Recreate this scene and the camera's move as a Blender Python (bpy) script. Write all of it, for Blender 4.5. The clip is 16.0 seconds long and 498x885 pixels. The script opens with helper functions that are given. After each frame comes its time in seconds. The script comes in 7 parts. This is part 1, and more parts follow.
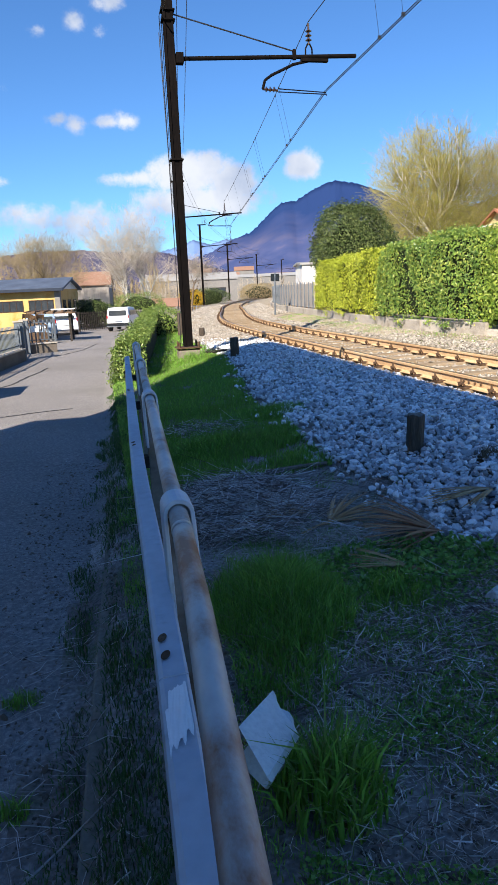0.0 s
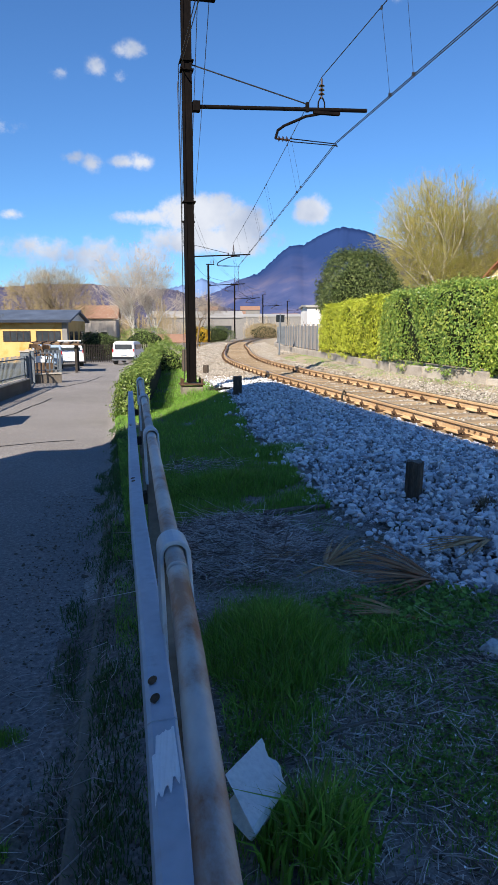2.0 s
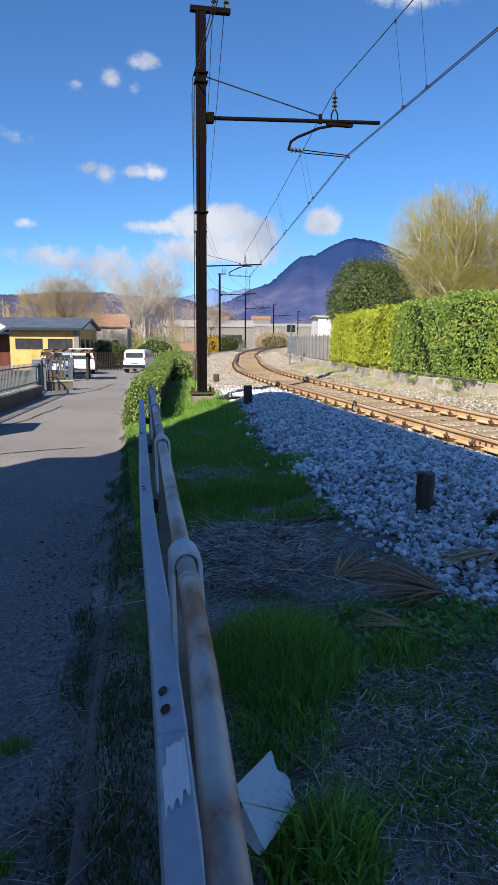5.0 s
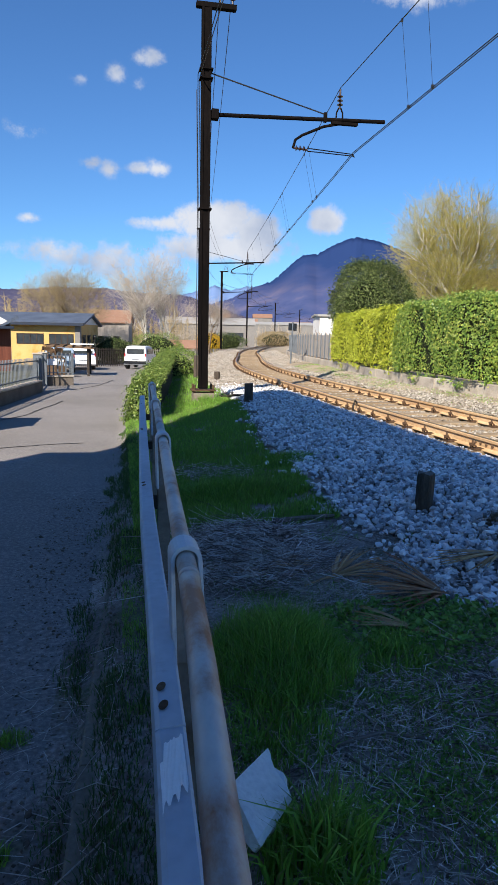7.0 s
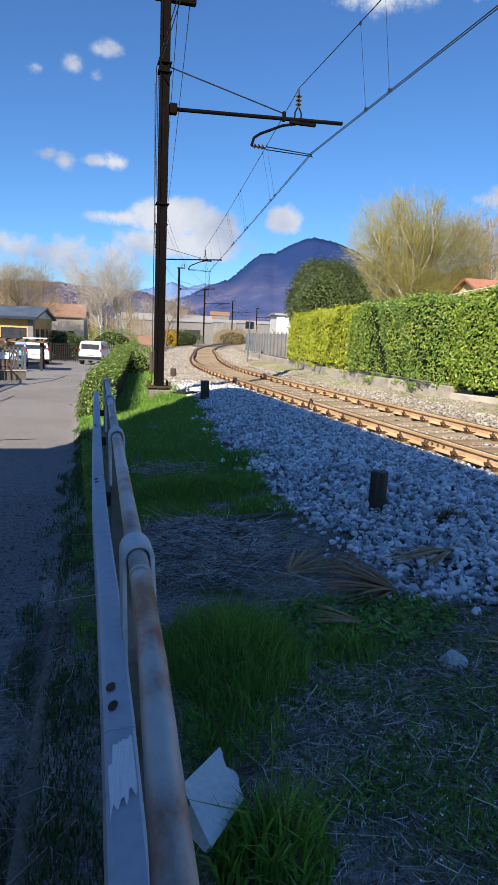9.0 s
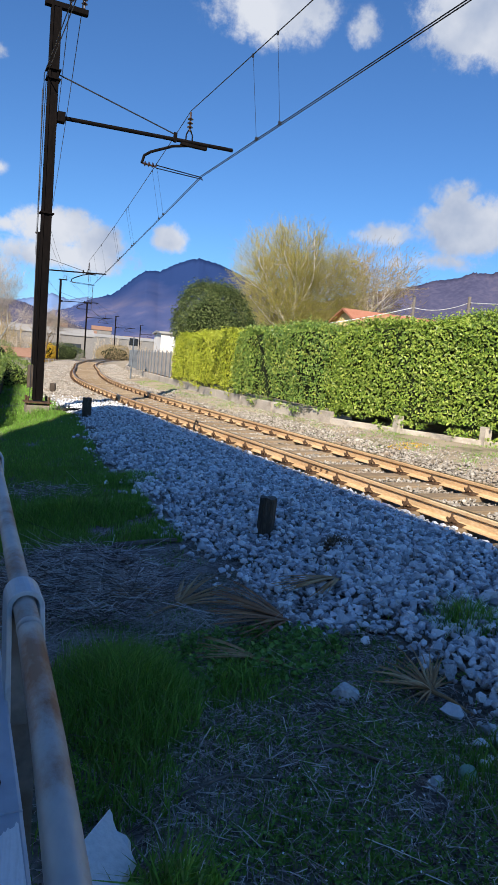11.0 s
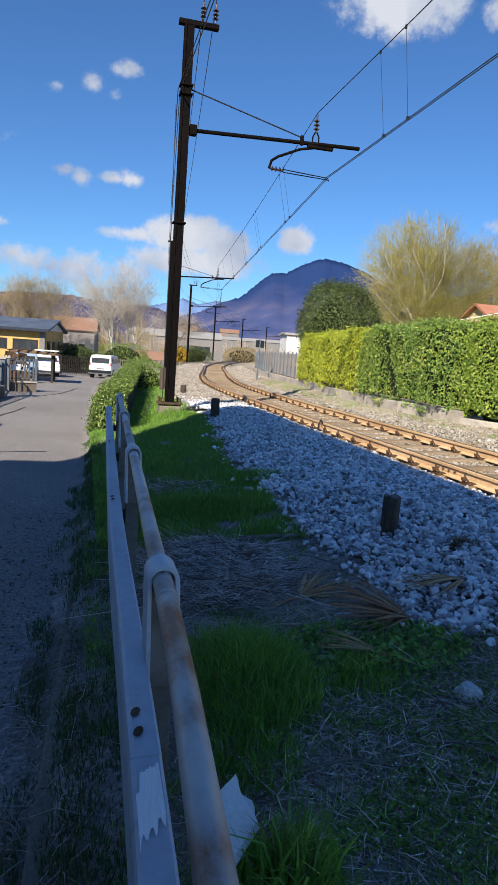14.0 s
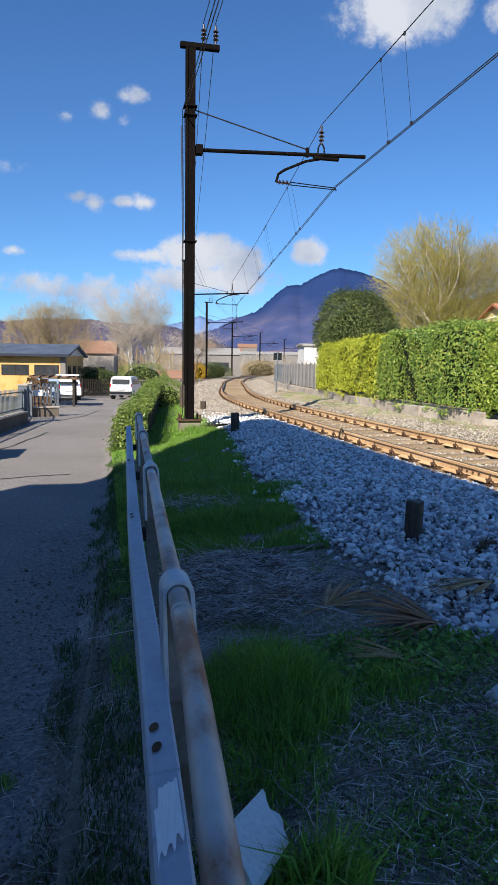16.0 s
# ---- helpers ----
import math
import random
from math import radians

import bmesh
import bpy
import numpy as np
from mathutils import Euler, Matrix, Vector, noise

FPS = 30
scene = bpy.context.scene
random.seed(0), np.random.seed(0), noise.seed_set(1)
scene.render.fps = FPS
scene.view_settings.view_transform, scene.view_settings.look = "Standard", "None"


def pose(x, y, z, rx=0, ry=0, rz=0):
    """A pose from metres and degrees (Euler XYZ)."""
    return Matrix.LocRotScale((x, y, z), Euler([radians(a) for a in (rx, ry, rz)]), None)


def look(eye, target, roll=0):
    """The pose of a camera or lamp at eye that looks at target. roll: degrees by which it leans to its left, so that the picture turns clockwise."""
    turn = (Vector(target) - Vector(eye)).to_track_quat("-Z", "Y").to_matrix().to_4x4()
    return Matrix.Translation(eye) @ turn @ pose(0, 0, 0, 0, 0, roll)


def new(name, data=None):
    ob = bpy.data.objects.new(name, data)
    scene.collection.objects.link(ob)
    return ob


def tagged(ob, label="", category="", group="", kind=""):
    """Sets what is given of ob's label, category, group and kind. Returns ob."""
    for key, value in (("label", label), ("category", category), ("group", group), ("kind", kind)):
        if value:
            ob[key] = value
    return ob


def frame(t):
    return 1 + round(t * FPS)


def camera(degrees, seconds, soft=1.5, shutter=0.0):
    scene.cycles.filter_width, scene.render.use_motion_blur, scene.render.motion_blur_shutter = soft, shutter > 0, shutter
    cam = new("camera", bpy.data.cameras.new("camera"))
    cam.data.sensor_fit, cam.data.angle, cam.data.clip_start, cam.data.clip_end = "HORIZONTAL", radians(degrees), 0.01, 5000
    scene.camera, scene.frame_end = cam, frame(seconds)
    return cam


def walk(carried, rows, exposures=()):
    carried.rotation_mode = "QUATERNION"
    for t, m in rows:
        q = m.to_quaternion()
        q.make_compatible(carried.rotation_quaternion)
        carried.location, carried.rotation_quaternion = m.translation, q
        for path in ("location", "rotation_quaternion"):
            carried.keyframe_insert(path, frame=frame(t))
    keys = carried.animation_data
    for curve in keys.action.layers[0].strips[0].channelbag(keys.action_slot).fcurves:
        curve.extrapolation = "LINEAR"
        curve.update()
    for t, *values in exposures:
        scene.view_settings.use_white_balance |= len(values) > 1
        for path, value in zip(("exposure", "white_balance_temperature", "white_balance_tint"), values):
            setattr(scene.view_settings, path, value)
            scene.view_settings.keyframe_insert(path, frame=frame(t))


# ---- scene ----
cam = camera(41.47, 16.0, soft=0.9)
PATH = [
    (0, (0.017, 0.005, 1.482), (0.418, 1.912, 1.033), -2.52),
    (0.5, (0.027, 0.001, 1.491), (0.466, 1.914, 1.109), -1.33),
    (1, (0.023, -0.003, 1.495), (0.434, 1.917, 1.113), -1.00),
    (1.5, (0.019, -0.005, 1.499), (0.422, 1.917, 1.122), -0.46),
    (2, (0.014, -0.013, 1.504), (0.423, 1.916, 1.167), -0.13),
    (2.5, (0.004, -0.004, 1.501), (0.422, 1.925, 1.177), 1.02),
    (3, (0.014, -0.008, 1.503), (0.400, 1.921, 1.139), -0.25),
    (3.5, (0.010, 0.010, 1.494), (0.410, 1.937, 1.139), 0.70),
    (4, (0.005, -0.011, 1.507), (0.392, 1.924, 1.178), 0.71),
    (6.5, (0.004, 0.000, 1.501), (0.388, 1.939, 1.197), 0.21),
    (7, (0.000, -0.000, 1.500), (0.383, 1.938, 1.185), 1.24),
    (7.5, (0.004, -0.024, 1.511), (0.400, 1.911, 1.194), 0.39),
    (8, (-0.005, -0.024, 1.508), (0.398, 1.920, 1.263), 1.39),
    (8.5, (-0.001, -0.000, 1.502), (0.415, 1.928, 1.174), 2.02),
    (9, (0.008, 0.016, 1.493), (0.521, 1.923, 1.176), 2.37),
    (9.5, (0.011, 0.020, 1.492), (0.531, 1.926, 1.183), 1.93),
    (10, (0.012, 0.020, 1.489), (0.602, 1.909, 1.199), 2.56),
    (10.2, (0.009, 0.023, 1.496), (0.735, 1.864, 1.210), 3.06),
    (12.3, (-0.072, 0.355, 1.527), (0.857, 2.112, 1.310), 5.85),
    (12.5, (-0.062, 0.312, 1.529), (0.921, 2.035, 1.281), 5.68),
    (13, (-0.062, 0.112, 1.548), (0.923, 1.835, 1.299), 6.73),
    (13.5, (-0.034, 0.06, 1.507), (0.872, 1.832, 1.305), 5.51),
    (14, (-0.055, 0.031, 1.512), (0.440, 1.951, 1.247), 4.05),
    (14.5, (-0.015, 0.037, 1.501), (0.451, 1.968, 1.269), 3.21),
    (15, (-0.019, 0.013, 1.508), (0.428, 1.957, 1.358), 1.28),
    (15.5, (-0.004, 0.009, 1.509), (0.443, 1.948, 1.311), 0.12),
    (16, (-0.012, 0.020, 1.504), (0.413, 1.960, 1.277), 0.79),
]
walk(cam, [(t, look(eye, target, roll)) for t, eye, target, roll in PATH], exposures=((0.0, 1.04), (1.0, 0.96), (2.5, 0.86), (4.0, 0.82), (7.0, 0.8), (8.0, 0.7), (9.0, 0.79), (10.2, 0.79), (12.3, 0.66), (13.5, 0.67), (14.5, 0.73), (16.0, 0.73)))

# ---- world, sun ----
SUN_TRAVEL = radians(34)        # the light travels this far round from +y towards +x
SUN_ELEV = radians(36)
sun_way = Vector((math.sin(SUN_TRAVEL) * math.cos(SUN_ELEV), math.cos(SUN_TRAVEL) * math.cos(SUN_ELEV), -math.sin(SUN_ELEV)))

world = bpy.data.worlds.new("sky")
scene.world = world
world.use_nodes = True
wn, wl = world.node_tree.nodes, world.node_tree.links
wn.clear()
w_out, w_bg = wn.new("ShaderNodeOutputWorld"), wn.new("ShaderNodeBackground")
w_sky = wn.new("ShaderNodeTexSky")
w_sky.sky_type, w_sky.sun_disc = "NISHITA", False
w_sky.sun_elevation, w_sky.sun_rotation = SUN_ELEV, SUN_TRAVEL + math.pi
w_sky.altitude, w_sky.air_density, w_sky.dust_density, w_sky.ozone_density = 300, 1.0, 0.1, 1.5
SKY_STRENGTH = 0.055
w_bg.inputs["Strength"].default_value = SKY_STRENGTH


def wmath(op, a, b=None, c=None):
    n = wn.new("ShaderNodeMath")
    n.operation = op
    for k, v in enumerate((a, b, c)):
        if v is None:
            continue
        if isinstance(v, (int, float)):
            n.inputs[k].default_value = v
        else:
            wl.new(v, n.inputs[k])
    return n.outputs[0]


# cumulus clouds: bearing, height, half width, half height in degrees, density
CLOUDS = [(8.2, 9.3, 3.9, 1.9, 1.25), (11.3, 8.5, 2.9, 1.7, 1.2), (2.9, 9.2, 2.6, 0.75, 0.85), (9.0, 7.4, 6.2, 1.5, 1.1), (17.2, 9.7, 1.7, 1.4, 1.0), (-2.0, 13.3, 1.2, 0.7, 0.6), (-0.8, 13.0, 1.1, 0.9, 0.6), (1.9, 13.2, 1.4, 0.6, 0.6), (3.0, 13.3, 1.2, 0.8, 0.6),
          (-2.9, 19.2, 0.9, 0.6, 0.5), (-0.1, 19.7, 1.0, 0.9, 0.5), (2.6, 20.9, 1.6, 0.7, 0.6), (2.0, 19.0, 0.8, 0.7, 0.5), (-7.0, 9.0, 1.6, 0.5, 0.65), (-7.3, 15.3, 2.2, 0.8, 0.4),
          (-1.5, 6.2, 8.0, 1.5, 0.8), (24.0, 26.8, 5.4, 2.8, 1.3), (31.8, 25.6, 1.6, 1.6, 0.75), (41.5, 26.6, 6.0, 3.6, 1.5), (40.3, 14.4, 2.0, 1.6, 0.8), (42.0, 12.2, 4.6, 2.4, 1.4), (35.6, 11.4, 3.6, 1.2, 0.9), (47.5, 11.6, 4.6, 2.4, 1.3), (39.0, 9.6, 6.5, 1.0, 0.6)]
w_tc = wn.new("ShaderNodeTexCoord")
w_sep = wn.new("ShaderNodeSeparateXYZ")
wl.new(w_tc.outputs["Generated"], w_sep.inputs[0])
w_az = wmath("MULTIPLY", wmath("ARCTAN2", w_sep.outputs[0], w_sep.outputs[1]), 180 / math.pi)
w_el = wmath("MULTIPLY", wmath("ARCSINE", w_sep.outputs[2]), 180 / math.pi)
w_field = None
for az, el, ha, hb, dens in CLOUDS:
    dx = wmath("DIVIDE", wmath("SUBTRACT", w_az, az), ha)
    dy = wmath("DIVIDE", wmath("SUBTRACT", w_el, el), hb)
    r = wmath("SQRT", wmath("ADD", wmath("MULTIPLY", dx, dx), wmath("MULTIPLY", dy, dy)))
    v = wmath("MULTIPLY", wmath("MAXIMUM", wmath("SUBTRACT", 1.25, r), 0.0), dens)
    w_field = v if w_field is None else wmath("MAXIMUM", w_field, v)
w_noise = wn.new("ShaderNodeTexNoise")
w_noise.inputs["Scale"].default_value, w_noise.inputs["Detail"].default_value, w_noise.inputs["Roughness"].default_value = 20, 10, 0.66
wl.new(w_tc.outputs["Generated"], w_noise.inputs["Vector"])
w_mass = wmath("ADD", w_field, wmath("MULTIPLY", wmath("SUBTRACT", w_noise.outputs[0], 0.52), 2.3))
w_ramp = wn.new("ShaderNodeMapRange")
w_ramp.interpolation_type = "SMOOTHSTEP"
w_ramp.inputs[1].default_value, w_ramp.inputs[2].default_value = 0.15, 0.85
wl.new(w_mass, w_ramp.inputs[0])
w_cover = wmath("MULTIPLY", w_ramp.outputs[0], wmath("MINIMUM", wmath("MULTIPLY", w_field, 3.0), 1.0))
w_shade = wn.new("ShaderNodeTexNoise")
w_shade.inputs["Scale"].default_value, w_shade.inputs["Detail"].default_value = 9, 5
wl.new(w_tc.outputs["Generated"], w_shade.inputs["Vector"])
w_tone = wn.new("ShaderNodeMix")
w_tone.data_type = "RGBA"
w_tone.inputs[6].default_value, w_tone.inputs[7].default_value = (4.0, 4.9, 6.8, 1), (7.9, 8.3, 9.2, 1)
w_tr = wn.new("ShaderNodeMapRange")
w_tr.inputs[1].default_value, w_tr.inputs[2].default_value = 0.35, 0.62
wl.new(w_shade.outputs[0], w_tr.inputs[0])
wl.new(w_tr.outputs[0], w_tone.inputs[0])
w_mix = wn.new("ShaderNodeMix")
w_mix.data_type = "RGBA"
wl.new(w_cover, w_mix.inputs[0])
w_hue = wn.new("ShaderNodeMix")
w_hue.data_type, w_hue.blend_type = "RGBA", "MULTIPLY"
w_hue.inputs[0].default_value, w_hue.inputs[7].default_value = 1.0, (0.585, 1.0, 1.5, 1)
wl.new(w_sky.outputs[0], w_hue.inputs[6])
wl.new(w_hue.outputs[2], w_mix.inputs[6])
wl.new(w_tone.outputs[2], w_mix.inputs[7])
wl.new(w_mix.outputs[2], w_bg.inputs["Color"])
wl.new(w_bg.outputs[0], w_out.inputs[0])

sun = new("sun", bpy.data.lights.new("sun", "SUN"))
sun.data.energy, sun.data.angle, sun.data.color = 5.0, radians(0.53), (1.0, 0.9, 0.77)
sun.matrix_world = look((0, 0, 40), Vector((0, 0, 40)) + sun_way)

# ---- helpers for materials and meshes ----
rng = np.random.default_rng(7)


def lin(h):
    """A colour from sRGB hex."""
    c = [int(h[k:k + 2], 16) / 255 for k in (0, 2, 4)]
    return tuple(((v + 0.055) / 1.055) ** 2.4 if v > 0.04 else v / 12.92 for v in c) + (1,)


def surface(name, colors, scale=4.0, fine=40.0, rough=0.8, metal=0.0, bump=0.3, bump_scale=60.0, dist=0.01, stretch=(1, 1, 1), island=0.0, rand=0.0, spec=0.3, stains=None, stain_at=(0.52, 0.68), stain_scale=2.0):
    """A procedural material: a colour ramp over two scales of noise, with relief, variation by island or by object, and stains."""
    m = bpy.data.materials.new(name)
    m.use_nodes = True
    n, l = m.node_tree.nodes, m.node_tree.links
    b = n["Principled BSDF"]
    b.inputs["Roughness"].default_value, b.inputs["Metallic"].default_value = rough, metal
    b.inputs["Specular IOR Level"].default_value = spec
    tc, mp = n.new("ShaderNodeTexCoord"), n.new("ShaderNodeMapping")
    mp.inputs["Scale"].default_value = stretch
    l.new(tc.outputs["Object"], mp.inputs[0])
    big, small = n.new("ShaderNodeTexNoise"), n.new("ShaderNodeTexNoise")
    big.inputs["Scale"].default_value, big.inputs["Detail"].default_value = scale, 4
    small.inputs["Scale"].default_value, small.inputs["Detail"].default_value = fine, 3
    l.new(mp.outputs[0], big.inputs["Vector"])
    l.new(mp.outputs[0], small.inputs["Vector"])

    def mth(op, a, c):
        q = n.new("ShaderNodeMath")
        q.operation = op
        for k, v in enumerate((a, c)):
            if isinstance(v, (int, float)):
                q.inputs[k].default_value = v
            else:
                l.new(v, q.inputs[k])
        return q.outputs[0]
    f = mth("ADD", mth("MULTIPLY", big.outputs[0], 0.55), mth("MULTIPLY", small.outputs[0], 0.45))
    f = mth("ADD", mth("MULTIPLY", mth("SUBTRACT", f, 0.5), 2.2), 0.5)
    if island:
        g = n.new("ShaderNodeNewGeometry")
        f = mth("ADD", mth("MULTIPLY", f, 1 - island), mth("MULTIPLY", g.outputs["Random Per Island"], island))
    if rand:
        o = n.new("ShaderNodeObjectInfo")
        f = mth("ADD", mth("MULTIPLY", f, 1 - rand), mth("MULTIPLY", o.outputs["Random"], rand))
    r = n.new("ShaderNodeValToRGB")
    while len(r.color_ramp.elements) < len(colors):
        r.color_ramp.elements.new(0.5)
    for k, c in enumerate(colors):
        e = r.color_ramp.elements[k]
        e.position, e.color = k / max(1, len(colors) - 1), (lin(c) if isinstance(c, str) else (*c[:3], 1))
    l.new(f, r.inputs[0])
    out = r.outputs[0]
    if stains:
        sn, sr, mx = n.new("ShaderNodeTexNoise"), n.new("ShaderNodeMapRange"), n.new("ShaderNodeMix")
        sn.inputs["Scale"].default_value, sn.inputs["Detail"].default_value, sn.inputs["Roughness"].default_value = stain_scale, 8, 0.65
        l.new(mp.outputs[0], sn.inputs["Vector"])
        sr.inputs[1].default_value, sr.inputs[2].default_value = stain_at
        l.new(sn.outputs[0], sr.inputs[0])
        mx.data_type = "RGBA"
        l.new(sr.outputs[0], mx.inputs[0])
        l.new(out, mx.inputs[6])
        mx.inputs[7].default_value = lin(stains) if isinstance(stains, str) else (*stains[:3], 1)
        out = mx.outputs[2]
    l.new(out, b.inputs["Base Color"])
    if bump:
        bn, bp = n.new("ShaderNodeTexNoise"), n.new("ShaderNodeBump")
        bn.inputs["Scale"].default_value, bn.inputs["Detail"].default_value = bump_scale, 5
        bp.inputs["Strength"].default_value, bp.inputs["Distance"].default_value = bump, dist
        l.new(mp.outputs[0], bn.inputs["Vector"])
        l.new(bn.outputs[0], bp.inputs["Height"])
        l.new(bp.outputs[0], b.inputs["Normal"])
    return m


def leafy(name, colors, scale=0.6, rough=0.45, trans=0.25, spec=0.4, island=0.65):
    """Foliage: each leaf or blade its own tone, some light passing through."""
    m = surface(name, colors, scale=scale, fine=scale * 6, rough=rough, bump=0, island=island, spec=spec)
    n, l = m.node_tree.nodes, m.node_tree.links
    b, t, mx = n["Principled BSDF"], n.new("ShaderNodeBsdfTranslucent"), n.new("ShaderNodeMixShader")
    l.new(b.inputs["Base Color"].links[0].from_socket, t.inputs[0])
    mx.inputs[0].default_value = trans
    l.new(b.outputs[0], mx.inputs[1])
    l.new(t.outputs[0], mx.inputs[2])
    l.new(mx.outputs[0], n["Material Output"].inputs[0])
    return m


def bulk(name, V, F, material, parent=None, smooth=False):
    """One mesh from arrays of places and of triangles or quads."""
    V, F = np.asarray(V, np.float32), np.asarray(F, np.int32)
    me = bpy.data.meshes.new(name)
    k = F.shape[1]
    me.vertices.add(len(V))
    me.vertices.foreach_set("co", V.ravel())
    me.loops.add(F.size)
    me.loops.foreach_set("vertex_index", F.ravel())
    me.polygons.add(len(F))
    me.polygons.foreach_set("loop_start", np.arange(0, F.size, k, dtype=np.int32))
    me.update(calc_edges=True)
    me.validate()
    me.polygons.foreach_set("use_smooth", np.full(len(me.polygons), smooth))
    me.materials.append(material)
    ob = new(name, me)
    ob.parent = parent
    return ob


def part(name, bm, material, parent=None, label="", smooth=False):
    me = bpy.data.meshes.new(name)
    bmesh.ops.recalc_face_normals(bm, faces=bm.faces)
    for f in bm.faces:
        f.smooth = smooth
    bm.to_mesh(me)
    bm.free()
    me.materials.append(material)
    ob = new(name, me)
    ob.parent = parent
    if label:
        ob["label"] = label
    return ob


def thing(name, m, label, category, group="", kind=""):
    ob = new(name)
    ob.empty_display_size = 0.2
    ob.matrix_basis = m if isinstance(m, Matrix) else pose(*m)
    return tagged(ob, label, category, group, kind)


def box(x0, y0, z0, x1, y1, z1, bevel=0.0, bm=None, turn=None):
    bm = bm or bmesh.new()
    vs = bmesh.ops.create_cube(bm, size=1.0)["verts"]
    for v in vs:
        v.co = Vector(((x0 + x1) / 2 + v.co.x * (x1 - x0), (y0 + y1) / 2 + v.co.y * (y1 - y0), (z0 + z1) / 2 + v.co.z * (z1 - z0)))
        if turn:
            v.co = turn @ v.co
    if bevel:
        es = list({e for v in vs for e in v.link_edges})
        bmesh.ops.bevel(bm, geom=es, offset=bevel, segments=2, affect="EDGES", profile=0.6)
    return bm


def tube(points, radii, sides=10, bm=None, caps=True):
    """A tapered round bar along points."""
    bm = bm or bmesh.new()
    pts = [Vector(p) for p in points]
    if isinstance(radii, (int, float)):
        radii = [radii] * len(pts)
    rings = []
    side = None
    for k, p in enumerate(pts):
        d = (pts[min(k + 1, len(pts) - 1)] - pts[max(k - 1, 0)]).normalized()
        if side is None:
            side = d.orthogonal().normalized()
        side = (side - d * side.dot(d)).normalized()
        up = d.cross(side)
        rings.append([bm.verts.new(p + (side * math.cos(2 * math.pi * a / sides) + up * math.sin(2 * math.pi * a / sides)) * radii[k]) for a in range(sides)])
    for r, s in zip(rings, rings[1:]):
        for a in range(sides):
            bm.faces.new((r[a], r[(a + 1) % sides], s[(a + 1) % sides], s[a]))
    if caps:
        bm.faces.new(rings[0][::-1])
        bm.faces.new(rings[-1])
    return bm


def sweep(profile, points, bm=None, closed=True):
    """A profile of (across, up) pairs drawn along points in the plan; upright."""
    bm = bm or bmesh.new()
    pts = [Vector(p) for p in points]
    rings = []
    for k, p in enumerate(pts):
        d = pts[min(k + 1, len(pts) - 1)] - pts[max(k - 1, 0)]
        d.z = 0
        d.normalize()
        r = Vector((d.y, -d.x, 0))
        rings.append([bm.verts.new(p + r * a + Vector((0, 0, u))) for a, u in profile])
    n = len(profile)
    for r, s in zip(rings, rings[1:]):
        for a in range(n if closed else n - 1):
            bm.faces.new((r[a], r[(a + 1) % n], s[(a + 1) % n], s[a]))
    if closed:
        bm.faces.new(rings[0])
        bm.faces.new(rings[-1][::-1])
    return bm


# ---- plan: the line of the track and the heights of the ground ----
KNOTS = [(-60, 4.6), (0, 4.6), (14, 4.56), (20, 4.62), (27.5, 5.05), (36, 6.3), (43, 7.65), (57, 10.3), (69, 13.1), (98, 21.3), (125.5, 32.2), (160, 47), (260, 92)]
KY, KX = np.array(KNOTS, float).T


def smooth_line(q):
    """A cubic through the knots with slopes from their neighbours."""
    q = np.asarray(q, float)
    slope = np.gradient(KX, KY)
    i = np.clip(np.searchsorted(KY, q) - 1, 0, len(KY) - 2)
    h = KY[i + 1] - KY[i]
    t = (q - KY[i]) / h
    return ((1 + 2 * t) * (1 - t) ** 2 * KX[i] + t * (1 - t) ** 2 * h * slope[i] + t * t * (3 - 2 * t) * KX[i + 1] + t * t * (t - 1) * h * slope[i + 1])


GAUGE = 1.5
RAIL_TOP = 0.30


def bend(y):
    return smooth_line(y) - 4.6


def path_z(y):
    return -0.12 - 0.0145 * np.clip(y, 0, 58)


def path_right(y):
    return -0.22 + 0.02 * np.clip(y, -5, 30) + 0.06 * np.clip(np.asarray(y, float) - 30, 0, 40)


def lumps(x, y, s, a):
    return a * (np.sin(x * s * 1.7 + 1.3 * np.sin(y * s * 1.1)) * np.cos(y * s * 1.3 + 0.7 * np.sin(x * s * 2.3)))


def ground_z(x, y):
    """Height of the ground: road, verge, ballast bed, far side."""
    x, y = np.asarray(x, float), np.asarray(y, float)
    u = x - bend(y)
    pz, pr = path_z(y), path_right(y)
    far_side = np.interp(u, [2.0, 2.3, 3.0, 4.1, 4.45, 6.25, 6.9, 7.6, 8.6, 30], [0.05, 0.09, 0.16, 0.13, 0.075, 0.075, 0.17, 0.3, 0.36, 0.36])
    near_v = np.interp(x, [0.0, 0.35, 1.3, 2.0], [0.0, 0.02, 0.03, 0.05])
    verge = near_v + (pz + 0.12) * np.clip((2.0 - u) / 1.9, 0, 1)
    t = np.clip((u - 1.7) / 0.5, 0, 1)
    z = verge * (1 - t) + far_side * t
    e = np.clip((x - pr) / 0.12, 0, 1)
    z = pz * (1 - e) + z * e
    z = z + e * (lumps(x, y, 2.1, 0.015) + lumps(x + 3, y, 5.3, 0.008)) * np.where(u < 4.2, 1, 0.3)
    far = np.clip((np.hypot(x, y) - 150) / 150, 0, 1)
    return z * (1 - far) - 0.9 * far


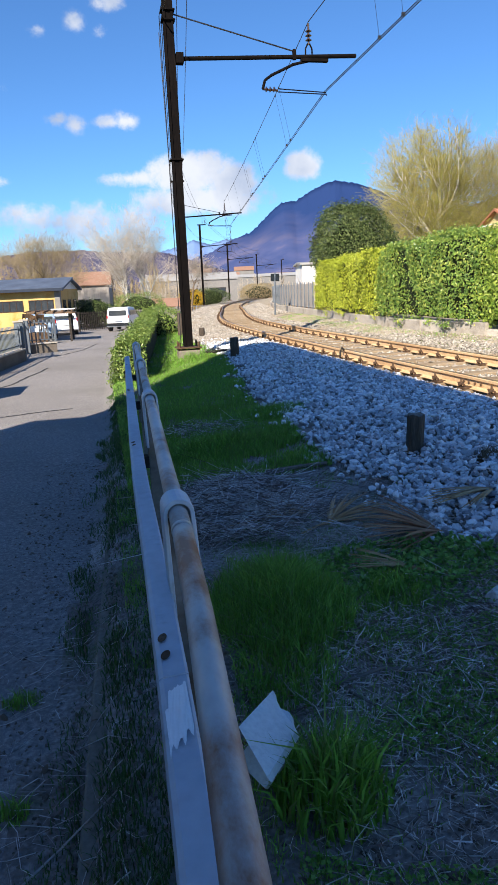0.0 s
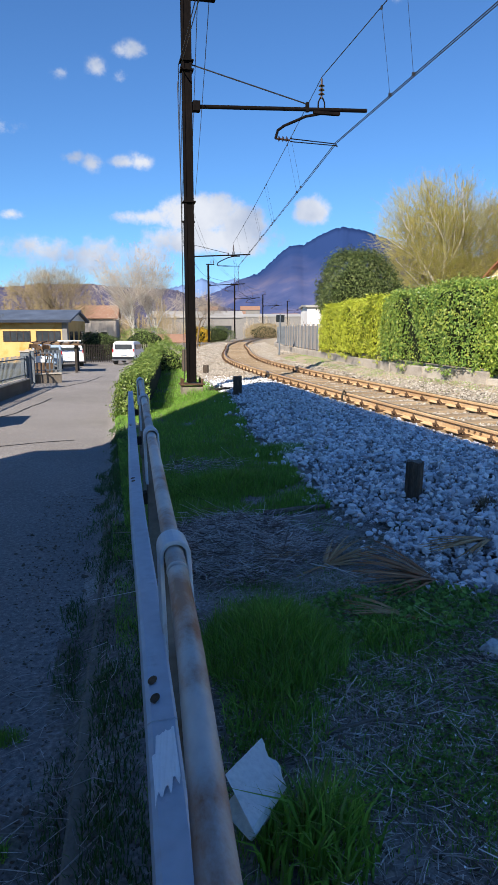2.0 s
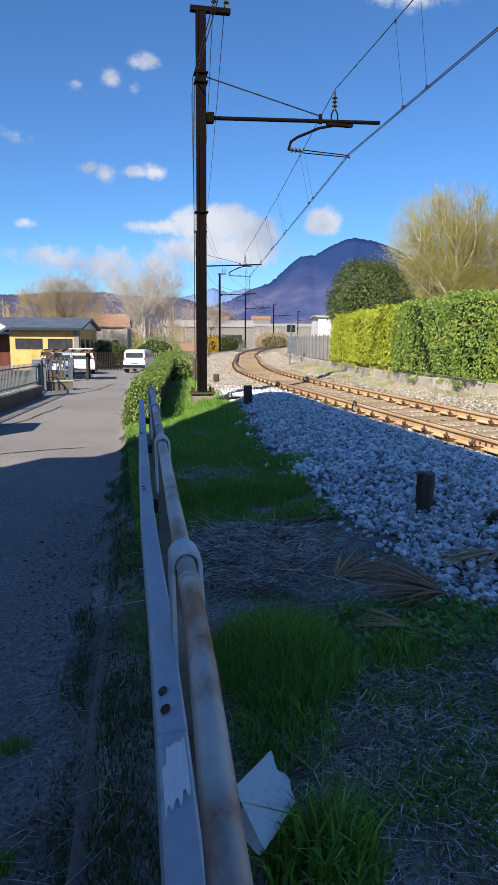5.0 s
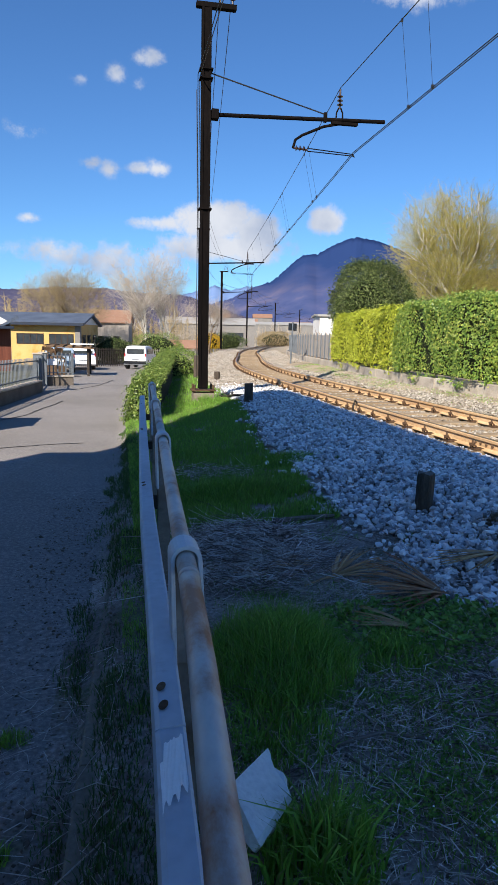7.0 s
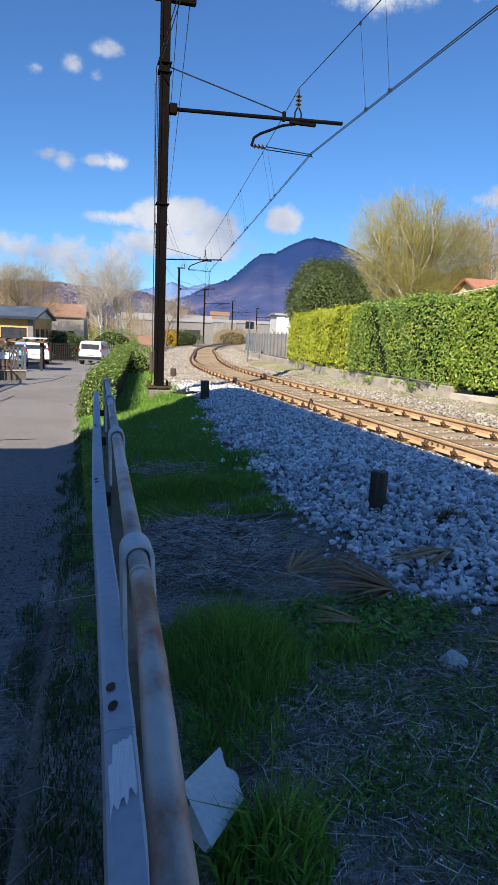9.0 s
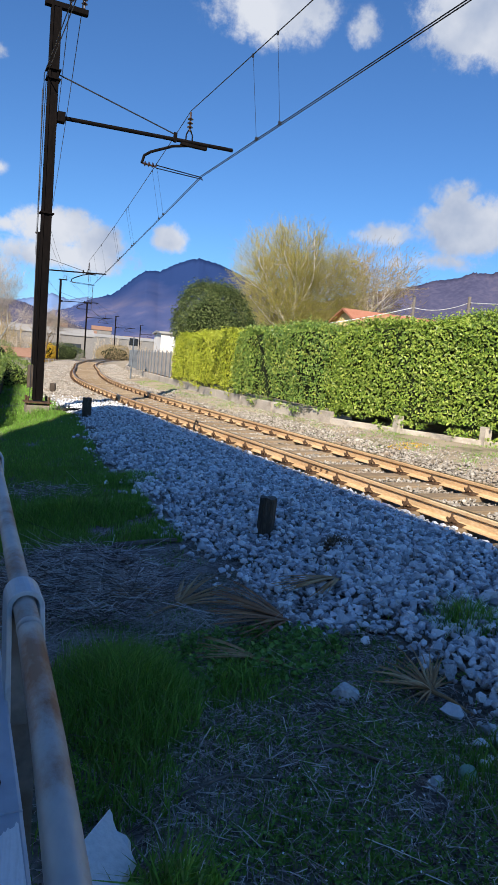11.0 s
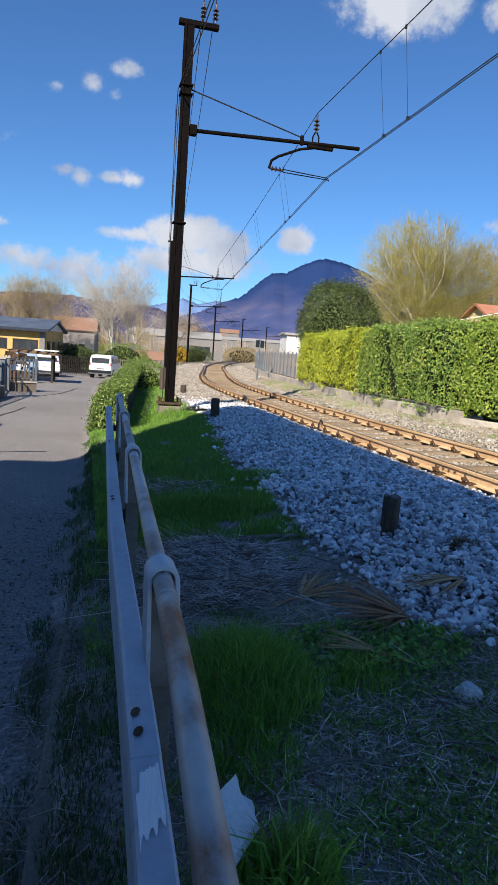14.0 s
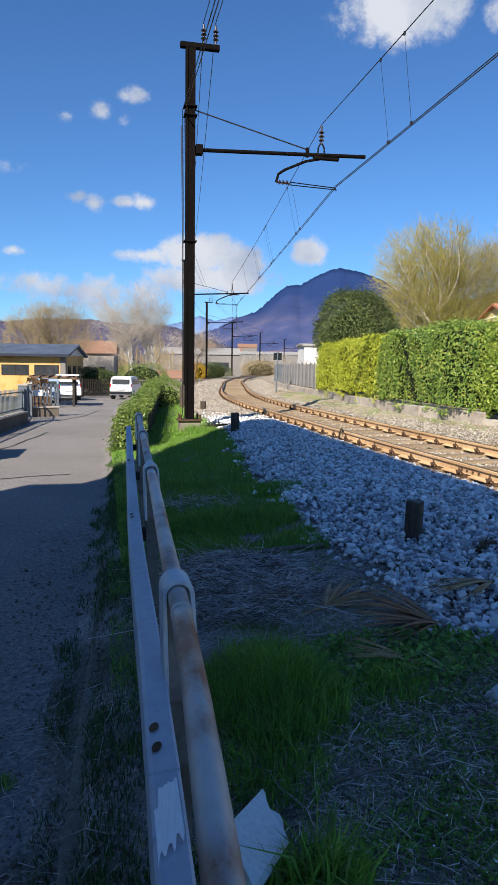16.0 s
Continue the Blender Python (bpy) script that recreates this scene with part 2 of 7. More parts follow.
# ---- materials ----
M = {}
M["asphalt"] = surface("asphalt", ["525052", "807c7a", "b5afa7"], scale=38, fine=190, rough=0.92, bump=0.3, bump_scale=330, dist=0.003, stains="6b6762", stain_scale=0.35, stain_at=(0.4, 0.9))
M["soil"] = surface("soil", [(0.06, 0.05, 0.044), (0.22, 0.19, 0.172), (0.52, 0.48, 0.45)], scale=1.6, fine=45, rough=0.95, bump=0.9, bump_scale=50, dist=0.02, stains=(0.075, 0.11, 0.03), stain_scale=1.3)
M["bed"] = surface("bed", ["4a453e", "716a60", "968d81"], scale=2.0, fine=60, rough=0.95, bump=1.0, bump_scale=45, dist=0.03)
M["dirt"] = surface("dirt", ["85786a", "a3957f", "b6a994"], scale=0.8, fine=50, rough=0.95, bump=0.7, bump_scale=60, dist=0.015, stains=(0.12, 0.13, 0.05), stain_scale=0.9)
M["field"] = surface("field", [(0.05, 0.07, 0.025), (0.10, 0.10, 0.05), (0.16, 0.14, 0.08)], scale=0.05, fine=1.2, rough=0.95, bump=0.4, bump_scale=3, dist=0.1)
M["stone"] = surface("ballast_stone", ["46433f", "b2b5bb", "e0e2e6", "fcfdff"], scale=9, fine=120, rough=0.9, bump=0.5, bump_scale=120, dist=0.004, island=0.72)
M["rail_rust"] = surface("rail_rust", ["96775a", "c6a47b", "dfc6a0"], scale=2, fine=60, rough=0.75, bump=0.3, bump_scale=90, dist=0.003, stretch=(1, 0.3, 1))
M["rail_top"] = surface("rail_top", ["6d5640", "8f7860"], scale=2, fine=60, rough=0.4, metal=0.7, bump=0.1)
M["iron_rust"] = surface("iron_rust", ["33261c", "513d2d", "725b46"], scale=12, fine=90, rough=0.85, bump=0.4)
M["sleeper"] = surface("sleeper", ["63543f", "8a7861", "ad9c82"], scale=3, fine=50, rough=0.9, bump=0.8, bump_scale=30, dist=0.01, stretch=(0.4, 3, 1), rand=0.3)
M["galv"] = surface("galvanised", ["9aa4b0", "b6bfca", "c8d0d8"], scale=2.5, fine=30, rough=0.5, metal=0.25, bump=0.08, bump_scale=80, dist=0.002, stains="8a7f78", stain_scale=3, stain_at=(0.58, 0.75))
M["beam"] = surface("beam_grey", ["9fa8b7", "b3bcc9", "c3cbd7"], scale=2.0, fine=25, rough=0.55, metal=0.15, bump=0.08, bump_scale=70, dist=0.002, stains="747b86", stain_scale=4, stain_at=(0.6, 0.8))
M["tube"] = surface("tube_worn", ["a5a6aa", "c0bebb", "cdcac6"], scale=3, fine=40, rough=0.5, metal=0.2, bump=0.12, bump_scale=60, dist=0.002, stains="8a5f45", stain_scale=5, stain_at=(0.46, 0.62), stretch=(1, 0.5, 1))
M["web"] = surface("web_plate", ["625e5a", "827b74", "989089"], scale=3, fine=40, rough=0.7, metal=0.2, bump=0.1, bump_scale=60, dist=0.002, stains="5a4636", stain_scale=5, stain_at=(0.5, 0.7))
M["white_paint"] = surface("white_paint", ["eceef0", "fafbfc"], scale=8, fine=60, rough=0.7, bump=0.2)
M["dark"] = surface("dark_hollow", [(0.012, 0.011, 0.01), (0.03, 0.025, 0.02)], scale=20, fine=80, rough=0.8)
M["mast"] = surface("mast_paint", [(0.004, 0.004, 0.004), (0.007, 0.006, 0.006), (0.013, 0.01, 0.009)], scale=2, fine=25, rough=0.9, bump=0.15, stretch=(1, 1, 0.3), spec=0.02)
M["wire"] = surface("wire", [(0.02, 0.02, 0.022), (0.04, 0.04, 0.042)], scale=3, fine=30, rough=0.5, metal=0.4, bump=0)
M["porcelain"] = surface("insulator", [(0.035, 0.02, 0.016), (0.06, 0.035, 0.025)], scale=10, fine=40, rough=0.3, bump=0)
M["concrete"] = surface("concrete", ["938a7e", "b3aa9d", "c8c0b4"], scale=1.4, fine=40, rough=0.9, bump=0.5, bump_scale=50, dist=0.006, stains="7f7669", stain_scale=1.7)
M["concrete_dark"] = surface("concrete_dark", ["5d564d", "7b7368", "918879"], scale=1.4, fine=40, rough=0.92, bump=0.5, bump_scale=50, dist=0.006)
M["laurel"] = leafy("laurel_leaf", [(0.035, 0.075, 0.014), (0.15, 0.245, 0.032), (0.3, 0.4, 0.06), (0.56, 0.6, 0.16)], scale=0.45, rough=0.38, trans=0.2)
# near-black fill behind the leaves, shade of the interior put into colour
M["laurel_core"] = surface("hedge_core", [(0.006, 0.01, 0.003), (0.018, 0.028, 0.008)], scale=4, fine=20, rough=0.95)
M["boxleaf"] = leafy("box_leaf", [(0.03, 0.06, 0.012), (0.14, 0.22, 0.04), (0.4, 0.46, 0.13)], scale=0.8, rough=0.4, trans=0.2)
M["ever"] = leafy("evergreen_leaf", [(0.008, 0.018, 0.005), (0.05, 0.08, 0.018), (0.26, 0.3, 0.11)], scale=0.6, rough=0.5, trans=0.1, spec=0.3)
M["grass"] = leafy("grass_blade", [(0.26, 0.25, 0.1), (0.13, 0.26, 0.04), (0.2, 0.42, 0.05), (0.46, 0.64, 0.15)], scale=1.2, rough=0.55, trans=0.3)
M["grass_dark"] = leafy("grass_dark", [(0.07, 0.08, 0.035), (0.045, 0.095, 0.025), (0.075, 0.15, 0.035), (0.16, 0.24, 0.07)], scale=1.2, rough=0.6, trans=0.25)
M["straw"] = surface("straw", [(0.18, 0.15, 0.13), (0.42, 0.38, 0.35), (0.78, 0.76, 0.73)], scale=3, fine=30, rough=0.9, bump=0, island=0.7)
# blue aerial haze is painted into the colours of the wooded slopes
M["mountain"] = surface("mountain_haze", [(0.025, 0.05, 0.14), (0.07, 0.085, 0.18), (0.21, 0.175, 0.21)], scale=0.0026, fine=0.012, rough=1.0, bump=0.0, spec=0.0)
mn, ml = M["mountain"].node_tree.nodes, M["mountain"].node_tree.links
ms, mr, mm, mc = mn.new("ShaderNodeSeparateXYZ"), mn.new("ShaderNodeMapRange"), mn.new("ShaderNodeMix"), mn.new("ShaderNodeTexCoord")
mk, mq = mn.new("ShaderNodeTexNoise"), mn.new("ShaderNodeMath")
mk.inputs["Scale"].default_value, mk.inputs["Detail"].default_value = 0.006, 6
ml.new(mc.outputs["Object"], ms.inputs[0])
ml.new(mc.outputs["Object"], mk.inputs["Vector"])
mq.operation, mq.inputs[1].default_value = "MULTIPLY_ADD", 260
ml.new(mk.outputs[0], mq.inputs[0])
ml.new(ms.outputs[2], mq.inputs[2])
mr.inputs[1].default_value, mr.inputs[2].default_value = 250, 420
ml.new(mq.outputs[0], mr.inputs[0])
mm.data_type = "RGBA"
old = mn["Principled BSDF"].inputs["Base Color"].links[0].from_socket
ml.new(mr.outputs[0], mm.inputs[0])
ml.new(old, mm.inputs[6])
mm.inputs[7].default_value = (0.02, 0.042, 0.125, 1)      # upper slopes mixed to a deeper blue, distance haze painted in
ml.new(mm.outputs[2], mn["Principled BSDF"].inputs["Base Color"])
# hills and far range: haze of distance painted in as purple and blue
M["hill"] = surface("hill_haze", [(0.042, 0.046, 0.09), (0.072, 0.072, 0.125), (0.115, 0.105, 0.145)], scale=0.01, fine=0.08, rough=1.0, bump=0.0, spec=0.0)
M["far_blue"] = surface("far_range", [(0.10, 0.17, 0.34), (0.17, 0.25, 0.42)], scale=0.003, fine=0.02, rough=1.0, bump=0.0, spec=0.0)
M["plaster_dark"] = surface("plaster", ["8f8474", "a3998a"], scale=1, fine=30, rough=0.9, bump=0.3)

# ---- ground: one sheet out to the horizon ----
def graded(a, b, fine0, fine1, step, grow):
    """Grid lines: even between fine0 and fine1, ever wider outside."""
    out = list(np.arange(fine0, fine1 + step / 2, step))
    s, v = step, fine1
    while v < b:
        s *= grow
        v += s
        out.append(min(v, b))
    s, v = step, fine0
    while v > a:
        s *= grow
        v -= s
        out.insert(0, max(v, a))
    return np.array(out)


def build_ground():
    gx, gy = graded(-4500, 4500, -3.5, 12, 0.11, 1.16), graded(-4500, 4500, 0, 34, 0.16, 1.13)
    X, Y = np.meshgrid(gx, gy)
    Z = ground_z(X, Y)
    V = np.stack([X, Y, Z], -1).reshape(-1, 3)
    nx, ny = len(gx), len(gy)
    i = (np.arange(ny - 1)[:, None] * nx + np.arange(nx - 1)[None]).ravel()
    F = np.stack([i, i + 1, i + 1 + nx, i + nx], 1)
    ob = bulk("ground", V, F, M["asphalt"], smooth=True)
    for k in ("soil", "bed", "dirt", "field"):
        ob.data.materials.append(M[k])
    c = V[F].mean(1)
    u = c[:, 0] - bend(c[:, 1])
    wob = lumps(c[:, 0], c[:, 1], 1.9, 0.12) + lumps(c[:, 1], c[:, 0], 4.1, 0.08)
    idx = np.full(len(F), 4)
    near = (c[:, 1] > -40) & (c[:, 1] < 130) & (u < 16) & (c[:, 0] > -3.8)
    edge_x = path_right(c[:, 1]) + 0.06 - 0.26 * np.clip((6 - c[:, 1]) / 4, 0, 1)
    idx[near & (c[:, 0] < edge_x)] = 0
    idx[near & (c[:, 0] >= edge_x) & (u + wob < 2.1)] = 1
    idx[near & (u + wob >= 2.1) & (u < 7.0 + wob)] = 2
    idx[near & (u >= 7.0 + wob)] = 3
    ob.data.polygons.foreach_set("material_index", idx.astype(np.int32))
    return tagged(ob, "ground with grey asphalt lane, dark earth verge and pale gravel bed", "ground", kind="structure")


build_ground()


# ---- track ----
def rail_profile():
    h = 0.155
    half = [(0.066, 0.0), (0.066, 0.010), (0.02, 0.022), (0.009, 0.034), (0.009, h - 0.05), (0.034, h - 0.038), (0.036, h - 0.008), (0.028, h)]
    return half + [(-a, u) for a, u in half[::-1]]


track = thing("railway_track", (0, 0, 0), "rusty single railway track on worn sleepers, curving away", "railway track")
ys = np.concatenate([np.arange(-25, 20, 1.0), np.arange(20, 150, 1.5), np.arange(150, 255, 6)])


def beside(off, y, z):
    """A point at a distance across from the near rail, at right angles to it."""
    x = float(smooth_line(y))
    d = float(smooth_line(y + 0.5) - smooth_line(y - 0.5))
    k = math.hypot(1, d)
    return Vector((x + off / k, y - off * d / k, z))


for off, nm in ((0.0, "rail"), (GAUGE, "rail")):
    line = [beside(off, float(y), RAIL_TOP - 0.155) for y in ys]
    r = part(nm, sweep(rail_profile(), line), M["rail_rust"], track, "rusty orange-brown steel rail")
    r.data.materials.append(M["rail_top"])
    for f in r.data.polygons:
        if f.normal.z > 0.9 and f.center.z > RAIL_TOP - 0.01:
            f.material_index = 1

# ---- mountains ----
def ridge(name, pts, dist, depth, material, label, base=-20, seed=1, rough=1.0):
    """A long hill: a ridge line of (bearing, elevation) degrees, sloping down towards the viewer and away, with spurs and gullies."""
    az = np.arange(pts[0][0], pts[-1][0] + 1e-6, 0.12)
    el = np.interp(az, *np.array(pts, float).T)
    rows = 31
    V = []
    r2 = np.random.default_rng(seed)
    ph = r2.uniform(0, 6, 8)
    for k in range(rows):
        t = k / (rows - 1)                      # 0 foot in front, 0.7 crest, 1 behind
        s = t / 0.7 if t < 0.7 else (1 - t) / 0.3
        R = dist - depth * (0.7 - t)
        hcrest = np.tan(np.radians(el)) * dist + 1.5
        spur = sum(np.sin(az * f + ph[j] + (2.2 + 0.7 * j) * t) / (1 + j) for j, f in enumerate((0.45, 0.9, 1.7, 2.9)))
        prof = s ** 1.25
        h = base + (hcrest - base) * prof * (1 + rough * 0.07 * spur * (1 - s) * s * 4 * 0.7)
        if abs(s - 1) < 0.06:
            h = h + r2.normal(0, 1, len(az)) * dist * 0.0006
        a = np.radians(az + 0.25 * spur * (1 - s))
        V.append(np.stack([R * np.sin(a), R * np.cos(a), h], 1))
    V = np.concatenate(V)
    n = len(az)
    i = (np.arange(rows - 1)[:, None] * n + np.arange(n - 1)[None]).ravel()
    F = np.stack([i, i + 1, i + 1 + n, i + n], 1)
    return tagged(bulk(name, V, F, material, smooth=True), label, "mountain", kind="structure")


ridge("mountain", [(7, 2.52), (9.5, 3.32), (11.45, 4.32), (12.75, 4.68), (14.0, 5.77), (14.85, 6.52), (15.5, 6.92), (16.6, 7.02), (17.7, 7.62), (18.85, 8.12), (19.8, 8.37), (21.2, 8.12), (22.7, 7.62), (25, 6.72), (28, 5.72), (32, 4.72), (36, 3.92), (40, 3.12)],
      3000, 1500, M["mountain"], "wooded mountain with a broad domed summit, blue-grey from painted haze", seed=3)
ridge("mountain", [(3, 3.2), (6, 3.6), (8, 4.3), (9.3, 3.9), (10.2, 4.15), (11, 4.3), (12, 4.0), (14, 3)], 4000, 900, M["far_blue"], "distant mountain range, pale blue from painted haze", seed=4)
ridge("hill_range", [(-60, 3.6), (-30, 3.5), (-12, 3.4), (-7.6, 3.45), (-5, 3.75), (-1, 3.8), (0.2, 3.6), (3, 3.5), (5.6, 3.4), (8, 2.6), (10, 1.9), (13, 1.2)], 2200, 900, M["hill"], "low brown wooded hills on the horizon, tinted with painted haze", seed=5)
ridge("hill_range", [(25, 4.0), (30, 5.6), (34, 6.7), (35.7, 7.05), (38, 7.5), (39.4, 8.0), (41.6, 8.4), (42.5, 8.8), (43.8, 8.75), (44.7, 9.05), (46.3, 9.1), (48.3, 8.8), (55, 8.0), (62, 6.5), (80, 5)], 2000, 900, M["hill"], "brown wooded hills behind the houses, purplish from painted haze", seed=8)

# ---- tall wall beside the lane, out of view, added and shaped to cast its shadow ----
SHADE_X, SHADE_Y, SHADE_H = -4.6, 2.95, 11.68
shade = thing("shadow_wall", (0, 0, 0), "tall plain plastered wall, unseen, added to shade the lane", "wall", kind="structure")
part("wall_body", box(SHADE_X - 0.6, -10.5, -0.5, SHADE_X, SHADE_Y, SHADE_H), M["plaster_dark"], shade)
part("coping", box(SHADE_X - 0.6, -10.5, SHADE_H + 0.004, SHADE_X, SHADE_Y, SHADE_H + 0.1), M["concrete_dark"], shade)
# lower blocks, heights set to step the edge of the cast shadow
part("stair_wing", box(SHADE_X - 1.35, -10.5, -0.5, SHADE_X - 0.604, SHADE_Y, 6.0), M["plaster_dark"], shade)
part("wing", box(-13.0, -10.5, -0.5, SHADE_X - 1.354, SHADE_Y, 5.4), M["plaster_dark"], shade)


# ---- growing things ----
def leaf_mesh(P, N, size, wide=0.42, seed=1, droop=0.0, jitter=0.7):
    """Folded leaves at places P, facing N with scatter."""
    r = np.random.default_rng(seed + 2000)
    n = len(P)
    N = N + r.normal(0, jitter, (n, 3))
    N /= np.linalg.norm(N, axis=1)[:, None] + 1e-9
    D = np.cross(N, r.normal(0, 1, (n, 3)))
    D[:, 2] -= droop
    D -= N * (D * N).sum(1)[:, None]
    D /= np.linalg.norm(D, axis=1)[:, None] + 1e-9
    S = np.cross(N, D)
    L = (size * r.uniform(0.6, 1.25, n))[:, None]
    V = np.stack([P - D * L * 0.5, P + S * L * wide * 0.5 + N * L * 0.1, P + D * L * 0.5 - N * L * 0.06, P - S * L * wide * 0.5 + N * L * 0.1], 1).reshape(-1, 3)
    k = np.arange(n)[:, None] * 4
    F = np.concatenate([k + [[0, 1, 2]], k + [[0, 2, 3]]])
    return V, F


def blade_mesh(P, height, width, seed=1, lean=0.5):
    """Bent grass blades: two joints and a tip."""
    r = np.random.default_rng(seed + 1000)
    n = len(P)
    a = r.uniform(0, 2 * math.pi, n)
    side = np.stack([np.cos(a), np.sin(a), 0 * a], 1)
    b = r.uniform(0, 2 * math.pi, n)
    out = np.stack([np.cos(b), np.sin(b), 0 * b], 1) * (lean * r.uniform(0.1, 1.3, n))[:, None]
    h = (height * r.uniform(0.45, 1.2, n))[:, None]
    w = (width * r.uniform(0.6, 1.2, n))[:, None]
    up = np.array([[0, 0, 1.0]])
    mid = P + up * h * 0.6 + out * h * 0.25
    tip = P + up * h * 0.95 + out * h * 0.9
    V = np.stack([P - side * w / 2, P + side * w / 2, mid - side * w * 0.38, mid + side * w * 0.38, tip], 1).reshape(-1, 3)
    k = np.arange(n)[:, None] * 5
    F = np.concatenate([k + [[0, 1, 3]], k + [[0, 3, 2]], k + [[2, 3, 4]]])
    return V, F


def rods(A, B, ra, rb, sides=3):
    """Tapered rods from A to B, as one set of triangles."""
    n = len(A)
    D = B - A
    D = D / (np.linalg.norm(D, axis=1)[:, None] + 1e-9)
    ref = np.where(np.abs(D[:, 2:3]) < 0.9, np.array([[0, 0, 1.0]]), np.array([[1.0, 0, 0]]))
    S = np.cross(D, ref)
    S /= np.linalg.norm(S, axis=1)[:, None] + 1e-9
    U = np.cross(D, S)
    V = []
    for c, rad in ((A, ra), (B, rb)):
        rad = np.broadcast_to(np.asarray(rad, float), (n,))[:, None]
        for k in range(sides):
            t = 2 * math.pi * k / sides
            V.append(c + (S * math.cos(t) + U * math.sin(t)) * rad)
    V = np.stack(V, 1).reshape(-1, 3)
    k = np.arange(n)[:, None] * 2 * sides
    F = []
    for s in range(sides):
        q = (s + 1) % sides
        F += [k + [[s, q, sides + q]], k + [[s, sides + q, sides + s]]]
    return V, np.concatenate(F)


def grow_tree(seed, height, spread, trunk_r, levels=4, kids=(5, 4, 4, 4), up=0.35, droop=0.0, stems=1, first=0.25, ratio=0.62):
    """Limbs of a tree as arrays: starts, ends, radii at both, level."""
    r = random.Random(seed)
    segs = []

    def limb(p, d, length, rad, level):
        n = 4 if level < 2 else 3
        pts = []
        for k in range(n):
            d = (d + Vector((r.gauss(0, 0.16), r.gauss(0, 0.16), r.gauss(0, 0.1) + (up if level else 0.12) * 0.25 - droop * level * 0.12))).normalized()
            q = p + d * (length / n)
            r0, r1 = rad * (1 - 0.6 * k / n), rad * (1 - 0.6 * (k + 1) / n)
            segs.append((p, q, r0, r1, level))
            p = q
            pts.append((q, d.copy(), r1))
        if level >= levels:
            return
        for c in range(kids[level]):
            i = r.randrange(0 if level else 1, n)
            q, dd, rr = pts[i]
            a = r.uniform(0, 2 * math.pi)
            side = dd.orthogonal().normalized()
            side = Matrix.Rotation(a, 3, dd) @ side
            nd = (dd * r.uniform(0.35, 0.9) + side * r.uniform(0.6, 1.1) * spread + Vector((0, 0, up * 0.5))).normalized()
            limb(q, nd, length * ratio * r.uniform(0.7, 1.2), rr * r.uniform(0.5, 0.72), level + 1)
        limb(p, pts[-1][1], length * ratio * 0.9, pts[-1][2], level + 1)

    for s in range(stems):
        d = Vector((r.gauss(0, 0.12 * stems), r.gauss(0, 0.12 * stems), 1)).normalized()
        limb(Vector((r.gauss(0, 0.1) * (stems - 1), r.gauss(0, 0.1) * (stems - 1), 0)), d, height * 0.42, trunk_r, 0)
    A = np.array([tuple(s[0]) for s in segs])
    B = np.array([tuple(s[1]) for s in segs])
    return A, B, np.array([s[2] for s in segs]), np.array([s[3] for s in segs]), np.array([s[4] for s in segs])


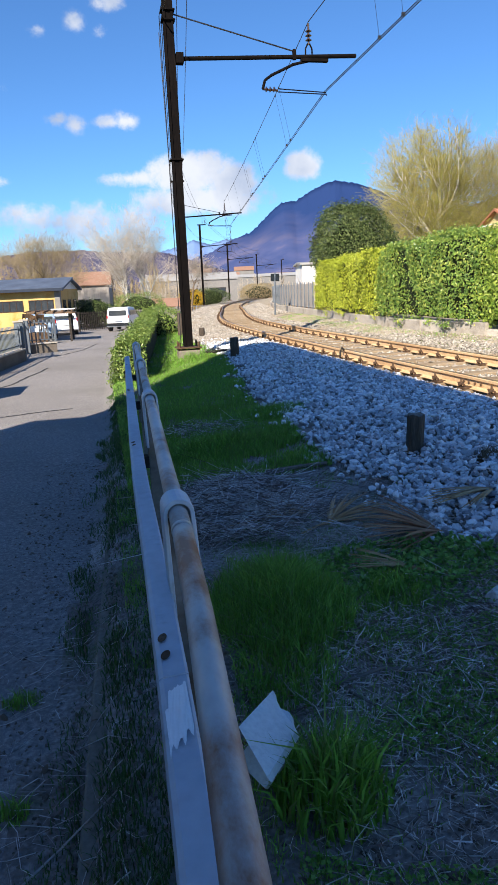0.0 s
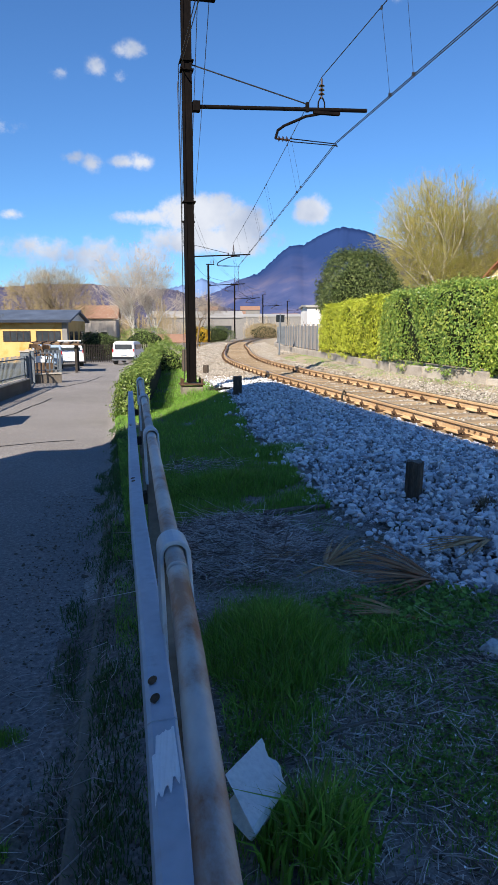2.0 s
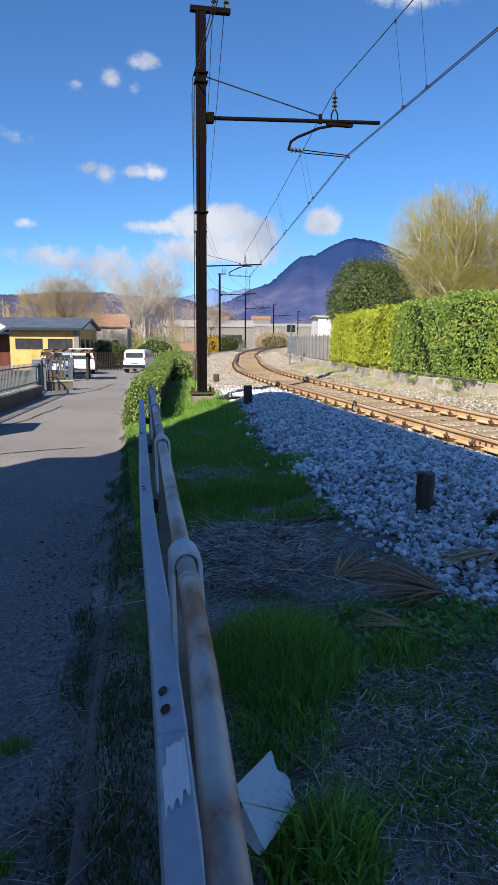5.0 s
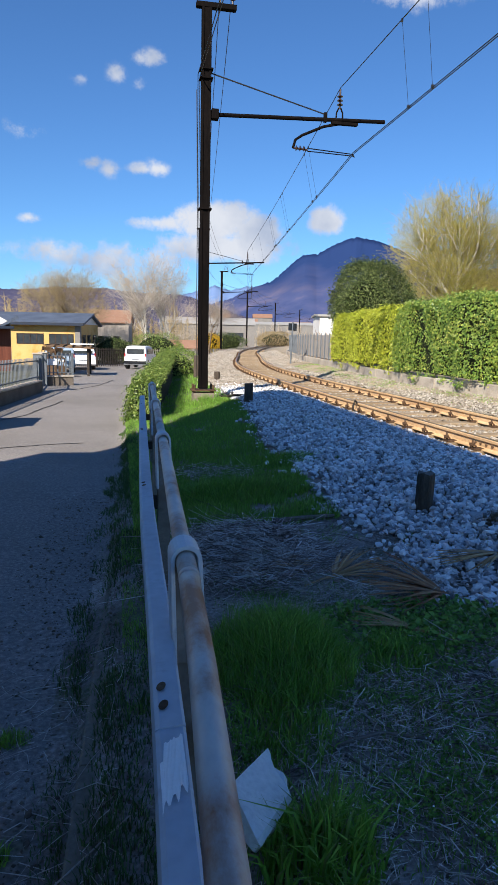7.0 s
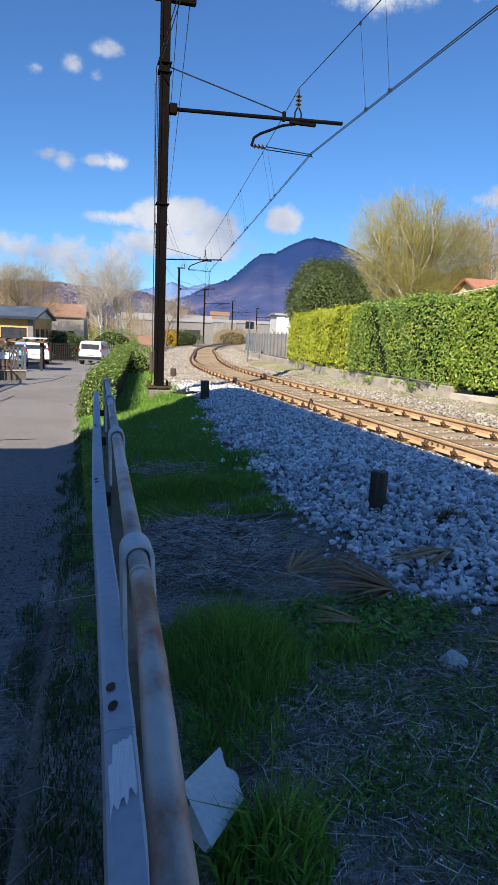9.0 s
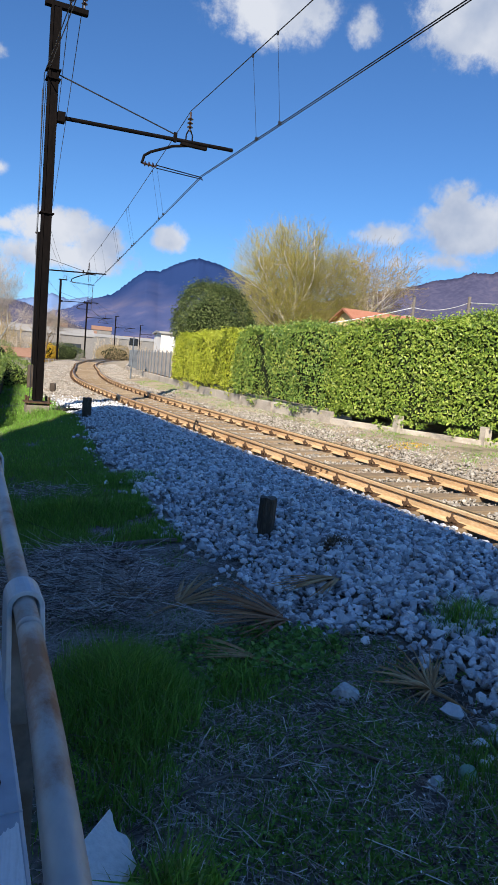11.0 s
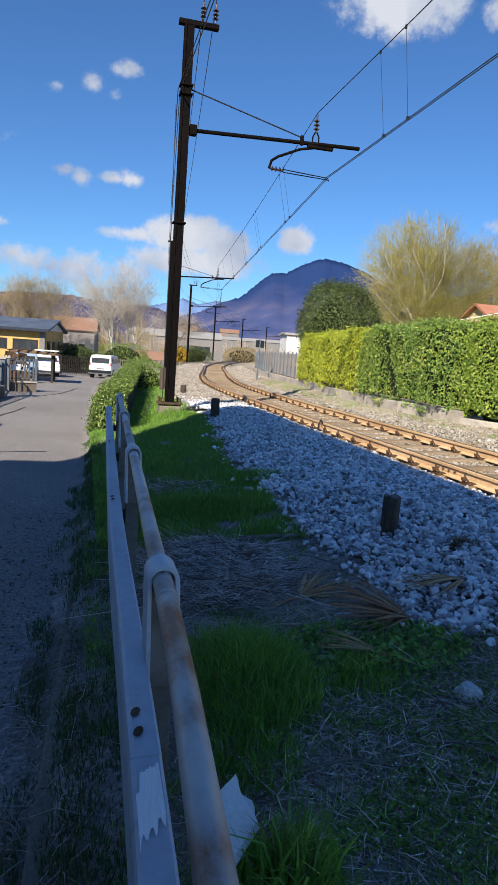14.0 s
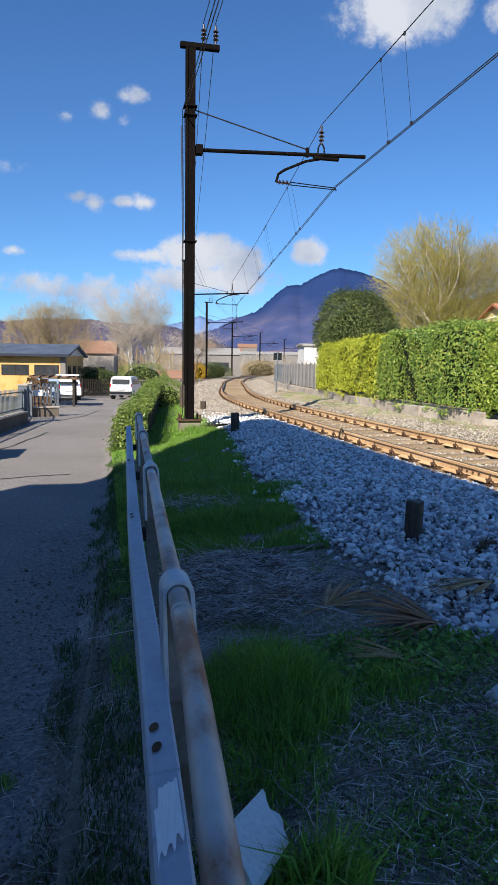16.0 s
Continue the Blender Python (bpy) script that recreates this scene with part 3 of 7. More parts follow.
def tree(base, label, bark, twig_mat, leaf_mat=None, leaves=0, leaf_size=0.06, fit=None, twigs=0, twig_len=0.8, hang=0.2, seed=1, fill=0, twig_r=0.012, limbs=1, **kw):
    """A tree: trunk with limbs, a crown of fine twigs and, where it has them, young leaves. fit: width, depth and height of the whole."""
    ob = thing("tree", pose(*base), label, "tree", "trees behind the track")
    A, B, r0, r1, lv = grow_tree(seed, **kw)
    if fit:
        lo, hi = np.minimum(A, B).min(0), np.maximum(A, B).max(0)
        k = np.array([fit[0] / (hi[0] - lo[0]), fit[1] / (hi[1] - lo[1]), fit[2] / hi[2]])
        A, B = A * k, B * k
        out_by = (np.abs(B[:, 0]) / (fit[0] * 0.5)) ** 2.4 + (np.abs(B[:, 1]) / (fit[1] * 0.5)) ** 2.4 + (np.abs(B[:, 2] - fit[2] * 0.52) / (fit[2] * 0.44)) ** 2.4
        k = (out_by < 1.0) | (lv < 1)
        A, B, r0, r1, lv = A[k], B[k], r0[k], r1[k], lv[k]
    thick = lv <= limbs
    bulk("trunk", *rods(A[thick], B[thick], r0[thick], r1[thick], 6), bark, ob, True)
    r = np.random.default_rng(seed + 50)
    ends = B[lv >= lv.max() - 1]
    out = ends[r.integers(0, len(ends), twigs)]
    c = A.mean(0)
    D = (out - c) / (np.linalg.norm(out - c, axis=1)[:, None] + 1e-6) + r.normal(0, 0.5, (twigs, 3))
    D[:, 2] -= hang
    D /= np.linalg.norm(D, axis=1)[:, None]
    out = out + r.normal(0, 0.25, (twigs, 3))
    tip = out + D * (twig_len * r.uniform(0.4, 1.2, twigs))[:, None]
    mid = lv > limbs
    tr = kw["trunk_r"]
    Va, Fa = rods(A[mid], B[mid], np.maximum(r0[mid], tr * 0.05), np.maximum(r1[mid], tr * 0.04), 3)
    Vb, Fb = rods(out, tip, tr * 0.032, tr * 0.014, 3)
    if fill:
        k = r.normal(0, 1, (fill, 3))
        k /= np.linalg.norm(k, axis=1)[:, None]
        k *= r.uniform(0.1, 1, (fill, 1)) ** 0.5
        lobe = r.normal(0, 1, (11, 3))
        lobe *= (0.55 * r.uniform(0.75, 1.1, (11, 1)) / np.linalg.norm(lobe, axis=1)[:, None])
        k = lobe[r.integers(0, 11, fill)] + k * 0.5
        k = np.sign(k) * np.abs(k) ** 0.8
        cz, hz_ = fit[2] * 0.56, fit[2] * 0.44
        o2 = np.array([0, 0, cz]) + k * [fit[0] / 2, fit[1] / 2, hz_]
        d2 = k * [1.0, 1.0, 0.6] + r.normal(0, 0.38, (fill, 3)) + [0, 0, 0.6 - hang]
        d2 /= np.linalg.norm(d2, axis=1)[:, None]
        out, tip = np.concatenate([out, o2]), np.concatenate([tip, o2 + d2 * (twig_len * r.uniform(0.35, 1.0, fill))[:, None]])
        Vb, Fb = rods(out, tip, twig_r, twig_r * 0.5, 3)
        twigs += fill
    crown = bulk("crown", np.concatenate([Va, Vb]), np.concatenate([Fa, Fb + len(Va)]), twig_mat, ob)
    if leaves:
        k = r.integers(0, twigs, leaves)
        P = out[k] + (tip[k] - out[k]) * r.uniform(0, 1, (leaves, 1)) + r.normal(0, 0.04, (leaves, 3))
        bulk("foliage", *leaf_mesh(P, r.normal(0, 1, (leaves, 3)), leaf_size, 0.5, seed), leaf_mat, ob)
    return ob


M["bark_pale"] = surface("bark_pale", ["9a948a", "bdb7ac", "d5d0c6"], scale=4, fine=20, rough=0.9, stains="5a5148", stain_scale=3)
M["bark_mid"] = surface("bark_mid", ["5c5243", "786c58", "948770"], scale=4, fine=20, rough=0.9)
M["bark_dark"] = surface("bark_dark", ["4a3d30", "6b5a47", "84735c"], scale=4, fine=20, rough=0.9)
M["twig_olive"] = leafy("twig_olive", [(0.17, 0.14, 0.04), (0.31, 0.26, 0.075), (0.47, 0.41, 0.16)], scale=0.3, rough=0.7, trans=0.1)
M["twig_grey"] = surface("twig_grey", ["857a6e", "a69b8c", "c0b6a8"], scale=0.5, fine=4, rough=0.9, bump=0, island=0.4)
M["twig_tan"] = surface("twig_tan", ["77694f", "978767", "b0a07d"], scale=0.4, fine=4, rough=0.9, bump=0, island=0.4)
M["bud"] = leafy("young_leaf", [(0.21, 0.215, 0.035), (0.35, 0.35, 0.065), (0.5, 0.49, 0.13)], scale=0.3, rough=0.6, trans=0.35)


# ---- overhead line ----
def mast(base, height, reach, turn_deg, near=False):
    """An overhead-line mast: two channel bars, foot plate, bracket arm, stay, insulators and the steady arm that holds the wire."""
    ob = thing("catenary_mast", pose(*base, 0, 0, turn_deg), "tall dark painted steel mast carrying the overhead wire", "railway mast", "masts along the track")
    part("footing", box(-0.235, -0.22, -0.6, 0.235, 0.22, 0.06, 0.02), M["concrete_dark"], ob, "weathered concrete footing")
    part("foot_plate", box(-0.27, -0.25, 0.1, 0.27, 0.25, 0.13, 0.006), M["iron_rust"], ob)
    for sx in (-0.21, 0.21):
        for sy in (-0.19, 0.19):
            part("anchor_bolt", tube([(sx, sy, -0.08), (sx, sy, 0.24)], 0.024, 6), M["iron_rust"], ob)
    bm = bmesh.new()
    box(-0.1, -0.09, 0.15, -0.055, 0.09, height, 0.006, bm)
    box(0.055, -0.09, 0.15, 0.1, 0.09, height - 0.003, 0.006, bm)
    box(-0.055, -0.07, 0.15, 0.055, 0.07, height - 0.01, 0.0, bm)
    part("column", bm, M["mast"], ob)
    part("cross_head", box(-0.22, -0.07, height, 0.62, 0.07, height + 0.1, 0.01), M["mast"], ob)
    for z in (4.0, 6.62, 6.8):
        part("strap", box(-0.14, -0.12, z, 0.14, 0.12, z + 0.03, 0.006), M["mast"], ob)
    for x in (0.28, 0.54):
        bm = tube([(x, 0, height + 0.13), (x, 0, height + 0.5)], 0.02, 8)
        for k in range(3):
            tube([(x, 0, height + 0.22 + 0.08 * k), (x, 0, height + 0.25 + 0.08 * k)], [0.065, 0.03], 10, bm)
        part("insulator", bm, M["porcelain"], ob)
    za = 5.95
    part("arm_socket", box(0.115, -0.09, za - 0.1, 0.27, 0.09, za + 0.1, 0.01), M["mast"], ob)
    tip = reach + 1.05
    part("bracket_arm", tube([(0.2, 0, za), (tip, 0, za + 0.15)], 0.042, 10), M["mast"], ob)
    xs = reach - 0.32
    part("stay", tube([(0.1, 0, 6.76), (xs, 0, za + 0.2)], 0.014, 6), M["wire"], ob)
    part("stay_lug", box(xs - 0.035, -0.04, za + 0.04, xs + 0.035, 0.04, za + 0.24, 0.008), M["mast"], ob)
    bm = bmesh.new()
    for s in (-1, 1):
        tube([(reach + s * 0.075, 0, za + 0.1), (reach + s * 0.07, 0, za + 0.26), (reach + s * 0.02, 0, za + 0.36)], 0.016, 6, bm)
    part("bracket", bm, M["mast"], ob)
    bm = tube([(reach, 0, za + 0.34), (reach, 0, za + 0.74)], 0.022, 8)
    for k in range(3):
        tube([(reach, 0, za + 0.42 + 0.085 * k), (reach, 0, za + 0.45 + 0.085 * k)], [0.07, 0.032], 10, bm)
    part("insulator", bm, M["porcelain"], ob)
    zl = za - 0.54
    part("clamp", box(reach - 0.18, -0.05, za + 0.01, reach + 0.42, 0.05, za + 0.07, 0.008), M["mast"], ob)
    part("drop_bracket", tube([(reach + 0.05, 0, za + 0.04), (reach - 0.35, 0, za - 0.05), (reach - 0.84, 0, za - 0.27), (reach - 0.98, 0, za - 0.37), (reach - 1.03, 0, zl)], 0.03, 8), M["mast"], ob)
    bm = bmesh.new()
    tube([(reach - 1.03, 0, zl), (reach - 0.7, 0, zl - 0.02)], 0.022, 8, bm)
    for k in range(3):
        x = reach - 0.96 + 0.085 * k
        tube([(x, 0, zl), (x + 0.03, 0, zl)], [0.06, 0.03], 10, bm)
    part("insulator", bm, M["porcelain"], ob)
    bm = bmesh.new()
    for s in (-0.025, 0.035):
        tube([(reach - 0.7, 0, zl - 0.02 + s), (reach + 0.36, 0, zl - 0.06 + s * 0.6), (reach + 0.385, 0, zl - 0.1)], 0.011, 6, bm)
    part("steady_arm", bm, M["mast"], ob)
    return ob


mast((1.83, 14.75, 0.2), 8.0, 2.95, 0)
mast((5.0, 42.5, 0.1), 8.0, 3.0, -9)
mast((10.38, 68.8, 0.1), 8.0, 2.7, -13)
mast((18.6, 97.7, 0.1), 8.0, 2.7, -19)
mast((29.4, 125.5, 0.1), 8.0, 2.7, -22)
mast((41.5, 152.0, 0.1), 8.0, 2.7, -24)
mast((1.4, -13.0, 0.2), 8.0, 3.0, 0)


def run_wire(name, spans, radius, sag, label, droppers=None):
    """A wire through its supports, sagging in each span."""
    pts = []
    for (a, b) in zip(spans, spans[1:]):
        for k in range(12):
            t = k / 12
            p = Vector(a).lerp(Vector(b), t)
            p.z -= sag * 4 * t * (1 - t)
            pts.append(p)
    pts.append(Vector(spans[-1]))
    ob = part(name, tube(pts, radius, 5), M["wire"])
    return tagged(ob, label, "wire", "overhead wires")


CONTACT = [(4.62, -13.0, 5.62), (5.14, 14.75, 5.6), (8.3, 42.2, 5.5), (13.4, 68.2, 5.5), (21.5, 96.8, 5.5), (32.2, 124.4, 5.5), (44.4, 150.8, 5.5)]
MESS = [(4.45, -13.0, 6.95), (4.78, 14.75, 6.92), (7.97, 42.2, 6.9), (13.0, 68.2, 6.9), (21.2, 96.8, 6.9), (31.9, 124.4, 6.9), (44.1, 150.8, 6.9)]
for dx in (-0.02, 0.02):
    run_wire("contact_wire", [(x + dx, y, z) for x, y, z in CONTACT], 0.0085, 0.02, "taut dark overhead contact wire above the track")
run_wire("messenger_wire", MESS, 0.009, 0.12, "dark carrying wire strung between the masts")
for ia in range(len(CONTACT) - 2):
    for t in ((0.6, 0.62, 0.845, 0.88) if ia == 0 else (0.155, 0.18, 0.365, 0.385, 0.52, 0.54, 0.72, 0.88)):
        a, b = Vector(MESS[ia]).lerp(Vector(MESS[ia + 1]), t), Vector(CONTACT[ia]).lerp(Vector(CONTACT[ia + 1]), min(1, t + 0.012))
        a.z -= 0.12 * 4 * t * (1 - t)
        dr = part("dropper", tube([a, b], 0.0035, 4), M["wire"])
        part("dropper_clip", box(a.x - 0.014, a.y - 0.015, a.z - 0.045, a.x + 0.014, a.y + 0.015, a.z + 0.015), M["wire"], dr)
        part("dropper_clip", box(b.x - 0.025, b.y - 0.015, b.z - 0.01, b.x + 0.025, b.y + 0.015, b.z + 0.045), M["wire"], dr)
        tagged(dr, "thin dropper wire holding the contact wire", "wire", "droppers")
HEADS = [(1.4, -13.0), (1.83, 14.75), (5.0, 42.5), (10.38, 68.8), (18.6, 97.7), (29.4, 125.5)]
for dx, dz, rad in ((0.28, 8.76, 0.009), (0.54, 8.78, 0.009), (-0.17, 6.92, 0.009), (-0.13, 6.88, 0.009)):
    run_wire("feeder_wire", [(x + dx, y, dz) for x, y in HEADS], rad, 0.35, "dark feeder cable along the mast tops")
run_wire("earth_cable", [(1.63, 14.7, 6.6), (1.66, 14.66, 4.2), (1.66, 14.64, 0.4)], 0.009, 0.0, "thin cable down the side of the mast")

# ---- sleepers and rail fastenings ----
bm = box(-0.55, -0.12, -0.16, GAUGE + 0.55, 0.12, 0.0, 0.012)
sleeper_mesh = part("sleeper", bm, M["sleeper"], track)
first_y = -6.0
bm = box(-0.10, -0.09, 0.001, 0.10, 0.09, 0.018, 0.003)
tube([(-0.085, 0.0, 0.018), (-0.085, 0.0, 0.085)], 0.014, 6, bm)
tube([(-0.085, 0.0, 0.04), (-0.085, 0.0, 0.062)], 0.026, 6, bm)
tube([(-0.055, -0.055, 0.03), (-0.1, -0.06, 0.05), (-0.115, 0.0, 0.035), (-0.1, 0.06, 0.05), (-0.055, 0.055, 0.03)], 0.011, 5, bm)
for v in bm.verts:
    v.co = Vector((v.co.x * 1.0, v.co.y * 0.8, v.co.z * 1.5))
clip_mesh = part("rail_clip", bm, M["iron_rust"], track, "rusty rail fastening")
STEP = 0.68
k = 0
y = first_y
while y < 75:
    d = math.degrees(math.atan(float(smooth_line(y + 0.5) - smooth_line(y - 0.5))))
    p = beside(0, y, RAIL_TOP - 0.158)
    if k:
        s = new("sleeper", sleeper_mesh.data)
        s.parent = track
    else:
        s = sleeper_mesh
    s.matrix_basis = pose(p.x, p.y, p.z, 0, 0, -d)
    for off, rz in ((0, 0), (GAUGE, 0), (0, 180), (GAUGE, 180)):
        if y < 1 or y > 62 or (rz and y > 34):
            continue
        q = beside(off + (-0.06 if not rz else 0.06), y, RAIL_TOP - 0.157)
        c = new("rail_clip", clip_mesh.data)
        c.parent = track
        c.matrix_basis = pose(q.x, q.y, q.z, 0, 0, rz - d)
    y += STEP
    k += 1
clip_mesh.matrix_basis = pose(4.54, 0.5, RAIL_TOP - 0.157)
# joint with fish plate on the near rail
for dy in (-0.3, 0.0):
    part("fish_plate", box(4.6 - 0.038, 7.55 + dy, 0.185, 4.6 - 0.012, 7.82 + dy, 0.25, 0.004), M["iron_rust"], track)
for dy in (-0.2, -0.06, 0.08, 0.2):
    part("joint_bolt", tube([(4.57, 7.55 + dy, 0.217), (4.535, 7.55 + dy, 0.217)], 0.016, 6), M["iron_rust"], track)
part("signal_cable", tube([(4.56, 12.1, 0.24), (4.47, 12.1, 0.34), (4.42, 12.05, 0.25), (4.4, 12.0, 0.16)], 0.02, 6), M["dark"], track, "black cable bond at the rail")


# ---- hedge along the far side ----
WALL = [(14.5, 3.2), (12.2, 5.6), (10.4, 8.1), (9.35, 9.5), (8.6, 11.2), (8.08, 12.9), (7.82, 15.4), (8.1, 20.0), (8.5, 24.2), (8.95, 28.7), (10.1, 38.0), (12.2, 48.0), (15.5, 60.0)]


def along(line, step):
    """Evenly spaced points along a line in the plan, with directions."""
    L = np.array(line, float)
    seg = np.linalg.norm(np.diff(L, axis=0), axis=1)
    s = np.r_[0, np.cumsum(seg)]
    q = np.arange(0, s[-1], step)
    P = np.stack([np.interp(q, s, L[:, 0]), np.interp(q, s, L[:, 1])], 1)
    D = np.gradient(P, axis=0)
    D /= np.linalg.norm(D, axis=1)[:, None]
    return P, D, s[-1]


hedge_wall = thing("garden_wall", (0, 0, 0), "low weathered concrete wall under the hedge and fence", "wall", kind="structure")
L = np.array(WALL[2:], float)
for a, b in zip(L, L[1:]):
    n = max(1, int(round(np.linalg.norm(b - a) / 1.9)))
    for k in range(n):
        p, q = a + (b - a) * k / n, a + (b - a) * (k + 0.985) / n
        z0 = float(ground_z(p[0], p[1]))
        cut = 0.17 if p[1] < 11.5 else 0.0
        part("wall_panel", sweep([(-0.07, -0.3), (-0.07, 0.25 - cut), (-0.06, 0.27 - cut), (0.06, 0.27 - cut), (0.07, 0.25 - cut), (0.07, -0.3)], [(p[0], p[1], z0), (q[0], q[1], z0)]), M["concrete"], hedge_wall)
        if cut:
            part("pillar", box(p[0] - 0.08, p[1] - 0.08, z0, p[0] + 0.08, p[1] + 0.08, z0 + 0.36, 0.01), M["concrete"], hedge_wall)
            part("rear_wall", sweep([(-0.04, 0), (-0.04, 0.32), (0.04, 0.32), (0.04, 0)], [(p[0] + 0.75, p[1] + 0.35, z0), (q[0] + 0.75, q[1] + 0.35, z0)]), M["concrete_dark"], hedge_wall)


def hedge(name, line, z0, z1, thick, material, size, per_m2, label, seed, wavy=0.12, dens_top=1.0, group="hedges"):
    """A clipped hedge: a solid core painted near-black for inner shade, with leaves all over its faces and top, uneven
    in outline.
    """
    r = np.random.default_rng(seed)
    P, D, total = along(line, 0.25)
    n = len(P)
    Nn = np.stack([-D[:, 1], D[:, 0]], 1)
    if Nn[n // 2, 0] > 0:
        Nn = -Nn
    q = np.arange(n) * 0.25
    h0 = np.interp(q / total, np.linspace(0, 1, len(z0)), z0)
    h1 = np.interp(q / total, np.linspace(0, 1, len(z1)), z1)
    ob = thing(name, (0, 0, 0), label, "hedge", group)
    rim = 0.1
    core = []
    for k in range(n):
        for a, z in ((rim, h0[k] + 0.12), (rim, h1[k] - rim), (thick - rim, h1[k] - rim), (thick - rim, h0[k] + 0.12)):
            core.append((P[k, 0] - Nn[k, 0] * a, P[k, 1] - Nn[k, 1] * a, z))
    k = np.arange(n - 1)[:, None] * 4
    F = np.concatenate([k + [[s, (s + 1) % 4, 4 + (s + 1) % 4, 4 + s]] for s in range(4)] + [[[0, 1, 2, 3]], [[4 * n - 4, 4 * n - 3, 4 * n - 2, 4 * n - 1]]])
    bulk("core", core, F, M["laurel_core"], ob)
    H = float((h1 - h0).mean())
    m = int(total * H * per_m2)
    i = r.integers(0, n, m)
    t = r.uniform(0, 1, m) ** 0.9
    z = h0[i] + (h1[i] - h0[i]) * t
    j = r.uniform(-0.125, 0.125, m)
    base = P[i] + D[i] * j[:, None]
    bulge = wavy * (np.sin(q[i] * 1.9 + 2 * t) * 0.5 + np.sin(q[i] * 4.7 + 5 * t) * 0.35) + r.normal(0, 0.05, m) - 0.1 * np.clip((t - 0.9) / 0.1, 0, 1)
    ragged = 0.12 * np.sin(q[i] * 3.1) + 0.09 * np.sin(q[i] * 7.7)
    z = np.where(t < 0.08, z + ragged, z)
    Pf = np.concatenate([base + Nn[i] * bulge[:, None], z[:, None]], 1)
    Nf = np.concatenate([Nn[i], np.full((m, 1), 0.35)], 1)
    mt = int(total * thick * per_m2 * dens_top)
    i = r.integers(0, n, mt)
    s = r.uniform(0, 1, mt)
    base = P[i] + D[i] * r.uniform(-0.125, 0.125, mt)[:, None] - Nn[i] * (s * thick)[:, None]
    zt = h1[i] + 0.06 * np.sin(q[i] * 2.3) + r.normal(0, 0.05, mt) + np.abs(r.normal(0, 0.05, mt))
    Pt = np.concatenate([base, zt[:, None]], 1)
    Nt = np.tile([[0, 0, 1.0]], (mt, 1)) + np.concatenate([Nn[i] * 0.4, np.zeros((mt, 1))], 1)
    ends = []
    for e, sg in ((0, -1), (n - 1, 1)):
        me = int(H * thick * per_m2)
        s, t = r.uniform(0, 1, me), r.uniform(0, 1, me)
        b = P[e] - Nn[e] * (s * thick)[:, None] + D[e] * sg * (0.05 + r.normal(0, 0.05, me))[:, None]
        ends.append((np.concatenate([b, (h0[e] + (h1[e] - h0[e]) * t)[:, None]], 1), np.tile([[D[e, 0] * sg, D[e, 1] * sg, 0.3]], (me, 1))))
    PP = np.concatenate([Pf, Pt] + [a for a, _ in ends])
    NN = np.concatenate([Nf, Nt] + [b for _, b in ends])
    bulk("foliage", *leaf_mesh(PP, NN, size, 0.55, seed, jitter=0.5), material, ob)
    return ob


M["laurel_light"] = leafy("laurel_leaf_light", [(0.08, 0.13, 0.014), (0.33, 0.39, 0.03), (0.54, 0.58, 0.06), (0.68, 0.7, 0.13)], scale=0.45, rough=0.38, trans=0.2)
M["laurel_mid"] = leafy("laurel_leaf_dark", [(0.035, 0.085, 0.022), (0.14, 0.25, 0.05), (0.29, 0.4, 0.075), (0.62, 0.56, 0.12)], scale=0.45, rough=0.38, trans=0.2)
hedge("laurel_hedge", [(8.55, 25.9), (8.1, 20.6), (7.95, 18.2)], (0.62, 0.62), (2.32, 2.42), 1.1, M["laurel_light"], 0.075, 1100, "tall clipped yellow-green laurel hedge on a low wall", 11)
hedge("laurel_hedge", [(7.93, 18.1), (7.78, 16.0), (7.85, 14.0), (7.98, 13.3)], (0.6, 0.52), (2.42, 2.52), 1.1, M["laurel_mid"], 0.072, 1250, "tall clipped green laurel hedge with some yellowed leaves", 12, wavy=0.2)
hedge("laurel_hedge", [(8.12, 12.9), (8.6, 11.2), (9.35, 9.5), (10.4, 8.1), (12.2, 5.6), (14.5, 3.2)], (0.5, 0.5, 0.5, 0.5), (2.52, 2.8, 3.0, 3.05), 1.2, M["laurel"], 0.074, 1250, "tall clipped green laurel hedge above a low wall", 13)


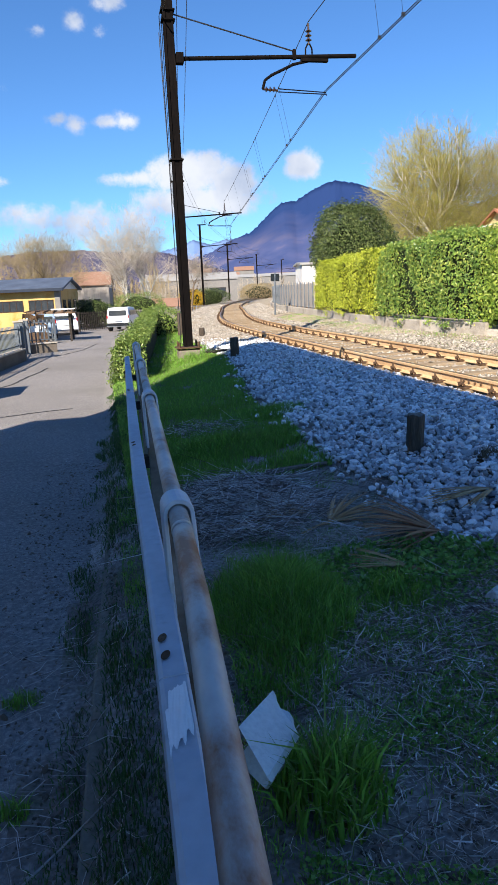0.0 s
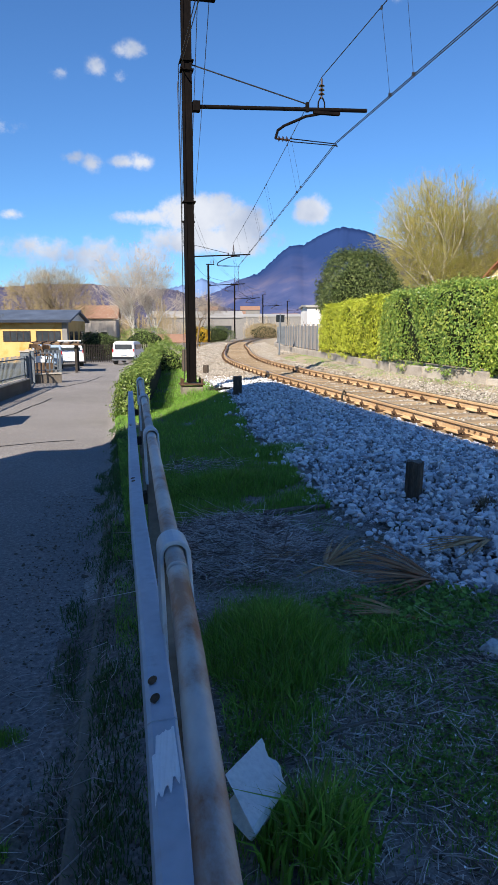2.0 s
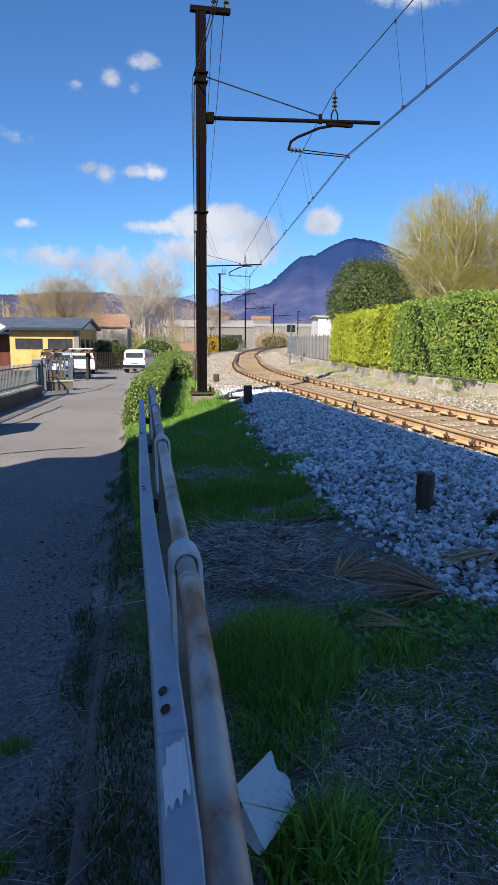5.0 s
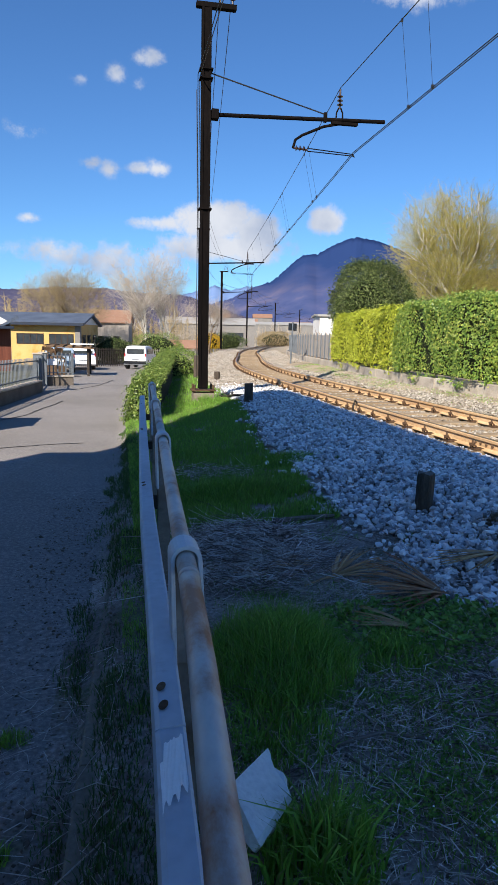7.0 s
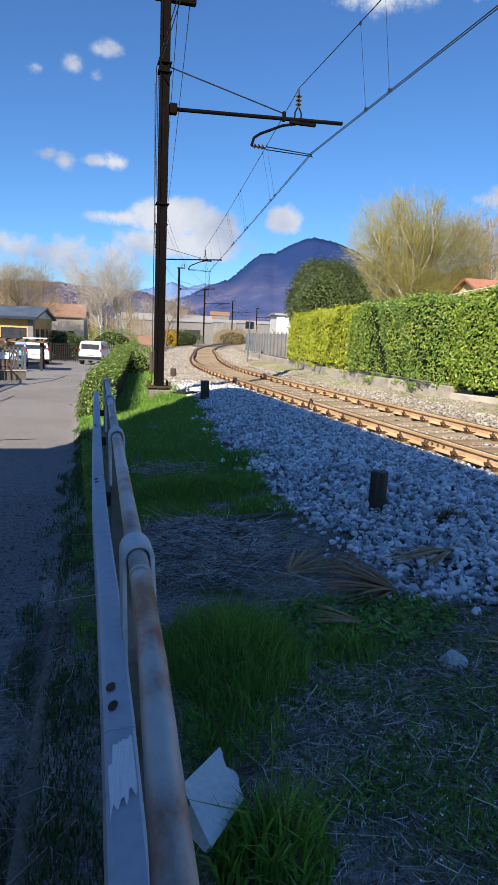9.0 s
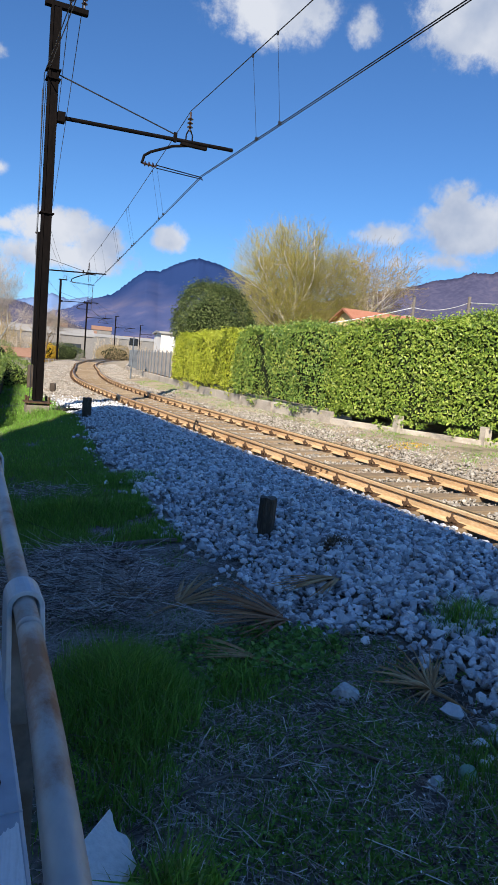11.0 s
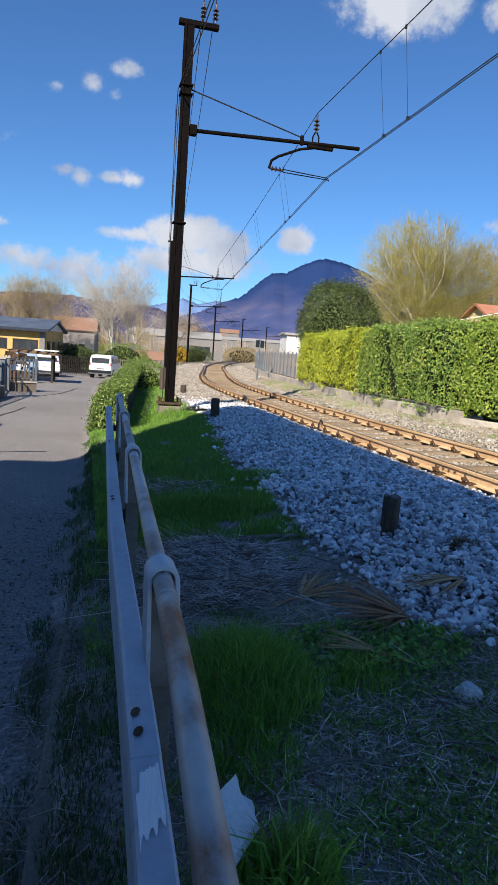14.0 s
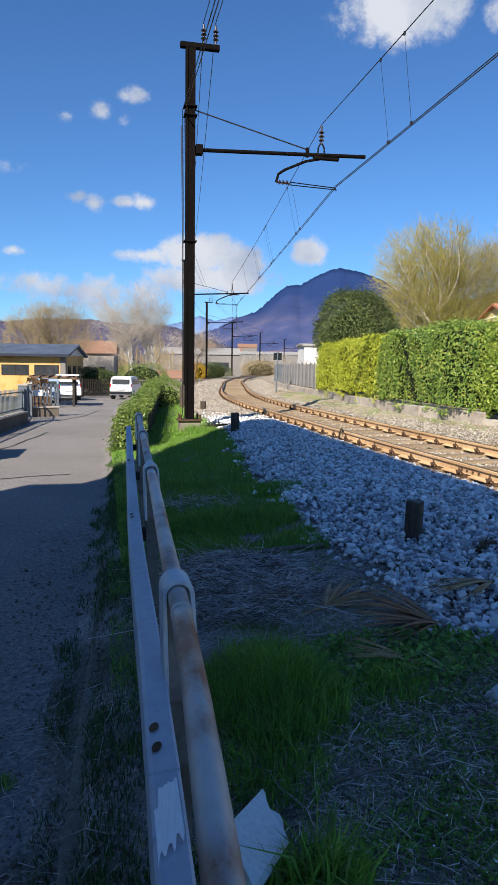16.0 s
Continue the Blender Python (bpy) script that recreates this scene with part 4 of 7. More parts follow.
def clump(name, base, size, material, count, leaf, label, category, seed, bottom=0.0, slim=0.0, lean=0.0):
    """A dense evergreen or bush: short stem, core painted dark for inner shade, shell of leaves in lobes."""
    r = np.random.default_rng(seed)
    ob = thing(name, pose(*base), label, category, "bushes")
    part("trunk", tube([(0, 0, -0.2), (0.05, 0, size[2] * 0.5)], [0.12, 0.05], 7), M["bark_dark"], ob)
    V = r.normal(0, 1, (count, 3))
    V /= np.linalg.norm(V, axis=1)[:, None]
    lobes = r.normal(0, 1, (26, 3))
    lobes /= np.linalg.norm(lobes, axis=1)[:, None]
    near = (V @ lobes.T).max(1)
    rad = 0.86 + 0.2 * (near - 0.8) / 0.2 + r.normal(0, 0.07, count)
    C = np.array([0, 0, bottom + (size[2] - bottom) / 2])
    half = np.array([size[0] / 2, size[1] / 2, (size[2] - bottom) / 2])
    taper = (1.06 - slim * np.clip(V[:, 2:3] + 0.35, 0, 2) ** 2)
    boxy = V / (np.abs(V) ** 3).sum(1)[:, None] ** (1 / 3)
    P = C + (0.5 * V + 0.5 * boxy) * rad[:, None] * half * np.concatenate([taper, taper, taper * 0 + 1], 1)
    P[:, 0] -= lean * (P[:, 2] - C[2])
    bulk("foliage", *leaf_mesh(P, V + [0, 0, 0.2], leaf, 0.45, seed, jitter=0.6), material, ob)
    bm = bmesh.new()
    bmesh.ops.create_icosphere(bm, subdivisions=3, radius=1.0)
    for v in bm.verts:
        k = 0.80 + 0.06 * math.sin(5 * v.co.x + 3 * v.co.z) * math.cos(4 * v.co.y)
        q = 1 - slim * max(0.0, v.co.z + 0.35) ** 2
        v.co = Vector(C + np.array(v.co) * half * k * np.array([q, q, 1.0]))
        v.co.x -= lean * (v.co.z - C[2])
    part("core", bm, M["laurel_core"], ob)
    return ob


clump("evergreen_bush", (10.42, 26.6, 0.3), (3.1, 2.9, 4.3), M["ever"], 36000, 0.105, "dense dark evergreen bush rising behind the hedge", "bush", 21, 0.4, 0.1, 0.07)
hedge("laurel_hedge", [(0.2, 12.75), (0.45, 15.0), (0.85, 18.5), (1.2, 22.0), (1.5, 25.0)], (-0.38, -0.4, -0.5), (0.56, 0.64, 0.74, 0.86), 0.58, M["boxleaf"], 0.056, 1500, "low clipped light green laurel hedge at the lane's edge", 31, wavy=0.16, group="hedges")
clump("laurel_bush", (2.1, 25.0, -0.45), (1.4, 3.4, 1.5), M["boxleaf"], 4200, 0.1, "overgrown light green bush at the lane's edge", "bush", 35)

# ---- trees ----
tree((21.6, 40.0, 0.3), "large spreading tree in first yellow-green leaf", M["bark_pale"], M["twig_olive"], M["bud"], 85000, 0.06, (10.2, 8.5, 11.3), 7000, 0.75, 0.0, seed=4, fill=19000, twig_r=0.006, limbs=3, height=9, spread=0.95, trunk_r=0.36, levels=4, kids=(6, 4, 4, 3), up=0.4, stems=2)
tree((26.9, 40.8, 0.3), "broad bare tree with pale crooked limbs", M["bark_pale"], M["twig_tan"], M["bud"], 5000, 0.07, (11.6, 8, 11.0), 3200, 0.6, 0.15, seed=9, fill=2600, twig_r=0.0075, limbs=3, height=8, spread=1.0, trunk_r=0.34, levels=4, kids=(5, 4, 4, 3), up=0.3, stems=2)
tree((3.1, 75, -0.9), "tall bare birch with white trunk", M["bark_pale"], M["twig_grey"], None, 0, 0.1, (11.0, 6, 12.8), 3600, 0.8, 0.3, seed=14, fill=900, twig_r=0.006, limbs=3, height=9, spread=0.7, trunk_r=0.2, levels=4, kids=(6, 4, 3, 3), up=0.5, stems=2)
tree((5.7, 78, -0.9), "tall bare birch with white trunk", M["bark_pale"], M["twig_grey"], None, 0, 0.1, (11.0, 6, 12.0), 3600, 0.8, 0.3, seed=15, fill=900, twig_r=0.006, limbs=3, height=9, spread=0.8, trunk_r=0.2, levels=4, kids=(6, 4, 3, 3), up=0.5, stems=2)
tree((-6.4, 82, -0.9), "broad pale bare tree behind the houses", M["bark_dark"], M["twig_tan"], None, 0, 0.1, (11, 7, 9.8), 3000, 0.9, 0.1, seed=19, fill=6000, twig_r=0.01, height=9, spread=0.9, trunk_r=0.22, levels=4, kids=(6, 4, 4, 3), up=0.4, stems=2)
tree((9.4, 72, -0.6), "small bare tree with crooked grey limbs", M["bark_dark"], M["twig_grey"], None, 0, 0.1, (7, 5, 6.2), 2600, 1.0, 0.1, seed=23, height=6, spread=1.0, trunk_r=0.16, levels=4, kids=(5, 4, 3, 2), up=0.3)


# ---- guard rail with hand tube ----
def rail_x(y):
    return float(np.interp(y, [-1.6, 0.75, 1.06, 1.45, 2.12, 2.84, 4.06, 8.6], [-0.03, 0.1215, 0.142, 0.165, 0.184, 0.21, 0.252, 0.4]))


guard = thing("guard_rail", (0, 0, 0), "grey steel guard rail with a worn rusty hand tube", "guard rail")
POSTS = [-0.35, 1.78, 3.91, 6.04, 8.17]
TUBE_Z, BEAM_Z = 0.886, 0.67
def beam_x(y):
    return float(np.interp(y, [-1.6, 1.06, 1.49, 2.04, 2.97, 3.97, 5.95, 9.3], [0.0, 0.1, 0.107, 0.117, 0.126, 0.149, 0.205, 0.305]))


outer = [(-0.041, -0.085), (-0.041, -0.022), (-0.037, -0.006), (-0.027, 0.0), (0.022, 0.003), (0.028, 0.0), (0.03, -0.03), (0.026, -0.03), (0.024, -0.003), (-0.025, -0.004), (-0.034, -0.01), (-0.037, -0.024), (-0.037, -0.085)]
lower = [(a + 0.025, u) for a, u in [(-0.053, -0.085), (-0.053, -0.09), (0.0, -0.13), (0.0, -0.19), (-0.05, -0.23), (-0.054, -0.29), (-0.02, -0.31), (-0.02, -0.306), (-0.05, -0.287), (-0.046, -0.232), (0.004, -0.192), (0.004, -0.128), (-0.049, -0.088), (-0.05, -0.084)]]
for y0, y1 in ((-1.6, 1.33), (1.3, 3.55), (3.52, 5.77), (5.74, 8.0), (7.97, 9.3)):
    lift = 0.003 if y0 in (1.3, 5.74) else 0.0
    ysb = np.linspace(y0, y1, 7)
    bmx = sweep([(a, u + lift) for a, u in outer], [(beam_x(q), q, BEAM_Z) for q in ysb])
    sweep([(a, u + lift) for a, u in lower], [(beam_x(q), q, BEAM_Z) for q in ysb], bmx)
    part("beam", bmx, M["beam"], guard, "smooth grey-blue painted steel beam")
for q, dx in ((1.462, 0.0), (1.382, 0.002), (3.69, 0.0), (3.62, 0.002), (5.9, 0.0), (5.83, 0.002), (8.1, 0.0)):
    bmx = bmesh.new()
    bmesh.ops.create_circle(bmx, cap_ends=True, segments=14, radius=1.0)
    for v in bmx.verts:
        v.co = Vector((beam_x(q) - 0.018 + dx + v.co.x * 0.011 + v.co.y * 0.004, q + v.co.y * 0.02, BEAM_Z + 0.0078 + 0.0625 * (v.co.x * 0.011 + v.co.y * 0.004)))
    part("slot", bmx, M["iron_rust"], guard, "rust-edged slot with bolt head")
# rubbed patch of white paint
bmx = bmesh.new()
r2 = random.Random(5)
ring = []
for lane in range(15):
    x0 = -0.033 + lane * 0.0036
    ya = 1.02 + 0.032 * abs(math.sin(lane * 0.75)) + 0.004 * lane + r2.uniform(0, 0.018)
    yb = 1.235 + 0.0022 * lane + r2.uniform(-0.006, 0.006) - (0.06 if lane < 3 else 0)
    ring.append([bmx.verts.new((beam_x(ya + (yb - ya) * k / 6) + x0, ya + (yb - ya) * k / 6, BEAM_Z + 0.0062 + 0.0625 * x0)) for k in range(7)])
for a, b in zip(ring, ring[1:]):
    for k in range(6):
        bmx.faces.new((a[k], b[k], b[k + 1], a[k + 1]))
for v in bmx.verts:
    v.co.z += 0.0008 * r2.random()
part("paint_patch", bmx, M["white_paint"], guard, "rubbed white paint patch")

for y0, y1 in ((-1.6, 1.62), (1.6, 4.2), (4.18, 8.6)):
    part("hand_tube", tube([(rail_x(q), q, TUBE_Z) for q in np.linspace(y0, y1, 8)], 0.0272, 20), M["tube"], guard, "worn grey hand tube with rust", smooth=True)
for q in (1.61, 4.19):
    part("tube_sleeve", tube([(rail_x(q), q - 0.012, TUBE_Z), (rail_x(q), q + 0.012, TUBE_Z)], 0.0289, 20), M["tube"], guard, smooth=True)


def post_profile(w, z_top):
    """An inverted U of sheet steel, rounded on top: outer and inner line."""
    out, inn, t = [], [], 0.013
    for k in range(13):
        a = math.pi * k / 12
        out.append((-w * math.cos(a), z_top - w + w * math.sin(a)))
        inn.append((-(w - t) * math.cos(a), z_top - w + (w - t) * math.sin(a)))
    return out, inn


for y in POSTS:
    w, zt = 0.0445, TUBE_Z + 0.048
    out, inn = post_profile(w, zt)
    zb, zh = float(ground_z(rail_x(y), y)) - 0.1, zt - 0.33
    out = [(-w, zh)] + out + [(w, zh)]
    inn = [(-w + 0.013, zh)] + inn + [(w - 0.013, zh)]
    bmx = bmesh.new()
    x0 = rail_x(y)
    loops = []
    for yy in (y - 0.05, y + 0.06):
        def place(a, z):
            k = max(0.0, (zt - w - z) / 0.28)
            return bmx.verts.new((x0 + a * (1 + 0.1 * k) + 0.008 * k, yy - 0.035 * k, z))
        loops.append(([place(a, z) for a, z in out], [place(a, z) for a, z in inn]))
    (o0, i0), (o1, i1) = loops
    for k in range(len(out) - 1):
        bmx.faces.new((o0[k], o0[k + 1], o1[k + 1], o1[k]))
        bmx.faces.new((i0[k], i1[k], i1[k + 1], i0[k + 1]))
        bmx.faces.new((o0[k], i0[k], i0[k + 1], o0[k + 1]))
        bmx.faces.new((o1[k], o1[k + 1], i1[k + 1], i1[k]))
    for k in (0, -1):
        bmx.faces.new((o0[k], o1[k], i1[k], i0[k]))
    p = part("post_head", bmx, M["galv"], guard, "rounded galvanised steel post head")
    bv = p.modifiers.new("edge", "BEVEL")
    bv.width, bv.segments, bv.limit_method = 0.003, 2, "ANGLE"
    tilt = Matrix.Translation((x0, y - 0.03, zt - w)) @ Matrix.Rotation(radians(-7), 4, "X")
    part("web", box(-w + 0.011, -0.003, -0.29, w - 0.009, 0.003, -0.012, turn=tilt), M["web"], guard, "stained brown-grey steel web plate")
    part("post", box(x0 - 0.03, y - 0.012, zb, x0 + 0.045, y + 0.05, zh + 0.03, 0.004), M["web"], guard, "dark weathered steel post")
    part("spacer", box(beam_x(y) + 0.028, y - 0.04, BEAM_Z - 0.2, x0 - 0.032, y + 0.04, BEAM_Z - 0.13, 0.005), M["dark"], guard)

# ---- kerb stones between the lane and the verge ----
kerb = thing("kerb", (0, 0, 0), "low sunken concrete kerb along the lane", "kerb", kind="structure")
for k in range(9):
    y0 = 1.4 + k * 0.92
    x0, x1 = [-0.2 + 0.036 * q for q in (y0, y0 + 0.9)]
    z = float(path_z(y0)) + 0.012 + 0.006 * math.sin(k * 2.3)
    part("kerb_stone", sweep([(-0.05, -0.2), (-0.05, 0.03), (-0.04, 0.04), (0.05, 0.04), (0.06, 0.03), (0.06, -0.2)], [(x0, y0, z), (x1, y0 + 0.9, z)]), M["concrete_dark"], kerb)


# ---- ballast stones ----
def stone_shape(r):
    bm = bmesh.new()
    bmesh.ops.create_icosphere(bm, subdivisions=1, radius=1.0)
    v = np.array([tuple(q.co) for q in bm.verts])
    bm.verts.index_update()
    f = np.array([[q.index for q in t.verts] for t in bm.faces])
    bm.free()
    return v, f


SV, SF = stone_shape(rng)


def stones(P, size, seed):
    """Angular stones as one set of triangles."""
    r = np.random.default_rng(seed)
    n = len(P)
    K = SV[None] * r.uniform(0.75, 1.3, (n, 12, 1))
    for _ in range(7):
        cut = r.normal(0, 1, (n, 1, 3))
        cut /= np.linalg.norm(cut, axis=2)[..., None]
        d = (K * cut).sum(2)
        K = K - cut * np.maximum(d - 0.49, 0)[..., None]
    K *= r.uniform(0.7, 1.45, (n, 1, 3)) * np.array([1, 1, 0.8])
    a = r.uniform(0, 2 * math.pi, n)
    c, s = np.cos(a)[:, None], np.sin(a)[:, None]
    X, Y, Z = K[..., 0], K[..., 1], K[..., 2]
    t = r.normal(0, 0.4, n)[:, None]
    Y, Z = Y * np.cos(t) - Z * np.sin(t), Y * np.sin(t) + Z * np.cos(t)
    K = np.stack([X * c - Y * s, X * s + Y * c, Z], -1)
    V = P[:, None] + K * size[:, None, None]
    F = SF[None] + (np.arange(n) * 12)[:, None, None]
    return V.reshape(-1, 3), F.reshape(-1, 3)


def verge_edge(y):
    """Where the stones begin, measured across from the line of the track."""
    return np.interp(y, [0, 1.8, 2.3, 2.8, 3.4, 4.0, 5.5, 7.0, 8.5, 10.3, 13.9, 16, 40], [2.1, 2.0, 2.05, 2.25, 1.85, 1.8, 1.85, 2.0, 1.95, 2.2, 2.6, 2.6, 2.4])


def scatter_stones(y0, y1, u0, u1, per, size, seed, edge=False, pile=0.02):
    r = np.random.default_rng(seed)
    n = int((y1 - y0) * (u1 - u0) * per)
    y = r.uniform(y0, y1, n)
    u = r.uniform(u0, u1, n)
    if edge:
        e = verge_edge(y) + 0.1 * np.sin(y * 3.3) + 0.06 * np.sin(y * 9.1) + np.abs(r.normal(0, 0.09, n)) * np.where(r.random(n) < 0.85, 1, -1.6)
        k = u > e
        y, u = y[k], u[k]
    x = u + bend(y)
    sz = size * np.clip(np.exp(r.normal(0, 0.33, len(y))), 0.5, 1.75)
    z = ground_z(x, y) + sz * 0.42 + r.uniform(0, pile * 1.6, len(y))
    return np.stack([x, y, z], 1), sz


sets = [scatter_stones(0.8, 9, 1.6, 4.42, 1150, 0.0235, 1, True, 0.03), scatter_stones(9, 20, 1.9, 4.42, 800, 0.0235, 2, True, 0.03), scatter_stones(20, 34, 2.2, 4.42, 420, 0.027, 3, True, 0.03), scatter_stones(34, 70, 2.2, 4.42, 130, 0.034, 4, True, 0.03),
        scatter_stones(0.8, 20, 4.7, 6.0, 420, 0.022, 5, False, 0.02), scatter_stones(20, 55, 4.7, 6.0, 160, 0.026, 6, False, 0.015),
        scatter_stones(0.8, 16, 6.2, 7.35, 600, 0.022, 7, False, 0.02), scatter_stones(16, 32, 6.2, 7.1, 340, 0.027, 8, False, 0.02), scatter_stones(32, 60, 6.2, 8.0, 110, 0.034, 9, False, 0.02), scatter_stones(2, 24, 7.1, 8.2, 260, 0.016, 10, False, 0.0),
        scatter_stones(-9, 0.8, 2.0, 4.42, 420, 0.027, 11, True, 0.03), scatter_stones(-9, 0.8, 4.7, 6.0, 260, 0.025, 12, False, 0.02), scatter_stones(-9, 0.8, 6.2, 7.35, 300, 0.025, 13, False, 0.02)]
SP = np.concatenate([a for a, _ in sets])
SS = np.concatenate([b for _, b in sets])
near_first = np.argsort((SP[:, 0] - 2.35) ** 2 + (SP[:, 1] - 2.3) ** 2)
loose, rest = near_first[:300], near_first[300:]
# stones outside the shadow: across the near rail and past the shadow's end
in_sun = (SP[rest, 0] - bend(SP[rest, 1]) > 4.65) | (SP[rest, 1] > 17.5 + np.random.default_rng(8).normal(0, 0.8, len(rest)))
sun_stones, rest = rest[in_sun], rest[~in_sun]
# darker copy of the ballast stone for sunlit ground, with dust and rust
M["stone_dusty_sun"] = surface("dusty_sun_stone", ["645e56", "8a8379", "aaa398", "c9c3b9"], scale=9, fine=120, rough=0.92, bump=0.5, bump_scale=120, dist=0.004, island=0.6, stains="86745f", stain_scale=1.2)
tagged(bulk("old_ballast", *stones(SP[sun_stones], SS[sun_stones], 4), M["stone_dusty_sun"]), "dust- and rust-tinged crushed stone between and beyond the rails, darker copy for sunlight", "ballast", kind="stuff")
ballast = bulk("ballast", *stones(SP[rest], SS[rest], 3), M["stone"])
tagged(ballast, "bed of loose pale grey crushed stone along the track", "ballast", kind="stuff")
M["stone_loose"] = surface("loose_stone", ["504d49", "babdc2", "e4e6e9", "fcfdff"], scale=9, fine=120, rough=0.9, bump=0.5, bump_scale=120, dist=0.004, rand=0.55)
shapes = []
for k in range(12):
    V, F = stones(np.zeros((1, 3)), np.ones(1), 100 + k)
    o = bulk("stone", V, F, M["stone_loose"], ballast)
    shapes.append(o)
for k, i in enumerate(loose):
    o = shapes[k] if k < 12 else new("stone", shapes[k % 12].data)
    o.parent = ballast
    o.matrix_basis = pose(*[float(v) for v in SP[i]], 0, 0, float(rng.uniform(0, 360))) @ Matrix.Scale(float(SS[i]), 4)

# ---- grass, straw, weeds ----
def patch(n, cx, cy, rx, ry, seed):
    r = np.random.default_rng(seed)
    a, q = r.uniform(0, 2 * math.pi, n), np.sqrt(r.uniform(0, 1, n))
    x, y = cx + rx * q * np.cos(a), cy + ry * q * np.sin(a)
    return x, y


def on_ground(x, y, dz=-0.01):
    return np.stack([x, y, ground_z(x, y) + dz], 1)


def patchy(x, y, cell, seed):
    """Smooth random patches between 0 and 1, of a given size in metres."""
    g = np.random.default_rng(seed + 300).random((97, 97))
    a, b = np.asarray(x) / cell + 500, np.asarray(y) / cell + 500
    i, j = np.floor(a).astype(int), np.floor(b).astype(int)
    s, t = a - i, b - j
    s, t = s * s * (3 - 2 * s), t * t * (3 - 2 * t)
    q = lambda k, m: g[(i + k) % 97, (j + m) % 97]
    return (q(0, 0) * (1 - s) + q(1, 0) * s) * (1 - t) + (q(0, 1) * (1 - s) + q(1, 1) * s) * t


def lawn(name, x0, x1, y0, y1, n, h, w, seed, label, clumpy=0.5, keep=None, mat="grass", lean=0.6):
    r = np.random.default_rng(seed)
    x, y = r.uniform(x0, x1, n), r.uniform(y0, y1, n)
    f = 0.6 * patchy(x, y, 0.42, seed) + 0.4 * patchy(x, y, 0.15, seed + 7) + r.normal(0, 0.1, n)
    k = f > clumpy
    if keep is not None:
        k &= keep(x, y)
    x, y, f = x[k], y[k], f[k]
    ob = bulk(name, *blade_mesh(on_ground(x, y), h * (0.5 + 0.7 * np.clip(f, 0, 1)), w, seed, lean), M[mat])
    return tagged(ob, label, "grass", kind="stuff")


verge = lambda x, y: (x > 0.0) & (x - bend(y) < verge_edge(y) - 0.02)
lawn("grass_near", 0.0, 2.3, 0.9, 5.4, 60000, 0.055, 0.0045, 61, "thin short green grass on dark earth", 0.52, verge)
lawn("grass_behind", 0.1, 2.1, -9, 0.9, 36000, 0.06, 0.006, 68, "thin short grass on the verge", 0.5, None)
lawn("grass_middle", 0.1, 2.5, 5.0, 8.2, 50000, 0.1, 0.006, 62, "lush green grass on the verge", 0.36, verge)
lawn("grass_far", 0.1, 2.7, 8.2, 14.5, 64000, 0.09, 0.008, 63, "lush green grass on the verge by the mast", 0.34, verge)
lawn("grass_bank", 0.6, 3.2, 14.5, 34, 30000, 0.13, 0.016, 64, "rough grass on the bank below the track", 0.35, lambda x, y: (x > path_right(y) + 0.6) & (x - bend(y) < 2.5))
lawn("grass_lane_edge", -0.5, 0.25, 0.8, 13.0, 60000, 0.065, 0.005, 65, "dark grass along the lane's edge", 0.37, lambda x, y: x > -0.36 + 0.035 * y + 0.05 * np.sin(3.1 * y) + 0.05 * np.sin(7.7 * y) + 0.09 * (np.random.default_rng(5).random(len(x)) - 0.5), "grass_dark")
lawn("grass_far_side", 6.9, 9.6, 5, 30, 42000, 0.06, 0.008, 66, "sparse dry grass beside the garden wall", 0.56, None, "grass", 0.8)
lawn("weeds_in_stones", 2.0, 4.2, 2.0, 12.0, 9000, 0.09, 0.006, 67, "sparse grass among the stones", 0.78, None)


def tuft(cx, cy, rx, ry, n, h, w, seed, label, name="grass_tuft"):
    x, y = patch(n, cx, cy, rx, ry, seed)
    d = np.clip(1 - np.hypot((x - cx) / rx, (y - cy) / ry), 0.15, 1)
    ob = bulk(name, *blade_mesh(on_ground(x, y), h * (0.45 + 0.75 * d), w, seed, 0.75), M["grass"])
    return tagged(ob, label, "grass", "grass tufts", kind="stuff")


tuft(0.72, 2.8, 0.34, 0.46, 5200, 0.26, 0.005, 71, "tall lush green grass tuft beside the guard rail")
tuft(0.56, 1.6, 0.18, 0.18, 520, 0.26, 0.011, 72, "broad-bladed grass tuft beside the broken board")
tuft(0.6, 2.25, 0.2, 0.25, 700, 0.16, 0.007, 73, "tall green grass tuft")
tuft(1.25, 2.75, 0.2, 0.2, 700, 0.16, 0.006, 74, "small grey-green grass tuft")
tuft(2.72, 2.85, 0.22, 0.2, 700, 0.2, 0.006, 75, "grass tuft growing among stones")
tuft(1.1, 6.1, 0.7, 0.35, 6000, 0.19, 0.008, 76, "thick band of green grass")
tuft(1.9, 7.4, 0.45, 0.3, 1800, 0.16, 0.008, 77, "green weeds spreading over the stones")
tuft(2.0, 1.75, 0.35, 0.3, 1600, 0.15, 0.006, 78, "green grass tuft at the edge of the stones")
tuft(1.8, 14.25, 0.55, 0.3, 1300, 0.24, 0.011, 60, "rough sunlit grass at the foot of the mast")
tuft(-0.42, 1.95, 0.06, 0.06, 160, 0.09, 0.006, 79, "small grass tuft in the lane's edge")
tuft(-0.45, 2.6, 0.08, 0.06, 200, 0.08, 0.006, 80, "small grass tuft in the lane's edge")


